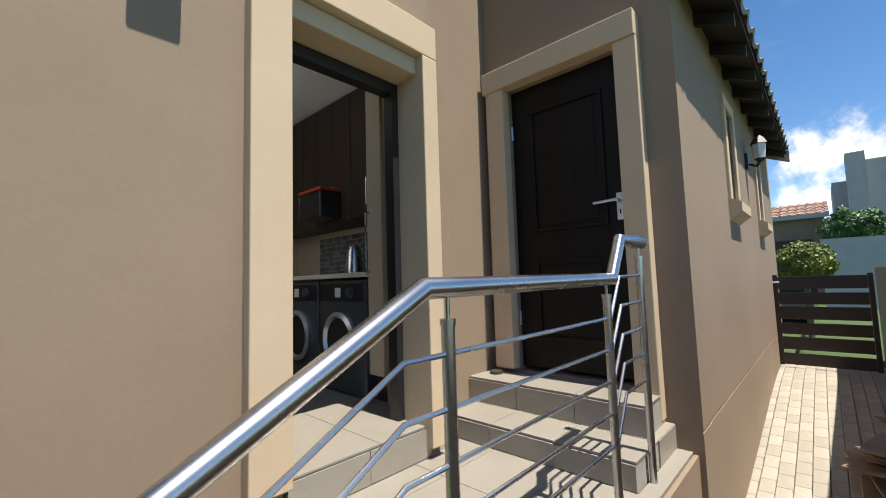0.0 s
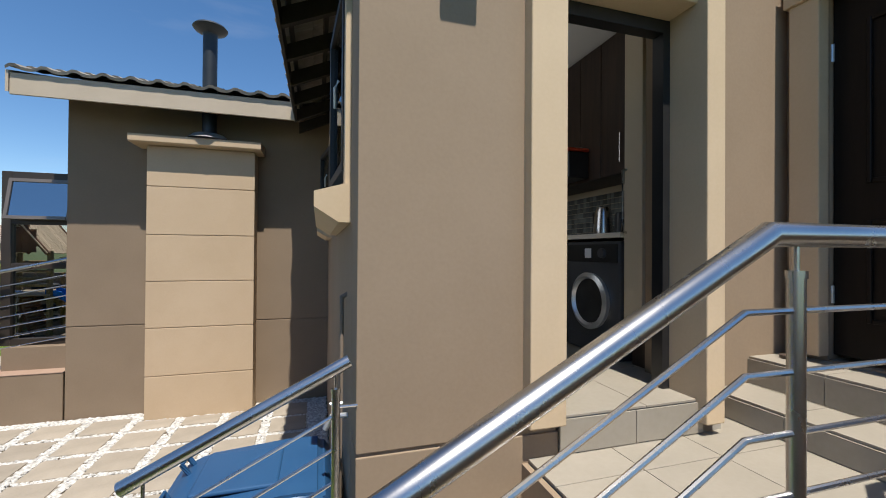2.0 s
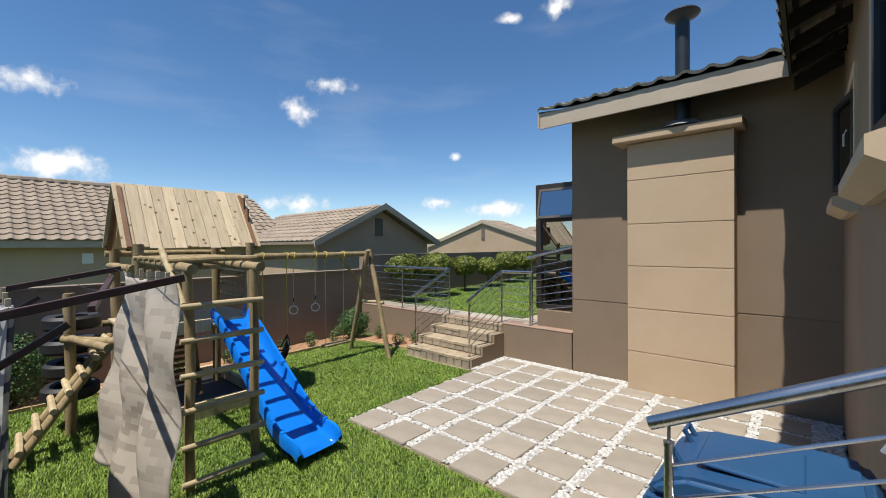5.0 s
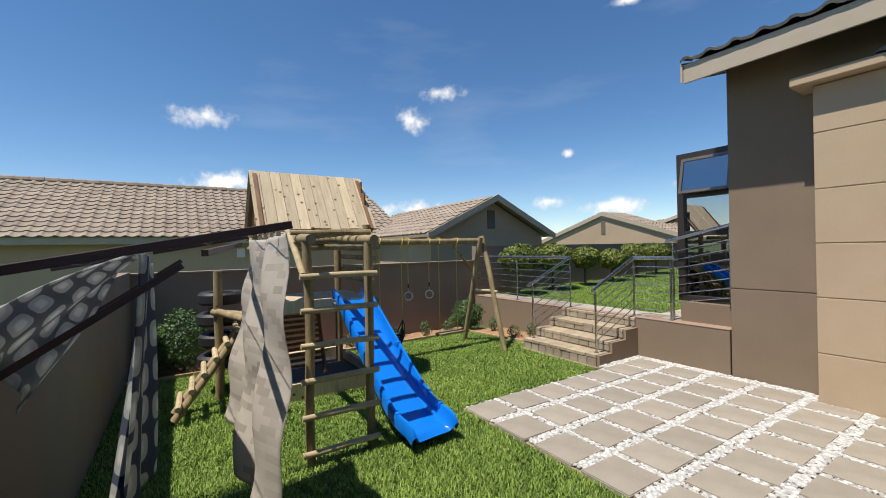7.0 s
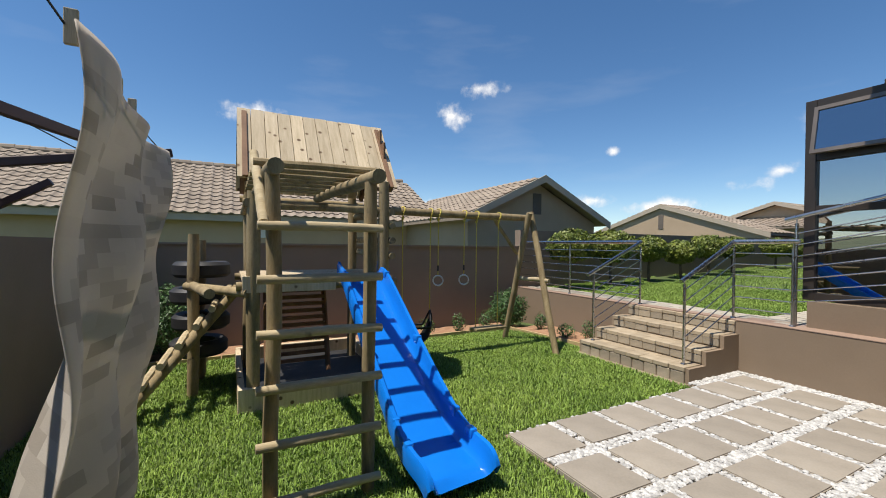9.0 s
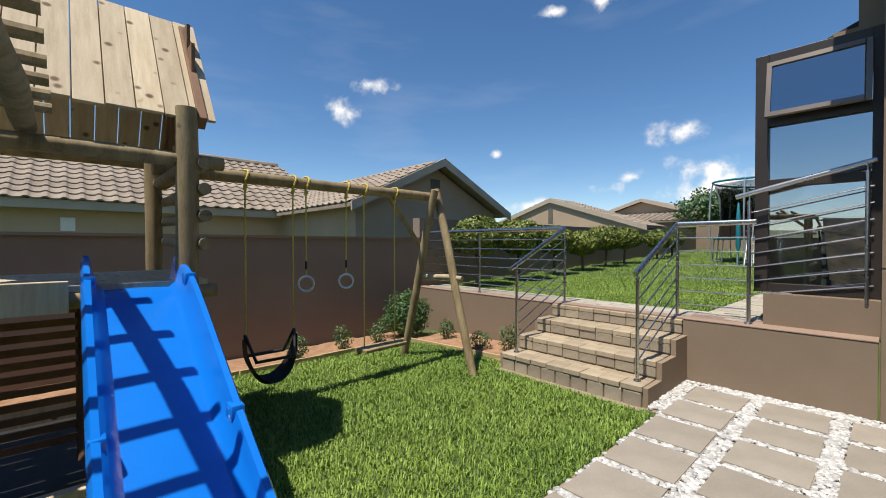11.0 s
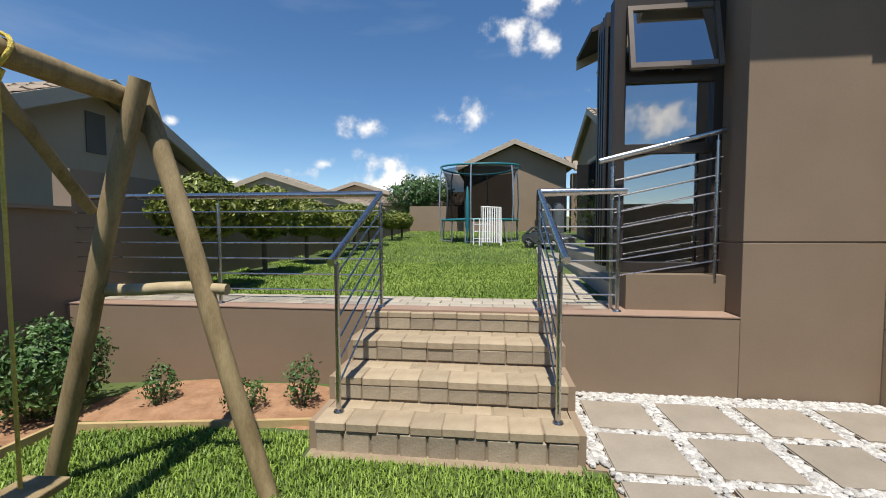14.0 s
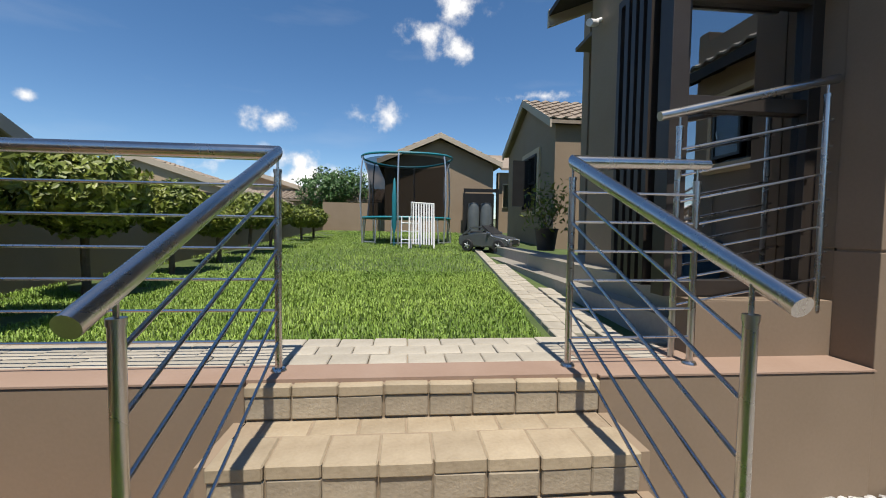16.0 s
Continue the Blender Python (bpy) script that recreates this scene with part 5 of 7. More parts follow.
for side in (0, 1):
    for k in range(12):
        y = 1.40 + 0.134 * k
        ln = 1.02 + random.uniform(-0.012, 0.012)
        bm = bm_new()
        sg = 1 if side == 0 else -1
        cx, cz = -6.10 + sg * math.cos(PL) * ln / 2, 3.015 - math.sin(PL) * ln / 2
        obox(bm, Matrix.Translation((cx, y + 0.067, cz + random.uniform(-0.003, 0.003))) @ Matrix.Rotation(sg * PL, 4, "Y"), ln, 0.128, 0.02, 0.002)
        part("roof_plank", bm, M_PLANK, tower)
for y in (1.47, 2.93):
    for sg in (1, -1):
        bm = bm_new()
        obox(bm, Matrix.Translation((-6.10 + sg * 0.31, y, 2.57)) @ Matrix.Rotation(sg * PL, 4, "Y"), 0.96, 0.05, 0.09, 0.004)
        part("roof_rafter", bm, M_SLAT, tower)
    for k in range(7):
        bm = bm_new()
        x = -6.67 + 0.135 * k
        h = 0.74 - 1.3 * abs(x + 0.065 + 5.95)
        box(bm, x, x + 0.128, y - 0.01, y + 0.012, 2.22, 2.22 + max(0.08, h), 0.002)
        if y > 2:
            part("gable_board", bm, M_SLAT, tower)
        else:
            bm.free()
# sandbox and slats
for a in ((-5.49, -5.42, 1.42, 3.0), (-7.20, -7.13, 1.42, 3.0)):
    bm = bm_new()
    box(bm, *a, -0.08, 0.20, 0.006)
    part("sandbox_board", bm, M_PLANK, tower)
for a in ((-7.13, -5.49, 1.42, 1.48), (-7.13, -5.49, 2.94, 3.0)):
    bm = bm_new()
    box(bm, *a, -0.08, 0.19, 0.006)
    part("sandbox_board", bm, M_PLANK, tower)
bm = bm_new()
box(bm, -7.13, -5.50, 1.48, 2.94, -0.06, 0.04)
part("sandbox_mat", bm, M_RUBBER, tower, "black plastic sandbox lining")
for k in range(12):
    bm = bm_new()
    z = 0.24 + 0.078 * k
    obox(bm, pose(-6.10 - 0.018 * k, 2.05, z), 0.02, 0.62, 0.045, 0.003)
    part("slat", bm, M_SLAT, tower)
for y in (1.72, 2.38):
    bm = bm_new()
    tube(bm, (-6.05, y, 0.1), (-6.45, y, 1.2), 0.03, seg=8)
    part("slat_post", bm, M_SLAT, tower)
# tyres between the side posts
for k in range(4):
    bm = bm_new()
    z = 0.42 + 0.285 * k
    lathe(bm, [(0.16, -0.07), (0.25, -0.085), (0.285, -0.05), (0.285, 0.05), (0.25, 0.085), (0.16, 0.07), (0.17, 0.0), (0.16, -0.07)], (-6.50, 1.05 + 0.02 * (k % 2), z), 24)
    part("tyre", bm, M_RUBBER, tower, "old black rubber tyre", True)
# log ramp down to the grass
for dx in (0.0, 0.28):
    bm = bm_new()
    log(bm, (-5.45 - dx, 0.50, 0.02), (-6.00 - dx, 1.42, 1.08), 0.045)
    part("ramp_rail", bm, M_LOG, tower, "", True)
for k in range(7):
    f = 0.08 + 0.14 * k
    bm = bm_new()
    log(bm, (-5.28 - 0.55 * f, 0.48 + 0.92 * f, 0.10 + 1.06 * f), (-5.90 - 0.55 * f, 0.50 + 0.92 * f, 0.10 + 1.06 * f), 0.035, 0.004, 8, 3)
    part("ramp_rung", bm, M_RUNG, tower, "", True)

# slide
slide = thing("slide", "glossy bright blue plastic slide with raised edges", "slide", (-3.4, 2.6, -0.05))
line = [(-5.60, 1.20), (-5.42, 1.19), (-5.20, 1.06), (-4.55, 0.63), (-4.02, 0.30), (-3.80, 0.185), (-3.62, 0.14), (-3.46, 0.125), (-3.37, 0.08)]
section = [(-0.275, -0.01), (-0.278, 0.10), (-0.262, 0.128), (-0.235, 0.125), (-0.222, 0.09), (-0.205, 0.03), (-0.17, 0.0), (0, 0.004), (0.17, 0.0), (0.205, 0.03), (0.222, 0.09), (0.235, 0.125), (0.262, 0.128), (0.278, 0.10), (0.275, -0.01)]
pts = []
for i in range(len(line) - 1):
    for k in range(4):
        f = k / 4
        p0, p1, p2, p3 = line[max(0, i - 1)], line[i], line[i + 1], line[min(len(line) - 1, i + 2)]
        pts.append(tuple(0.5 * (2 * p1[c] + (p2[c] - p0[c]) * f + (2 * p0[c] - 5 * p1[c] + 4 * p2[c] - p3[c]) * f * f + (3 * p1[c] - p0[c] - 3 * p2[c] + p3[c]) * f ** 3) for c in (0, 1)))
pts.append(line[-1])
bm = bm_new()
rows_ = []
for i, (x, z) in enumerate(pts):
    f = i / (len(pts) - 1)
    a, b = pts[max(0, i - 1)], pts[min(len(pts) - 1, i + 1)]
    t = Vector((b[0] - a[0], 0, b[1] - a[1])).normalized()
    up = Vector((-t.z, 0, t.x))
    lift = 1 + 0.45 * max(0, 1 - i / 3.0) - 0.35 * max(0, (f - 0.9) / 0.1)
    wide = 0.84 + 0.16 * min(1.0, f * 1.6)
    rows_.append([bm.verts.new(Vector((x - 0.10 * f * s, 2.60 + 0.045 * f + s * wide, z)) + up * (h * lift)) for s, h in section])
for p, q in zip(rows_, rows_[1:]):
    for k in range(len(section) - 1):
        bm.faces.new((p[k], p[k + 1], q[k + 1], q[k]))
bmesh.ops.recalc_face_normals(bm, faces=bm.faces[:])
bmesh.ops.solidify(bm, geom=bm.faces[:], thickness=0.012)
part("chute", bm, M_BLUE, slide, "", True)
for f in (6, 12, 18, 23):
    x, z = pts[f]
    for s in (-0.244, 0.244):
        bm = bm_new()
        yc = 2.60 + 0.045 * f / 32 + s * (0.84 + 0.16 * min(1.0, f / 20))
        box(bm, x - 0.045, x + 0.045, yc - 0.03, yc + 0.03, z + 0.06, z + 0.138, 0.015)
        part("edge_rib", bm, M_BLUE, slide, "", True)
bm = bm_new()
box(bm, -3.80, -3.72, 2.47, 2.80, -0.05, 0.165, 0.015)
part("foot", bm, M_BLUE, slide, "", True)

# ---- swing frame ----
def beam_at(y):
    return (-6.47 - 0.02 * (y - 2.85), y, 2.035)


swing_frame = thing("swing_frame", "weathered pole swing frame joined to the tower", "swing frame", (-6.3, 5.5, -0.04))
for name, a, b, r in (("beam", beam_at(2.80), beam_at(5.70), 0.054), ("leg", (-5.79, 5.68, -0.10), (-6.53, 5.76, 2.13), 0.05), ("leg", (-7.05, 5.63, -0.10), (-6.42, 5.64, 2.11), 0.05),
                      ("brace", (-6.68, 5.60, 1.45), beam_at(4.98), 0.028), ("cross_bar", (-6.80, 5.66, 1.04), (-6.05, 5.74, 1.04), 0.032)):
    bm = bm_new()
    log(bm, a, b, r, 0.02)
    part(name, bm, M_LOG if name != "cross_bar" else M_RUNG, swing_frame, "", True)


def hanger(bm, y, z_end, dx=0.0):
    x, yy, z = beam_at(y)
    tube(bm, (x, yy, z - 0.05), (x + dx, yy, z_end), 0.008, seg=6)
    ring = [(x + 0.064 * math.cos(a), yy + 0.012 * math.sin(2 * a), z + 0.064 * math.sin(a)) for a in [2 * math.pi * k / 14 for k in range(15)]]
    sweep(bm, ring, 0.009, 6)
    tube(bm, (x - 0.012, yy, z - 0.11), (x + 0.012, yy, z - 0.07), 0.018, seg=8)


for k, y in enumerate((4.03, 4.47)):
    ring_t = thing("gym_ring", "metal gymnastic ring hanging on a yellow rope", "gym ring", (*beam_at(y)[:2], 0.7), "gym rings")
    bm = bm_new()
    hanger(bm, y, 1.14)
    part("rope", bm, M_ROPE, ring_t)
    bm = bm_new()
    x, yy, _ = beam_at(y)
    tube(bm, (x, yy, 1.20), (x, yy, 1.28), 0.011, seg=8)
    part("sleeve", bm, M_RUBBER, ring_t)
    bm = bm_new()
    sweep(bm, [(x + 0.072 * math.cos(a) * 0.5, yy + 0.072 * math.cos(a) * 0.86, 1.06 + 0.072 * math.sin(a)) for a in [2 * math.pi * j / 24 for j in range(25)]], 0.011, 8)
    part("ring", bm, M_GALV, ring_t, "grey metal ring", True)
seat_t = thing("plank_swing", "weathered plank swing seat on yellow ropes", "swing", (-6.5, 4.9, 0.4))
bm = bm_new()
for y in (4.69, 5.10):
    hanger(bm, y, 0.33)
part("rope", bm, M_ROPE, seat_t)
bm = bm_new()
obox(bm, pose(-6.50, 4.92, 0.30, 0, 0, 4), 0.20, 0.58, 0.035, 0.006)
obox(bm, pose(-6.50 - 0.075, 4.66, 0.265, 0, 0, 4), 0.04, 0.06, 0.05, 0.004)
part("seat", bm, M_LOG, seat_t)
bucket = thing("bucket_swing", "black rubber toddler bucket swing on yellow ropes", "swing", (-6.48, 3.68, 0.35))
bm = bm_new()
for y in (3.47, 3.90):
    hanger(bm, y, 0.64)
part("rope", bm, M_ROPE, bucket)
bm = bm_new()
c = beam_at(3.685)
n_ = 16
rows_ = []
for i in range(n_ + 1):
    a = math.pi * i / n_
    yy, zz = c[1] - 0.23 * math.cos(a), 0.60 - 0.44 * math.sin(a)
    w = 0.045 + 0.11 * math.sin(a)
    rows_.append([bm.verts.new((c[0] + s * w, yy, zz + 0.05 * abs(s) * math.sin(a))) for s in (-1, -0.5, 0, 0.5, 1)])
for p, q in zip(rows_, rows_[1:]):
    for k in range(4):
        bm.faces.new((p[k], p[k + 1], q[k + 1], q[k]))
bmesh.ops.solidify(bm, geom=bm.faces[:], thickness=0.012)
part("sling", bm, M_RUBBER, bucket, "", True)
for sx in (-0.14, 0.14):
    bm = bm_new()
    sweep(bm, [(c[0], c[1] - 0.22, 0.64), (c[0] + sx, c[1] - 0.17, 0.42), (c[0] + sx, c[1] + 0.17, 0.42), (c[0], c[1] + 0.22, 0.64)], 0.014, 8)
    part("strap", bm, M_RUBBER, bucket, "", True)

# ---- washing line ----
lines = thing("washing_line", "maroon steel wall-mounted washing line with wires", "washing line", (-3.0, -0.1, 1.9))
for x, y1 in ((-2.138, 1.08), (-3.72, 1.08)):
    bm = bm_new()
    obox(bm, pose(x, (y1 - 0.13) / 2, 1.922, 10.1, 0, 0), 0.035, y1 + 0.15, 0.04, 0.003)
    part("arm", bm, M_CLOTHARM, lines)
    bm = bm_new()
    m = look((x, -0.12, 1.36), (x, 0.62, 1.86))
    obox(bm, Matrix.Translation((x, 0.25, 1.60)) @ m.to_3x3().to_4x4(), 0.03, 0.03, 0.87)
    part("brace", bm, M_CLOTHARM, lines)
bm = bm_new()
m = look((-2.2, 0.70, 1.90), (-3.70, 1.02, 1.97))
obox(bm, Matrix.Translation((-2.95, 0.86, 1.93)) @ m.to_3x3().to_4x4(), 0.03, 0.03, 1.53)
part("link", bm, M_CLOTHARM, lines)
for y in (0.16, 0.43, 0.76, 1.04):
    bm = bm_new()
    zw = 1.838 + 0.18 * y
    sweep(bm, [(-2.14, y, zw), (-2.95, y, zw - 0.025), (-3.72, y, zw)], 0.0025, 5)
    part("wire", bm, M_RUBBER, lines)


def linen(name, label, mat, fn, nu=44, nv=60):
    """A hanging cloth: fn(u, v) gives the point; u runs along the wire, v down."""
    me = bpy.data.meshes.new(name)
    vs = [fn(i / nu, j / nv) for j in range(nv + 1) for i in range(nu + 1)]
    fs = [(j * (nu + 1) + i, j * (nu + 1) + i + 1, (j + 1) * (nu + 1) + i + 1, (j + 1) * (nu + 1) + i) for j in range(nv) for i in range(nu)]
    me.from_pydata(vs, [], fs)
    uvl = me.uv_layers.new(name="UVMap")
    idx = np.empty(len(me.loops), dtype=np.int32)
    me.loops.foreach_get("vertex_index", idx)
    uvs = np.stack([(idx % (nu + 1)) / nu * 1.2, (idx // (nu + 1)) / nv * 1.7], 1)
    uvl.data.foreach_set("uv", uvs.ravel())
    me.materials.append(mat)
    me.polygons.foreach_set("use_smooth", [True] * len(me.polygons))
    ob = new(name, me)
    sol = ob.modifiers.new("thickness", "SOLIDIFY")
    sol.thickness = 0.004
    return tagged(ob, label, "bed linen", "washing on the line")


def cloth_a(u, v):
    x = -2.56 - 1.12 * u + 0.16 * v * (1 - u)
    fold = 0.035 * math.sin(u * 13 + 1.2 * v) * (0.35 + v) + 0.02 * math.sin(u * 6 + 3 * v)
    return (x + 0.03 * math.sin(6 * v + 4 * u) * v, 0.43 - 0.06 * v - 0.10 * v * (1 - u) + fold, 1.90 - 1.52 * v - 0.07 * u - 0.02 * math.sin(u * 3.1))


def cloth_a2(u, v):
    return (-2.52 - 0.16 * u + 0.03 * math.sin(8 * v), 0.425 - 0.56 * v * (1 - 0.2 * u) + 0.025 * math.sin(11 * u + 6 * v), 1.905 - (0.10 + 0.42 * u) * v - 0.22 * v * v)


def cloth_b(u, v):
    x = -2.26 - 1.35 * u + 0.10 * v
    fold = 0.055 * math.sin(u * 15 + 3 * v) * (0.35 + v) + 0.02 * math.sin(v * 16 + 6 * u)
    return (x, 1.07 - 0.09 * v - 0.05 * v * v + fold, 2.01 - 1.62 * v * (1 - 0.18 * u) - 0.03 * math.sin(u * 3.14))


linen("duvet_cover", "grey and navy pebble print duvet cover drying on the line", M_CLOTH_A, cloth_a)
linen("pillow_cover", "pale pebble print linen blown sideways on the line", M_CLOTH_C, cloth_a2)
linen("bed_sheet", "cream block print bed sheet drying on the line", M_CLOTH_B, cloth_b)
for k in range(7):
    bm = bm_new()
    x, y = (-2.32 - 0.2 * k, 1.05) if k < 4 else (-2.60 - 0.45 * (k - 4), 0.43)
    box(bm, x - 0.006, x + 0.006, y - 0.012, y + 0.012, 1.79 + 0.18 * y, 1.865 + 0.18 * y, 0.002)
    tagged(finish("clothes_peg", bm, M_PLANK), "small wooden clothes peg on the washing line", "clothes peg", "clothes pegs")

# ---- doors ----
bd = thing("door_black", "closed black panelled wooden door with a steel handle", "door", (3.40, 1.64, 1.72))
bm = bm_new()
box(bm, 3.385, 3.425, 1.24, 2.04, 1.73, 3.76, 0.002)
leaf = part("door_leaf", bm, M_BLACKDOOR, bd)
for z0, z1 in ((1.93, 2.48), (2.68, 3.57)):
    bm = bm_new()
    for a, b, c, d in ((1.36, 1.385, z0, z1), (1.865, 1.89, z0, z1), (1.385, 1.865, z0, z0 + 0.025), (1.385, 1.865, z1 - 0.025, z1)):
        box(bm, 3.370, 3.386, a, b, c, d, 0.006)
    part("moulding", bm, M_BLACKDOOR, leaf)
    bm = bm_new()
    box(bm, 3.378, 3.386, 1.42, 1.83, z0 + 0.05, z1 - 0.05, 0.004)
    part("raised_panel", bm, M_BLACKDOOR, leaf)
bm = bm_new()
box(bm, 3.374, 3.386, 1.262, 1.305, 2.70, 2.87, 0.004)
plate = part("lock_plate", bm, M_GALV, bd, "satin steel lock plate")
bm = bm_new()
sweep(bm, [(3.38, 1.284, 2.82), (3.325, 1.284, 2.82), (3.322, 1.30, 2.82), (3.322, 1.43, 2.815)], 0.009, 10)
part("lever", bm, M_GALV, plate, "satin steel lever", True)
bm = bm_new()
box(bm, 3.3725, 3.3745, 1.279, 1.288, 2.735, 2.765)
part("keyhole", bm, M_RUBBER, plate)
for z in (3.45, 2.07):
    bm = bm_new()
    tube(bm, (3.38, 2.042, z - 0.05), (3.38, 2.042, z + 0.05), 0.009, seg=8)
    part("hinge", bm, M_GALV, bd)
bm = bm_new()
for a in (1.60, 2.338):
    box(bm, a, a + 0.045, 2.21, 2.285, 1.572, 3.553)
box(bm, 1.645, 2.338, 2.21, 2.285, 3.485, 3.553)
structure("door_frame_laundry", bm, M_BLACKFRAME, "black steel frame of the laundry door", "door frame")
ld = thing("door_laundry", "open black laundry door folded back inside", "door", (1.57, 2.7, 1.57))
bm = bm_new()
box(bm, 1.555, 1.595, 2.31, 3.05, 1.59, 3.52, 0.002)
part("door_leaf", bm, M_BLACKDOOR, ld)
bm = bm_new()
box(bm, 1.595, 1.605, 2.98, 3.04, 2.55, 2.66, 0.003)
part("latch", bm, M_GALV, ld, "steel latch plate")

# ---- laundry fittings ----
TURN = pose(2.48 - 3.86, 6.0, 0, 0, 0, -90)   # the fittings stand along the east wall


def washer(x):
    root = thing("washing_machine", "graphite front-loading washing machine under the counter", "washing machine", (x + 0.3, 4.1, 1.57), "laundry machines")
    bm = bm_new()
    box(bm, x + 0.005, x + 0.595, 3.86, 4.42, 1.575, 2.38, 0.012)
    part("body", bm, M_WASHER, root)
    bm = bm_new()
    lathe(bm, [(0.20, 0.0), (0.205, -0.03), (0.175, -0.045), (0.16, -0.02)], (x + 0.3, 3.86, 1.95), 32, "Y")
    ring = part("door_ring", bm, M_GALV, root, "chrome door ring", True)
    bm = bm_new()
    lathe(bm, [(0.162, -0.018), (0.11, -0.012), (0.002, -0.006)], (x + 0.3, 3.86, 1.95), 32, "Y")
    part("door_glass", bm, M_RUBBER, ring, "dark round door glass", True)
    bm = bm_new()
    box(bm, x + 0.02, x + 0.58, 3.852, 3.862, 2.23, 2.36, 0.003)
    part("control_panel", bm, M_BLACKFRAME, root)
    bm = bm_new()
    lathe(bm, [(0.035, 0.0), (0.032, -0.025), (0.001, -0.027)], (x + 0.44, 3.852, 2.295), 20, "Y")
    part("dial", bm, M_WASHER, root, "", True)
    bm = bm_new()
    box(bm, x + 0.24, x + 0.31, 3.848, 3.852, 2.26, 2.33)
    part("sticker", bm, M_WHITE, root, "small white sticker")
    bm = bm_new()
    box(bm, x + 0.03, x + 0.57, 3.852, 3.86, 1.60, 1.70, 0.003)
    part("plinth", bm, M_WASHER, root)
    root.matrix_basis = TURN @ root.matrix_basis


washer(2.08)
washer(2.70)
bm = bm_new()
box(bm, 1.15, 3.32, 3.84, 4.49, 2.40, 2.435, 0.004)
bmesh.ops.transform(bm, matrix=TURN, verts=bm.verts[:])
tagged(finish("worktop", bm, M_COUNTER), "pale laundry worktop over the washing machines", "worktop")
for k in range(4):
    cab = thing("wall_cabinet", "dark wenge wall cabinet with bar handles above the worktop", "cabinet", (1.2 + 0.54 * k, 4.3, 2.9), "wall cabinets")
    x = 1.15 + 0.54 * k
    bm = bm_new()
    box(bm, x + 0.002, x + 0.538, 4.14, 4.49, 2.90, 3.98)
    part("body", bm, M_CABINET, cab)
    for d in (0, 1):
        bm = bm_new()
        box(bm, x + 0.004 + 0.268 * d, x + 0.266 + 0.268 * d, 4.118, 4.137, 2.90, 3.98, 0.002)
        dr = part("door", bm, M_CABINET, cab)
        bm = bm_new()
        hx = x + 0.235 + 0.07 * d
        tube(bm, (hx, 4.10, 2.98), (hx, 4.10, 3.20), 0.005, seg=8)
        part("handle", bm, M_STEEL, dr, "steel bar handle")
    cab.matrix_basis = TURN @ cab.matrix_basis
tall = thing("tall_cupboard", "tall cream cupboard with a long steel handle", "cupboard", (3.45, 4.1, 1.57))
bm = bm_new()
box(bm, 3.335, 3.49, 3.86, 4.49, 1.75, 3.98, 0.003)
part("body", bm, M_CREAMDOOR, tall)
bm = bm_new()
box(bm, 3.345, 3.48, 3.92, 4.48, 1.572, 1.748)
part("plinth", bm, M_CABINET, tall)
bm = bm_new()
sweep(bm, [(3.355, 3.86, 2.43), (3.355, 3.83, 2.44), (3.355, 3.83, 2.83), (3.355, 3.86, 2.84)], 0.008, 8)
part("handle", bm, M_STEEL, tall, "long steel handle", True)
tall.matrix_basis = TURN @ tall.matrix_basis
back = thing("wall_splashback", "dark mosaic tiled splashback over the worktop", "tiles", kind="structure")
MOS = brick_mesh("mosaic_tile", 0.046, 0.006, 0.046, 0.001, M_MOSAIC)
for i in range(34):
    for j in range(8):
        share("mosaic_tile", MOS, (1.65 + 0.05 * i, 4.495, 2.47 + 0.05 * j), back)
back.matrix_basis = TURN @ back.matrix_basis
jug = thing("kettle", "black and steel kettle standing on the worktop", "kettle", (2.9, 4.1, 2.435))
bm = bm_new()
lathe(bm, [(0.001, 2.437), (0.075, 2.437), (0.075, 2.48), (0.065, 2.62), (0.05, 2.66), (0.001, 2.665)], (2.80, 4.12, 0), 20)
part("body", bm, M_STEEL, jug, "", True)
bm = bm_new()
sweep(bm, [(2.735, 4.12, 2.63), (2.68, 4.12, 2.62), (2.68, 4.12, 2.48), (2.73, 4.12, 2.47)], 0.012, 8)
part("handle", bm, M_RUBBER, jug, "", True)
jug.matrix_basis = TURN @ jug.matrix_basis
for k, (x, r, h) in enumerate(((2.97, 0.05, 0.17), (3.13, 0.045, 0.2), (3.22, 0.04, 0.15))):
    bm = bm_new()
    lathe(bm, [(0.001, 2.437), (r, 2.437), (r, 2.437 + h * 0.85), (r * 0.8, 2.437 + h), (0.001, 2.437 + h)], (x, 4.15, 0), 16)
    bmesh.ops.transform(bm, matrix=TURN, verts=bm.verts[:])
    tagged(finish("jar", bm, M_BLACKFRAME, True), "dark storage jar standing on the worktop", "jar", "jars on the worktop")
oven = thing("microwave", "small black appliance with an orange red top", "appliance", (2.3, 4.2, 2.9))
bm = bm_new()
box(bm, 2.28, 2.62, 3.92, 4.115, 2.92, 3.14, 0.01)
part("body", bm, M_BLACKFRAME, oven)
bm = bm_new()
box(bm, 2.27, 2.63, 3.91, 4.115, 3.142, 3.17, 0.006)
part("lid", bm, M_RED, oven, "orange red plastic top")
oven.matrix_basis = TURN @ oven.matrix_basis
bm = bm_new()
tube(bm, (3.2, 2.15, 1.56), (3.2, 2.15, 1.69), 0.035, seg=12)
tube(bm, (3.2, 2.15, 1.69), (3.2, 2.15, 1.71), 0.045, seg=12)
tagged(finish("drain_pipe", bm, M_POT, True), "short brown drain pipe stub on the step", "pipe")

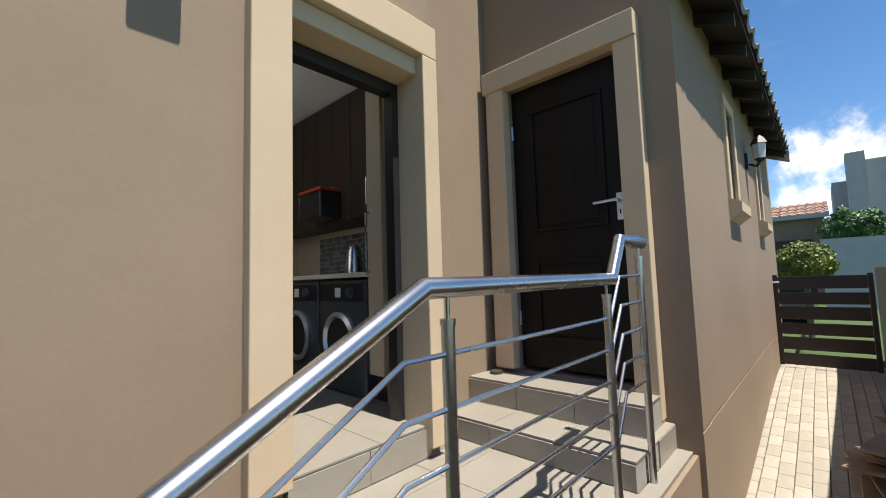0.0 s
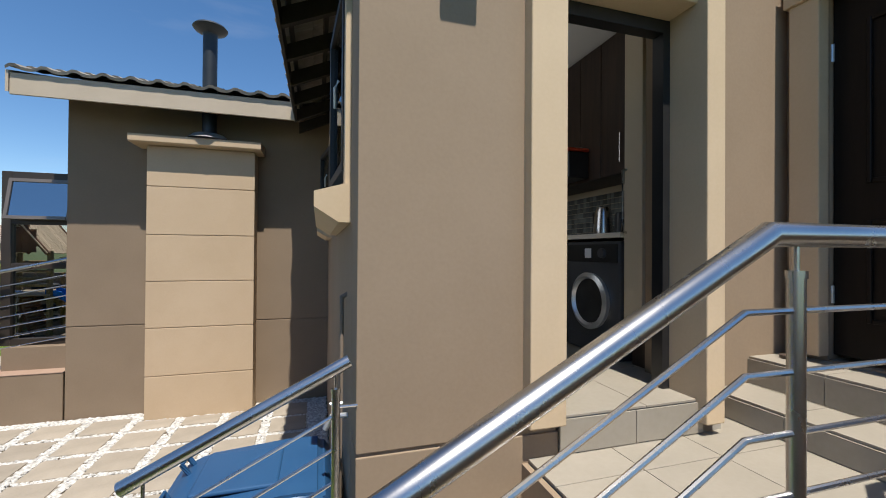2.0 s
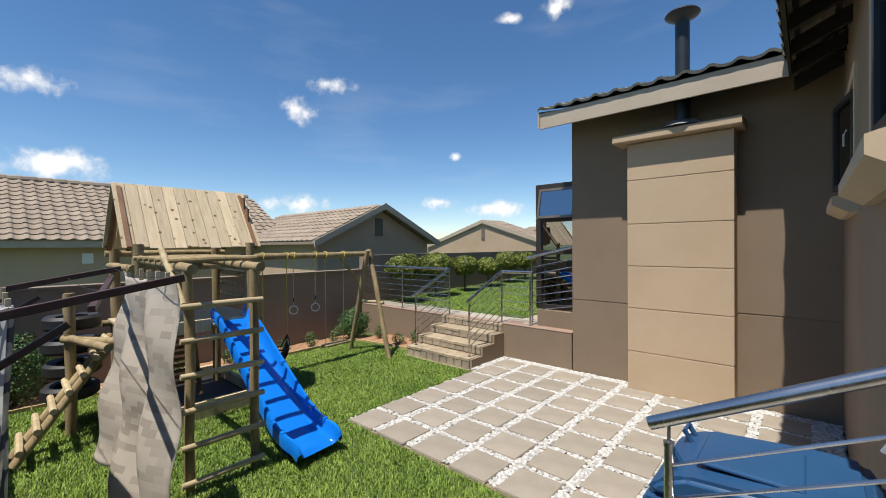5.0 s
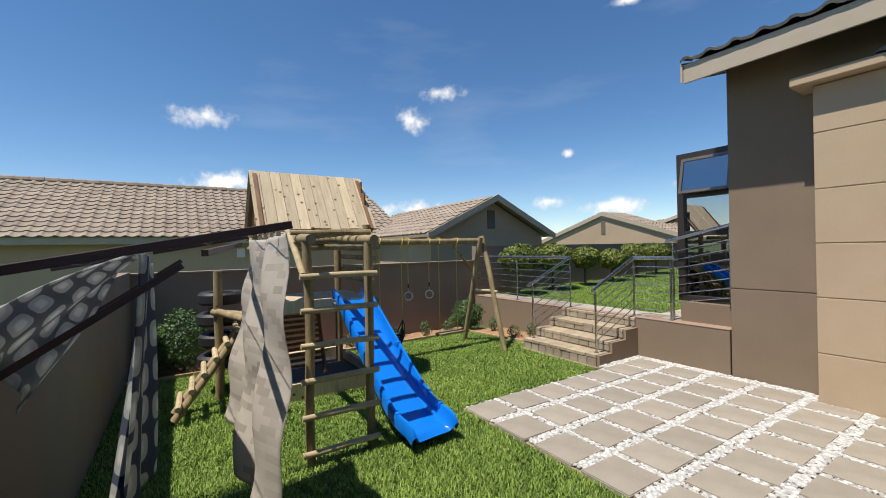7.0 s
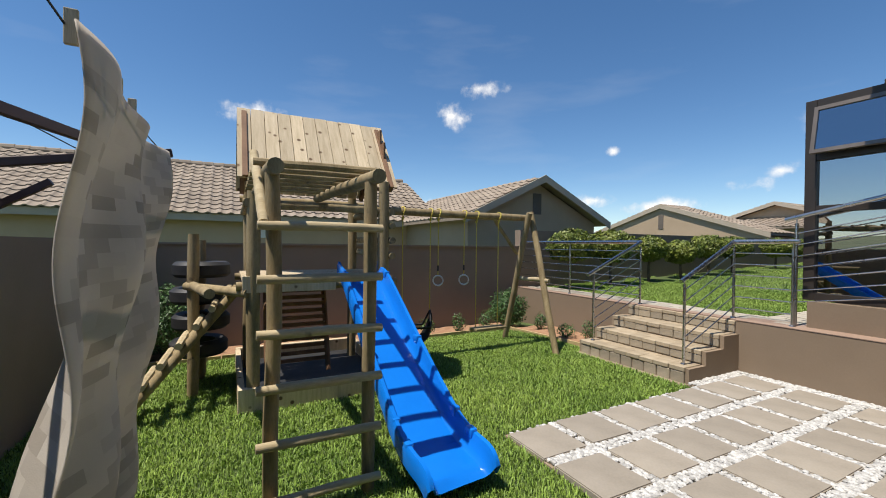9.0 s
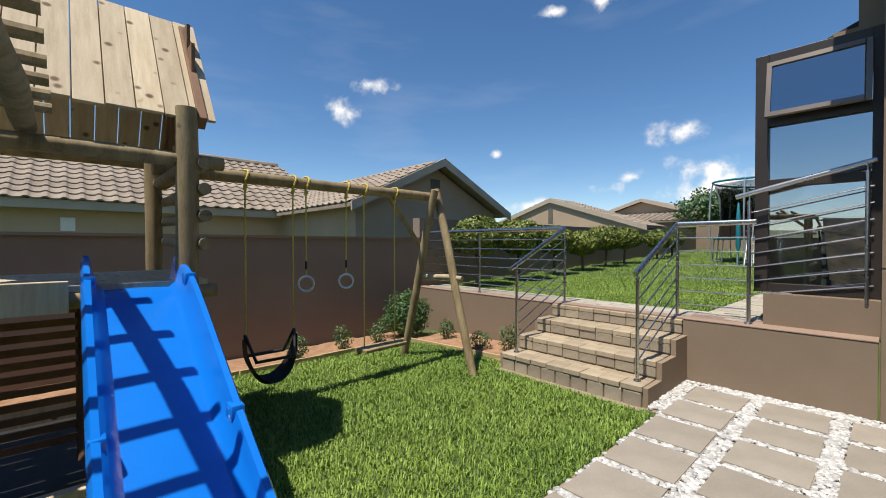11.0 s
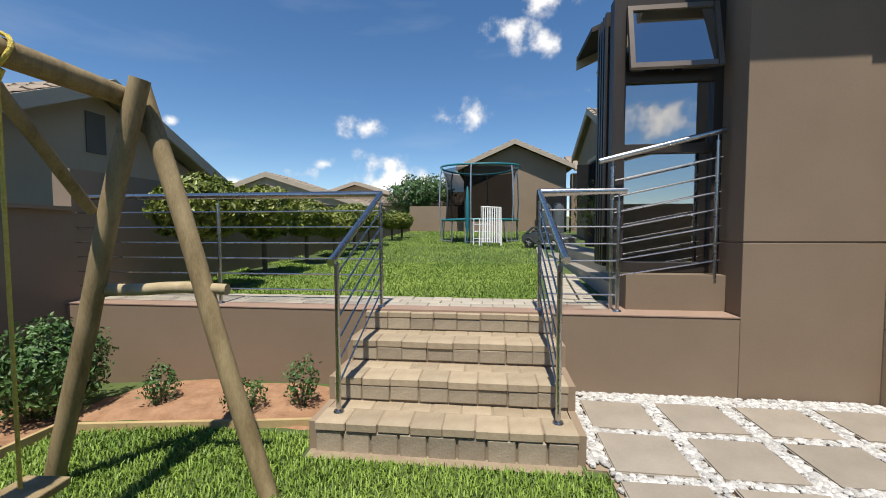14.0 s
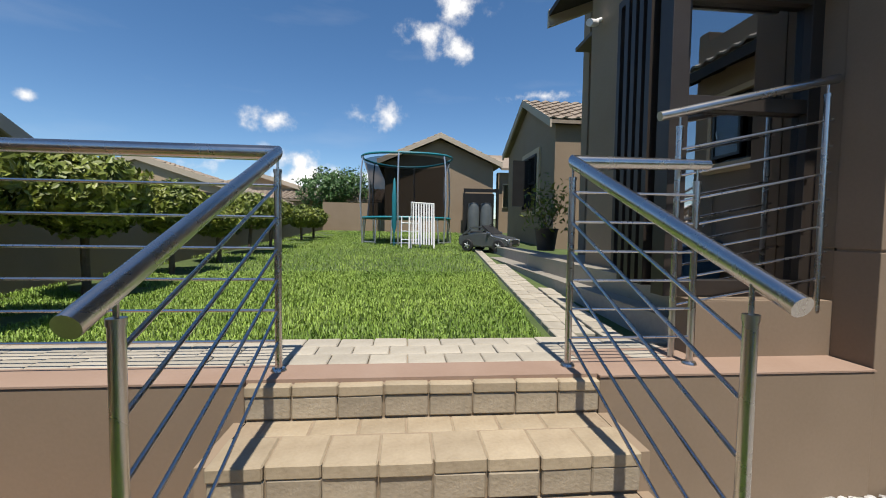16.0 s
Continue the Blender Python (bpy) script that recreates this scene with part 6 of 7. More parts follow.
# ---- blue wheelie bin ----
wb = thing("wheelie_bin", "blue plastic wheelie bin standing in the slab yard", "bin", (0.3, 2.72, -0.04))
bm = bm_new()
prism(bm, [(-0.05, 0.02), (0.55, 0.02), (0.66, 1.04), (-0.14, 1.00)], 2.42, 3.02, "y")
bmesh.ops.bevel(bm, geom=bm.edges[:], offset=0.03, segments=2, affect="EDGES")
part("body", bm, M_BIN, wb, "", True)
bm = bm_new()
prism(bm, [(-0.17, 0.99), (0.68, 1.03), (0.68, 1.07), (-0.17, 1.03)], 2.38, 3.06, "y")
bmesh.ops.bevel(bm, geom=bm.edges[:], offset=0.012, segments=2, affect="EDGES")
part("rim", bm, M_BIN, wb)
bm = bm_new()
vs = [(-0.17, 1.04), (-0.12, 1.11), (0.0, 1.165), (0.45, 1.20), (0.60, 1.19), (0.66, 1.10), (0.66, 1.075)]
prism(bm, vs, 2.40, 3.04, "y")
bmesh.ops.bevel(bm, geom=bm.edges[:], offset=0.025, segments=3, affect="EDGES")
lid = part("lid", bm, M_BIN, wb, "domed blue lid", True)
bm = bm_new()
box(bm, 0.02, 0.40, 2.52, 2.92, 1.185, 1.205, 0.012)
part("lid_panel", bm, M_BIN, lid)
for y in (2.50, 2.86):
    bm = bm_new()
    sweep(bm, [(-0.05, y, 1.13), (-0.09, y, 1.19), (-0.09, y + 0.10, 1.19), (-0.05, y + 0.10, 1.13)], 0.012, 8)
    part("lid_grip", bm, M_BIN, lid)
bm = bm_new()
sweep(bm, [(0.64, 2.45, 1.08), (0.74, 2.45, 1.10), (0.74, 2.99, 1.10), (0.64, 2.99, 1.08)], 0.016, 8)
part("handle", bm, M_BIN, wb, "", True)
for y in (2.45, 2.99):
    bm = bm_new()
    lathe(bm, [(0.02, -0.025), (0.1, -0.025), (0.1, 0.025), (0.02, 0.025)], (0.55, y, 0.06), 18, "Y")
    part("wheel", bm, M_RUBBER, wb, "", True)

# pipes and tap on the kitchen wall
for k, (y, z0, z1, r) in enumerate(((2.62, 0.0, 2.06, 0.012), (2.74, 0.0, 1.70, 0.009))):
    bm = bm_new()
    sweep(bm, [(0.69, y, z0 - 0.05), (0.69, y, z1), (0.72, y, z1 + 0.02)], r, 8)
    tagged(finish("wall_pipe", bm, M_PLASTER_D, True), "thin brown painted pipe running up the kitchen wall", "pipe", "wall pipes")
tap = thing("garden_tap", "small metal garden tap on the wall pipe", "tap", (0.68, 2.5, 1.45))
bm = bm_new()
sweep(bm, [(0.72, 2.5, 1.5), (0.64, 2.5, 1.5), (0.61, 2.5, 1.44)], 0.013, 8)
part("spout", bm, M_GALV, tap, "", True)
bm = bm_new()
tube(bm, (0.66, 2.5, 1.5), (0.66, 2.5, 1.56), 0.008)
tube(bm, (0.63, 2.5, 1.56), (0.69, 2.5, 1.56), 0.007)
part("knob", bm, M_GALV, tap)

# wall lantern on the path wall, floodlight under the eave, camera on the veranda
lan = thing("wall_lantern", "black and white coach lantern on the path wall", "wall lamp", (6.2, 0.9, 3.6))
bm = bm_new()
box(bm, 6.15, 6.25, 0.90, 0.928, 3.45, 3.62, 0.004)
sweep(bm, [(6.2, 0.9, 3.5), (6.2, 0.83, 3.47), (6.2, 0.80, 3.52)], 0.012, 8)
part("bracket", bm, M_BLACKFRAME, lan)
bm = bm_new()
lathe(bm, [(0.045, 3.53), (0.065, 3.70), (0.001, 3.705)], (6.2, 0.80, 0), 6)
part("glass", bm, M_WHITE, lan, "frosted lantern glass")
bm = bm_new()
lathe(bm, [(0.085, 3.70), (0.05, 3.76), (0.012, 3.80), (0.001, 3.82)], (6.2, 0.80, 0), 6)
part("cap", bm, M_BLACKFRAME, lan)
bm = bm_new()
lathe(bm, [(0.001, 3.50), (0.05, 3.53), (0.055, 3.545), (0.001, 3.545)], (6.2, 0.80, 0), 6)
part("base", bm, M_BLACKFRAME, lan)
fl = thing("floodlight", "small white floodlight on the wall above the stairs", "floodlight", (1.12, 1.98, 3.68))
bm = bm_new()
obox(bm, pose(1.12, 1.92, 3.67, 30, 0, 0), 0.16, 0.06, 0.12, 0.008)
part("head", bm, M_WHITE, fl)
bm = bm_new()
tube(bm, (1.12, 1.94, 3.70), (1.12, 2.05, 3.72), 0.012)
part("arm", bm, M_WHITE, fl)
cctv = thing("security_camera", "small white security camera under the veranda eave", "camera", (-3.15, 9.4, 3.3))
bm = bm_new()
tube(bm, (-3.18, 9.45, 3.42), (-3.30, 9.33, 3.36), 0.035, seg=14)
part("housing", bm, M_WHITE, cctv, "", True)
bm = bm_new()
tube(bm, (-3.12, 9.45, 3.46), (-3.2, 9.45, 3.43), 0.02)
part("mount", bm, M_WHITE, cctv)

# ---- gate, path and what lies beyond ----
gate = thing("garden_gate", "dark brown slatted metal gate across the path", "gate", (8.0, 0.45, 1.06))
for a in (-0.03, 0.88):
    bm = bm_new()
    box(bm, 7.98, 8.02, a, a + 0.05, 1.10, 2.30, 0.003)
    part("gate_stile", bm, M_GATE, gate)
for k in range(6):
    z = 1.11 + 0.2 * k
    bm = bm_new()
    box(bm, 7.985, 8.015, 0.022, 0.878, z, z + (0.165 if k % 2 else 0.15), 0.003)
    part("board", bm, M_GATE, gate)
bm = bm_new()
tube(bm, (7.97, 0.86, 2.2), (7.97, 0.94, 2.2), 0.012)
part("latch", bm, M_GALV, gate)
ppath = thing("pavement_path", "cream brick paved path running up to the gate", "pavement", kind="structure")
PB = brick_mesh("path_brick", 0.197, 0.097, 0.05, 0.005, M_PAVER)


def path_z(x):
    return ground_z(x, 0.5) + 0.015


for i in range(40):
    x = 3.05 + 0.2 * i
    for j in range(11):
        if (x < 8.6) and (len(ppath.children) < 300):
            share("paver", PB, (x + (0.1 if j % 2 else 0), -0.07 + 0.1 * j, path_z(x + 0.05)), ppath, (0, -math.atan2(path_z(x + 0.1) - path_z(x), 0.1), 0))
bm = bm_new()
vs_ = [(x / 4, ground_z(x / 4, 0.5)) for x in range(4, 36)]
for (x0, z0), (x1, z1) in zip(vs_, vs_[1:]):
    box(bm, x0, x1, -0.13, 0.955, min(z0, z1) - 0.1, min(z0, z1) + 0.018)
structure("pavement_bed", bm, M_MORTAR, "cement bed under the path pavers", "pavement")
for k in range(16):
    bm = bm_new()
    r_ = random.Random(k)
    obox(bm, pose(4.6 + 0.55 * r_.random(), 0.02 + 0.22 * r_.random(), 0.88 + 0.022 * k, r_.uniform(-8, 8), r_.uniform(-10, 10), r_.uniform(-25, 25)), 0.40, 0.24, 0.025, 0.006)
    tagged(finish("loose_tile", bm, M_OLDTILE), "loose weathered roof tile stacked beside the path", "roof tile", "stacked roof tiles")

# ---- plants ----
def leaves(count, pick, size, seed, squash=0.45):
    """A crown of small folded leaves; pick(g) gives a point and the way it faces."""
    g = np.random.default_rng(seed)
    vs, fs = [], []
    for k in range(count):
        c, n = pick(g)
        n = np.array(n) + g.normal(0, 0.55, 3)
        n /= np.linalg.norm(n) + 1e-6
        a = np.cross(n, g.normal(0, 1, 3))
        a /= np.linalg.norm(a) + 1e-6
        b = np.cross(n, a)
        s = size * g.uniform(0.6, 1.35)
        c = np.array(c)
        vs += [c - a * s, c + b * s * squash + n * s * 0.12, c + a * s, c - b * s * squash + n * s * 0.12]
        fs += [(4 * k, 4 * k + 1, 4 * k + 2), (4 * k, 4 * k + 2, 4 * k + 3)]
    return [tuple(v) for v in vs], fs


def crown_pick(cx, cy, cz, rx, ry, rz, lump=0.25, seed=0):
    def pick(g):
        d = g.normal(0, 1, 3)
        d /= np.linalg.norm(d)
        wob = 1 + lump * noise.noise((d[0] * 2.2 + seed, d[1] * 2.2, d[2] * 2.2)) + 0.6 * lump * noise.noise((d[0] * 5 + seed, d[1] * 5, d[2] * 5))
        f = wob * g.uniform(0.55, 1.02) ** 0.5
        return (cx + d[0] * rx * f, cy + d[1] * ry * f, cz + d[2] * rz * f), d
    return pick


def hedge_tree(x, y, cz, rx, rz, count, seed, mat, label):
    z0 = ground_z(x, y)
    root = thing("hedge_tree", label, "tree", (x, y, z0), "clipped standard trees")
    bm = bm_new()
    log(bm, (x, y, z0 - 0.05), (x + 0.03, y, cz), 0.035, 0.03, 8, 6)
    for k in range(4):
        a = k * 1.6 + seed
        tube(bm, (x + 0.02, y, cz - rz * 0.5), (x + rx * 0.5 * math.cos(a), y + rx * 0.5 * math.sin(a), cz + rz * 0.2), 0.015, 0.006, 6)
    part("trunk", bm, M_BARK, root, "", True)
    vs, fs = leaves(count, crown_pick(x, y, cz, rx, rx, rz, 0.20, seed), 0.040, seed)
    ob = soup("crown", vs, fs, mat)
    ob.parent, ob.matrix_parent_inverse = root, Matrix.Translation(-root.location)
    return root


for k, (x, y, cz, rx, rz) in enumerate(((-8.0, 8.1, 1.60, 0.50, 0.36), (-8.0, 9.4, 1.60, 0.52, 0.37), (-8.0, 10.8, 1.55, 0.40, 0.32), (-8.0, 12.1, 1.47, 0.46, 0.31), (-8.0, 13.4, 1.62, 0.50, 0.33), (-8.0, 14.6, 1.62, 0.50, 0.31), (-7.95, 17.0, 1.62, 0.42, 0.30), (-7.9, 18.2, 1.62, 0.45, 0.31))):
    hedge_tree(x, y, cz, rx, rz, 8000 if k < 3 else 4200, 20 + k, M_LEAF_Y, "clipped round standard tree with yellow green leaves")


def shrub(x, y, r, h, count, seed, mat, label, size=0.019):
    z0 = ground_z(x, y) + 0.01
    root = thing("shrub", label, "shrub", (x, y, z0), "bed shrubs")
    bm = bm_new()
    for k in range(6):
        a = k * 1.05 + seed
        tube(bm, (x, y, z0 - 0.03), (x + r * 0.7 * math.cos(a), y + r * 0.7 * math.sin(a), z0 + h * (0.75 + 0.25 * math.sin(3 * a))), 0.007, 0.003, 6)
    part("stems", bm, M_BARK, root)
    vs, fs = leaves(count, crown_pick(x, y, z0 + h * 0.58, r, r, h * 0.52, 0.45, seed), size, seed)
    ob = soup("foliage", vs, fs, mat)
    ob.parent, ob.matrix_parent_inverse = root, Matrix.Translation(-root.location)


for k, (x, y, r, h) in enumerate(((-8.05, 6.45, 0.36, 0.66), (-7.25, 6.62, 0.12, 0.30), (-6.5, 6.55, 0.15, 0.24), (-6.12, 6.70, 0.13, 0.36), (-7.85, 5.75, 0.13, 0.34), (-7.9, 5.2, 0.13, 0.34), (-7.8, 4.5, 0.13, 0.32), (-8.0, 3.5, 0.13, 0.30), (-8.0, 2.6, 0.13, 0.28), (-8.3, 0.6, 0.42, 0.92), (-8.3, 0.15, 0.26, 0.4))):
    shrub(x, y, r, h, 5200 if r > 0.3 else 420, 40 + k, M_LEAF_D, "leafy green shrub growing in the red soil bed" if r > 0.3 else "small young shrub planted in the red soil bed", 0.024 if r > 0.3 else 0.019)
# hedge behind the gate, far tree by the trampoline
vs, fs = leaves(5200, crown_pick(11.6, 0.68, 2.50, 0.48, 0.48, 0.42, 0.12, 3), 0.040, 77)
hd = thing("round_hedge", "clipped yellow green hedge behind the gate", "hedge", (11.6, 0.68, 1.0))
ob = soup("foliage", vs, fs, M_LEAF_Y)
ob.parent, ob.matrix_parent_inverse = hd, Matrix.Translation(-hd.location)
bm = bm_new()
log(bm, (11.6, 0.68, 0.9), (11.6, 0.68, 2.4), 0.05)
part("trunk", bm, M_BARK, hd)
for k, (x, y, z, r) in enumerate(((-9.2, 27.0, 3.2, 1.3), (-8.2, 27.5, 3.4, 1.2), (23.0, -0.5, 3.9, 0.85))):
    ft = thing("far_tree", "leafy green tree behind the boundary wall", "tree", (x, y, 0), "far trees")
    vs, fs = leaves(3000, crown_pick(x, y, z, r, r, r * 0.8, 0.6, k), 0.09, 90 + k)
    ob = soup("crown", vs, fs, M_LEAF_D)
    ob.parent, ob.matrix_parent_inverse = ft, Matrix.Translation(-ft.location)
    bm = bm_new()
    log(bm, (x, y, -0.1), (x, y, z), 0.12)
    part("trunk", bm, M_BARK, ft)

# ---- trampoline ----
tx, ty, tz, tr = -5.04, 16.9, 0.94, 1.24
tramp = thing("trampoline", "round trampoline with a black net and teal padding", "trampoline", (tx, ty, tz))
bm = bm_new()
lathe(bm, [(tr - 0.16, 0.68), (tr - 0.02, 0.70), (tr, 0.67), (tr - 0.02, 0.64), (tr - 0.16, 0.66), (tr - 0.16, 0.68)], (tx, ty, tz), 32)
part("padding", bm, M_TEAL, tramp, "teal edge padding", True)
bm = bm_new()
lathe(bm, [(0.001, 0.66), (tr - 0.15, 0.665)], (tx, ty, tz), 32)
part("mat", bm, M_RUBBER, tramp)
M_MESH = glass_material("sheer_black_net", (0.33, 0.33, 0.34), 0.8, 1.03)
bm = bm_new()
lathe(bm, [(tr - 0.13, 0.68), (tr - 0.19, 1.3), (tr - 0.16, 1.85), (tr - 0.05, 2.22)], (tx, ty, tz), 32)
part("net", bm, M_MESH, tramp, "sheer black safety net", True)
bm = bm_new()
sweep(bm, [(tx + tr * math.cos(a), ty + tr * math.sin(a), tz + 2.30 + 0.03 * math.cos(2 * a)) for a in [2 * math.pi * k / 32 for k in range(33)]], 0.03, 8)
part("top_ring", bm, M_TEAL, tramp, "teal top ring", True)
for k in range(6):
    a = k * math.pi / 3 + 0.35
    bm = bm_new()
    cx_, cy_ = math.cos(a), math.sin(a)
    sweep(bm, [(tx + (tr + 0.02) * cx_, ty + (tr + 0.02) * cy_, tz - 0.02), (tx + (tr + 0.08) * cx_, ty + (tr + 0.08) * cy_, tz + 1.2), (tx + (tr + 0.05) * cx_, ty + (tr + 0.05) * cy_, tz + 2.0), (tx + tr * cx_, ty + tr * cy_, tz + 2.30)], 0.022, 8)
    part("pole", bm, M_GALV, tramp, "", True)
    bm = bm_new()
    b = a + 0.5
    sweep(bm, [(tx + (tr - 0.05) * math.cos(a - 0.15), ty + (tr - 0.05) * math.sin(a - 0.15), tz + 0.66), (tx + tr * math.cos(a - 0.15), ty + tr * math.sin(a - 0.15), tz + 0.02), (tx + tr * math.cos(b), ty + tr * math.sin(b), tz + 0.02), (tx + (tr - 0.05) * math.cos(b), ty + (tr - 0.05) * math.sin(b), tz + 0.66)], 0.02, 8)
    part("leg", bm, M_GALV, tramp, "", True)
lad = thing("trampoline_ladder", "small grey step ladder leaning on the trampoline", "ladder", (-4.95, 15.3, 0.9))
for s in (0, 0.45):
    bm = bm_new()
    tube(bm, (-5.17 + s, 15.15, 0.87), (-5.17 + s, 15.55, 1.62), 0.016)
    part("rail", bm, M_GALV, lad)
for k in range(3):
    bm = bm_new()
    tube(bm, (-5.17, 15.25 + 0.1 * k, 1.06 + 0.2 * k), (-4.72, 15.25 + 0.1 * k, 1.06 + 0.2 * k), 0.014)
    part("rung", bm, M_GALV, lad)
umb = thing("folded_umbrella", "folded teal garden umbrella leaning upright", "umbrella", (-5.35, 15.4, 0.88))
bm = bm_new()
lathe(bm, [(0.012, 0.98), (0.012, 1.3), (0.06, 1.5), (0.055, 2.2), (0.02, 2.62), (0.001, 2.65)], (-5.35, 15.42, -0.10), 10)
part("canopy", bm, M_TEAL, umb, "", True)

# white folding lounger leaning against the trampoline
ch = thing("folded_lounger", "white folding sun lounger standing upright", "sun lounger", (-4.68, 14.9, 0.86))
m = Matrix.Translation((-4.68, 14.8, 0.86)) @ Matrix.Rotation(radians(-10), 4, "X") @ Matrix.Rotation(radians(12), 4, "Z")
bm = bm_new()
for pts_ in ([(-0.27, 0, 0), (-0.27, 0, 1.08), (0.27, 0, 1.08), (0.27, 0, 0)], [(-0.3, 0.06, 0), (-0.3, 0.06, 0.75)], [(0.3, 0.06, 0), (0.3, 0.06, 0.75)]):
    sweep(bm, pts_, 0.018, 8)
bmesh.ops.transform(bm, matrix=m, verts=bm.verts[:])
part("frame", bm, M_WHITE, ch, "", True)
for k in range(8):
    bm = bm_new()
    x = -0.22 + 0.063 * k
    box(bm, x - 0.017, x + 0.017, -0.012, 0.0, 0.1, 1.06, 0.003)
    bmesh.ops.transform(bm, matrix=m, verts=bm.verts[:])
    part("slat", bm, M_WHITE, ch)

# ---- ride-on toy car ----
car = thing("toy_car", "silver grey ride-on toy car parked on the lawn", "toy car", (-3.2, 14.2, 0.85))
m = Matrix.Translation((-3.25, 14.2, 0.85)) @ Matrix.Rotation(radians(-38), 4, "Z") @ Matrix.Scale(1.0, 4)
def car_part(name, bm, mat, parent, label="", smooth=False):
    bmesh.ops.transform(bm, matrix=m, verts=bm.verts[:])
    return part(name, bm, mat, parent, label, smooth)
bm = bm_new()
prof = [(-0.60, 0.14), (-0.62, 0.28), (-0.56, 0.37), (-0.40, 0.385), (-0.28, 0.40), (-0.20, 0.43), (0.12, 0.42), (0.24, 0.36), (0.52, 0.31), (0.60, 0.26), (0.62, 0.14), (0.50, 0.10), (-0.50, 0.10)]
prism(bm, prof, -0.30, 0.30, "y")
bmesh.ops.bevel(bm, geom=bm.edges[:], offset=0.03, segments=3, affect="EDGES")
body = car_part("body", bm, M_CAR, car, "", True)
for s in (-0.285, 0.285):
    bm = bm_new()
    prism(bm, [(-0.50, 0.37), (-0.30, 0.53), (-0.02, 0.56), (-0.06, 0.52), (-0.28, 0.49), (-0.42, 0.37)], s - 0.02, s + 0.02, "y")
    car_part("roof_pillar", bm, M_CAR, car)
    bm = bm_new()
    sweep(bm, [(0.16, s, 0.39), (0.12, s * 1.25, 0.42)], 0.025, 8)
    car_part("mirror", bm, M_CAR, car)
bm = bm_new()
prism(bm, [(0.05, 0.40), (-0.05, 0.56), (-0.03, 0.57), (0.20, 0.39)], -0.26, 0.26, "y")
car_part("windscreen", bm, M_RUBBER, car)
bm = bm_new()
box(bm, -0.36, -0.05, -0.22, 0.22, 0.38, 0.445, 0.02)
car_part("seat", bm, M_RUBBER, car)
bm = bm_new()
box(bm, 0.605, 0.632, -0.14, 0.14, 0.17, 0.27, 0.01)
car_part("grille", bm, M_RUBBER, car)
bm = bm_new()
sweep(bm, [(-0.02 + 0.02 * math.sin(a), 0.1 + 0.08 * math.cos(a), 0.52 + 0.08 * math.sin(a)) for a in [2 * math.pi * k / 14 for k in range(15)]], 0.012, 6)
car_part("steering_wheel", bm, M_RUBBER, car)
for s in (-0.2, 0.2):
    bm = bm_new()
    box(bm, 0.56, 0.61, s - 0.07, s + 0.07, 0.235, 0.285, 0.012)
    car_part("headlight", bm, M_GALV, car, "clear headlight")
for wx in (-0.37, 0.37):
    for s in (-0.29, 0.29):
        bm = bm_new()
        lathe(bm, [(0.07, -0.05), (0.125, -0.05), (0.135, -0.03), (0.135, 0.03), (0.125, 0.05), (0.07, 0.05)], (wx, s, 0.135), 24, "Y")
        wheel = car_part("wheel", bm, M_RUBBER, car, "", True)
        bm = bm_new()
        d = 0.045 if s > 0 else -0.045
        for k in range(5):
            a = 2 * math.pi * k / 5
            tube(bm, (wx, s + d, 0.135), (wx + 0.075 * math.cos(a), s + d, 0.135 + 0.075 * math.sin(a)), 0.012, seg=6)
        car_part("rim", bm, M_GALV, wheel)

# grey tanks in a cage, pot plant
for x in (-2.25, -1.72):
    bm = bm_new()
    lathe(bm, [(0.001, 0.95), (0.24, 0.95), (0.25, 1.1), (0.25, 2.25), (0.2, 2.42), (0.001, 2.46)], (x, 22.4, 0), 20)
    tagged(finish("gas_tank", bm, M_GREYTANK, True), "tall grey rounded tank beside the far house", "tank", "grey tanks")
cage = thing("tank_cage", "black steel cage frame round the grey tanks", "cage", (-2.0, 22.2, 0.95))
for a in ((-2.72, -2.66), (-1.32, -1.26)):
    bm = bm_new()
    box(bm, a[0], a[1], 22.02, 22.08, 0.9, 3.0)
    part("post", bm, M_BLACKFRAME, cage)
bm = bm_new()
box(bm, -2.66, -1.32, 22.02, 22.08, 2.86, 3.0)
part("top_rail", bm, M_BLACKFRAME, cage)
bm = bm_new()
box(bm, -2.66, -1.32, 22.7, 22.75, 0.9, 2.86)
part("back", bm, M_BLACKFRAME, cage)
pot = thing("pot_plant", "leafy green plant in a tapered brown pot", "pot plant", (-2.45, 12.6, 0.97))
bm = bm_new()
lathe(bm, [(0.001, 0.975), (0.15, 0.975), (0.20, 1.33), (0.215, 1.36), (0.19, 1.36), (0.185, 1.30), (0.001, 1.30)], (-2.60, 12.4, 0), 24)
part("pot", bm, M_POT, pot, "", True)
bm = bm_new()
for k in range(9):
    a = 0.7 * k
    tube(bm, (-2.60, 12.4, 1.3), (-2.60 + 0.25 * math.cos(a), 12.4 + 0.25 * math.sin(a), 1.75 + 0.25 * math.sin(2.3 * a)), 0.008, 0.004, 6)
part("stems", bm, M_BARK, pot)
vs, fs = leaves(420, crown_pick(-2.60, 12.4, 1.72, 0.36, 0.36, 0.40, 0.9, 6), 0.05, 61, 0.35)
ob = soup("foliage", vs, fs, M_LEAF_Y)
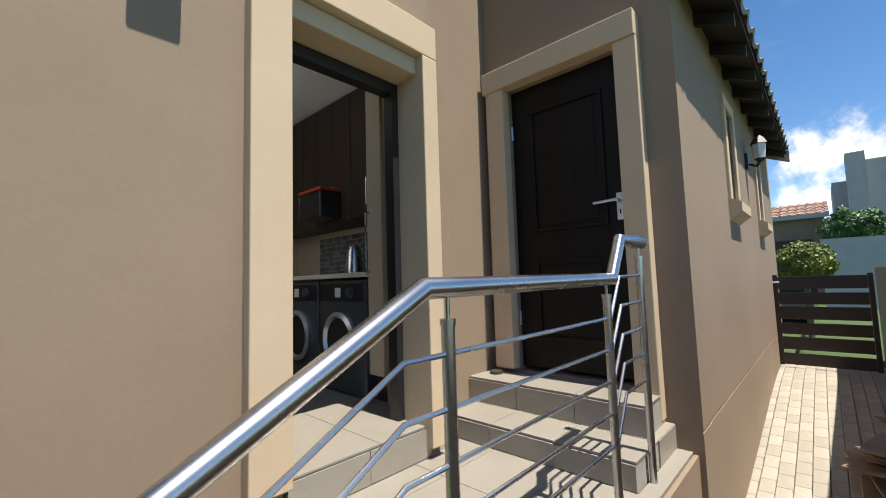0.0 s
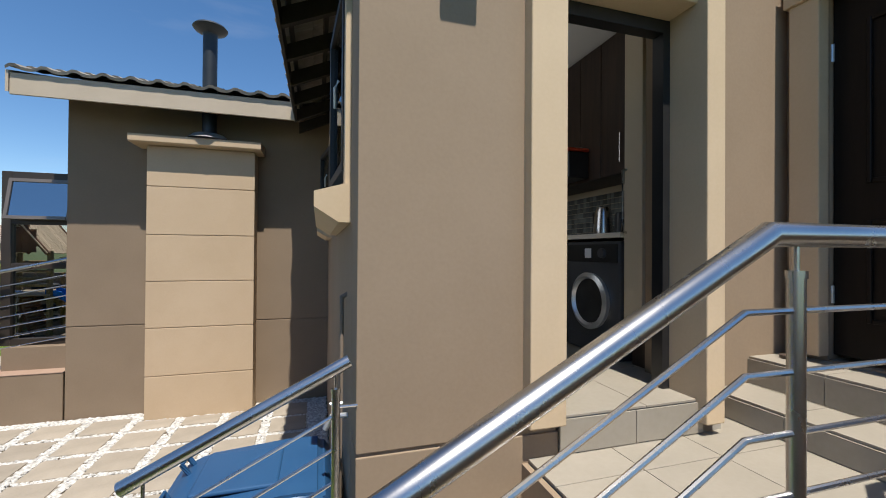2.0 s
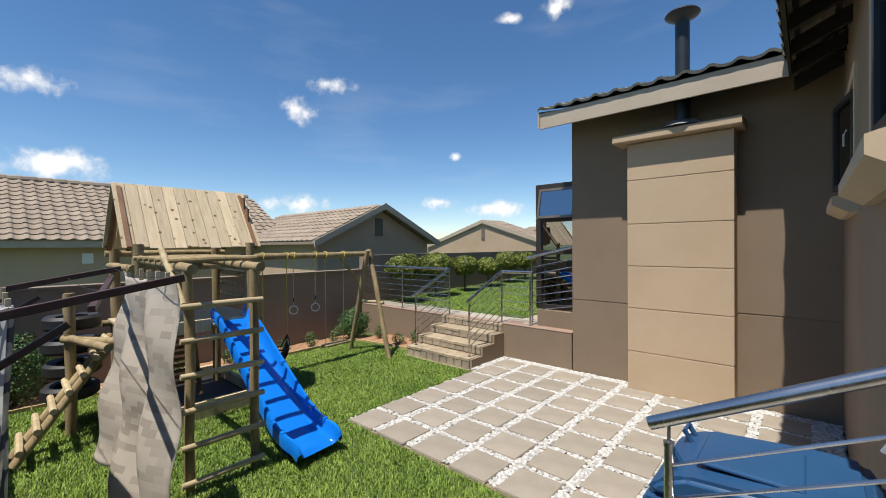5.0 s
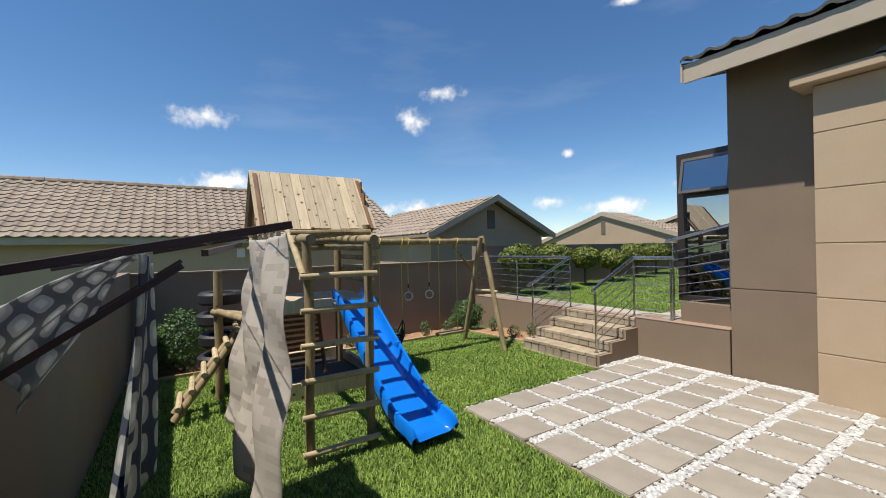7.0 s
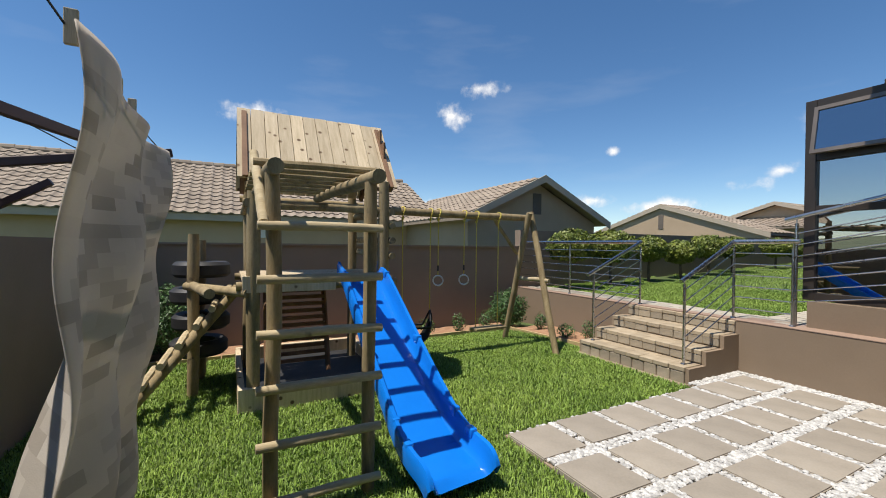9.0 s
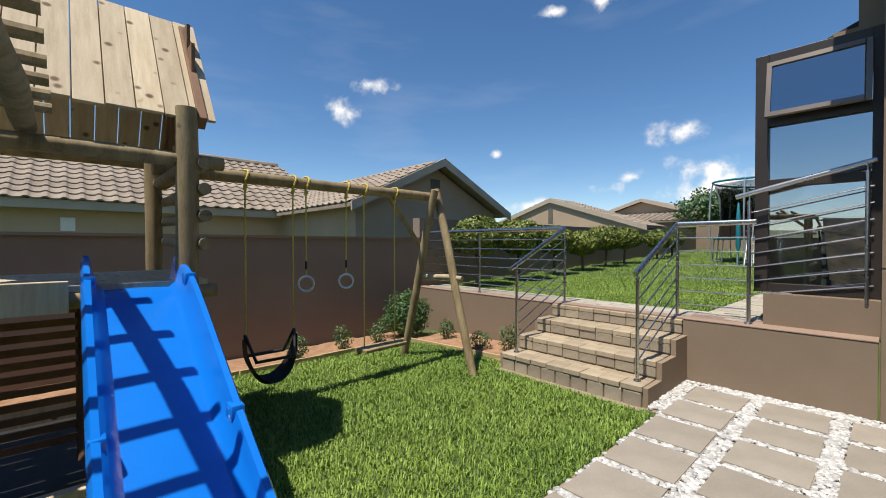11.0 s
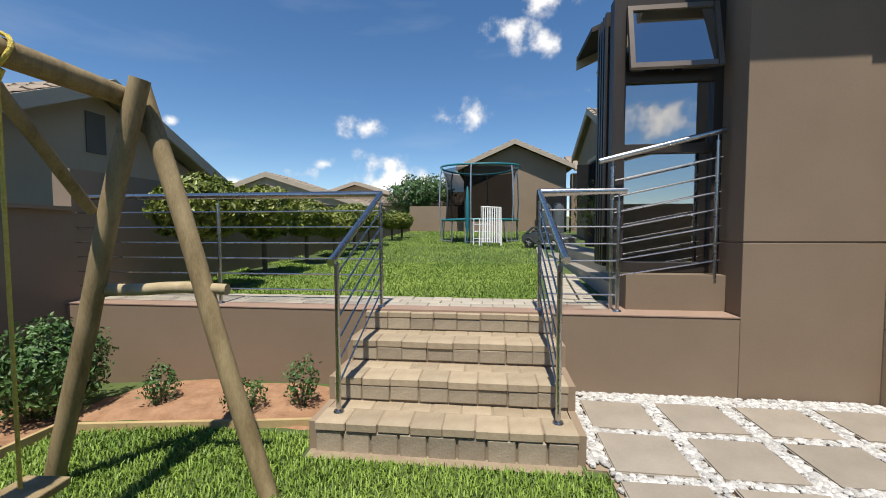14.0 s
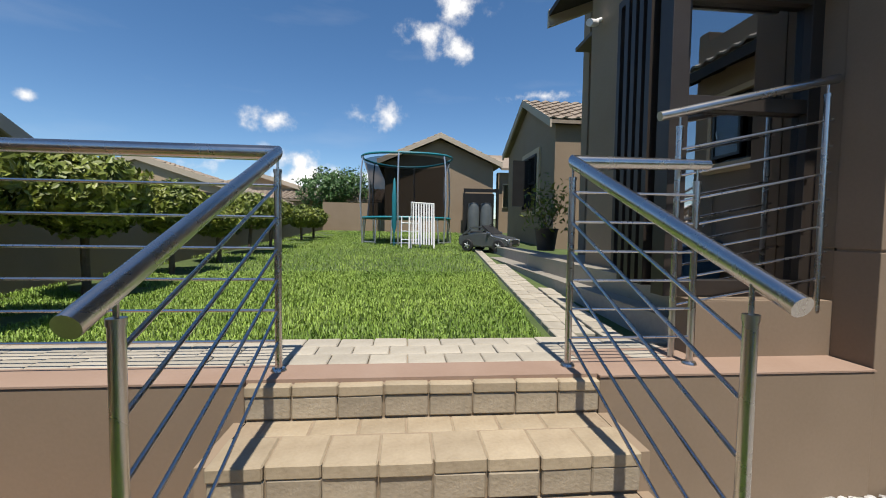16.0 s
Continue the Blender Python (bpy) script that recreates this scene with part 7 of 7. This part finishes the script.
ob.parent, ob.matrix_parent_inverse = pot, Matrix.Translation(-pot.location)

# ---- street side beyond the gate ----
garage = thing("street_house", "brown garage under a terracotta tiled roof across the street", "house", (25, 1.5, 0.5))
bm = bm_new()
box(bm, 24.3, 30, 0.25, 6.0, 0.3, 4.7)
part("wall", bm, M_PLASTER_D, garage)
vs, fs = tile_field((24.0, 0.1, 4.72), (0, 1, 0), (3.0, 0, 1.0), 20, 7)
rt = soup("roof_tiles", vs, fs, M_REDTILE)
rt.parent, rt.matrix_parent_inverse = garage, Matrix.Translation(-garage.location)
tagged(rt, kind="stuff")
bm = bm_new()
box(bm, 23.95, 24.0, 0.1, 6.1, 4.55, 4.74)
part("fascia", bm, M_WALLGREY, garage)
bm = bm_new()
for k in range(6):
    box(bm, 24.24, 24.29, 0.7, 4.2, 1.0 + 0.45 * k, 1.43 + 0.45 * k, 0.01)
part("garage_door", bm, M_GATE, garage, "dark brown panelled garage door")
grey = thing("modern_house", "pale grey modern house with stacked blocks", "house", (23, -3, 0.5))
for b in ((30.0, 37.0, -9.0, -1.07, 0.5, 7.8), (29.4, 30.4, -1.45, -0.75, 0.5, 8.15), (31.0, 35.0, -1.05, -0.2, 0.5, 7.0)):
    bm = bm_new()
    box(bm, *b)
    part("wall", bm, M_WALLGREY, grey)
bm = bm_new()
box(bm, 20.0, 20.2, -9.0, 0.45, 0.5, 3.4)
tagged(finish("wall_street", bm, M_WALLGREY), "pale grey plastered street wall", "wall", "", "structure")

# distant hills
vs, fs = [], []
nseg = 160
for i in range(nseg + 1):
    a = 2 * math.pi * i / nseg
    for r_, z_ in ((500, -3), (900, 10 + 22 * (0.5 + noise.noise((math.cos(a) * 3, math.sin(a) * 3, 0)))), (1500, -10)):
        vs.append((r_ * math.cos(a), r_ * math.sin(a), z_))
for i in range(nseg):
    for k in range(2):
        q = 3 * i + k
        fs.append((q, q + 3, q + 4, q + 1))
tagged(soup("backdrop_hills", vs, fs, M_HILL, True), "low green hills on the horizon", "hills", "", "structure")
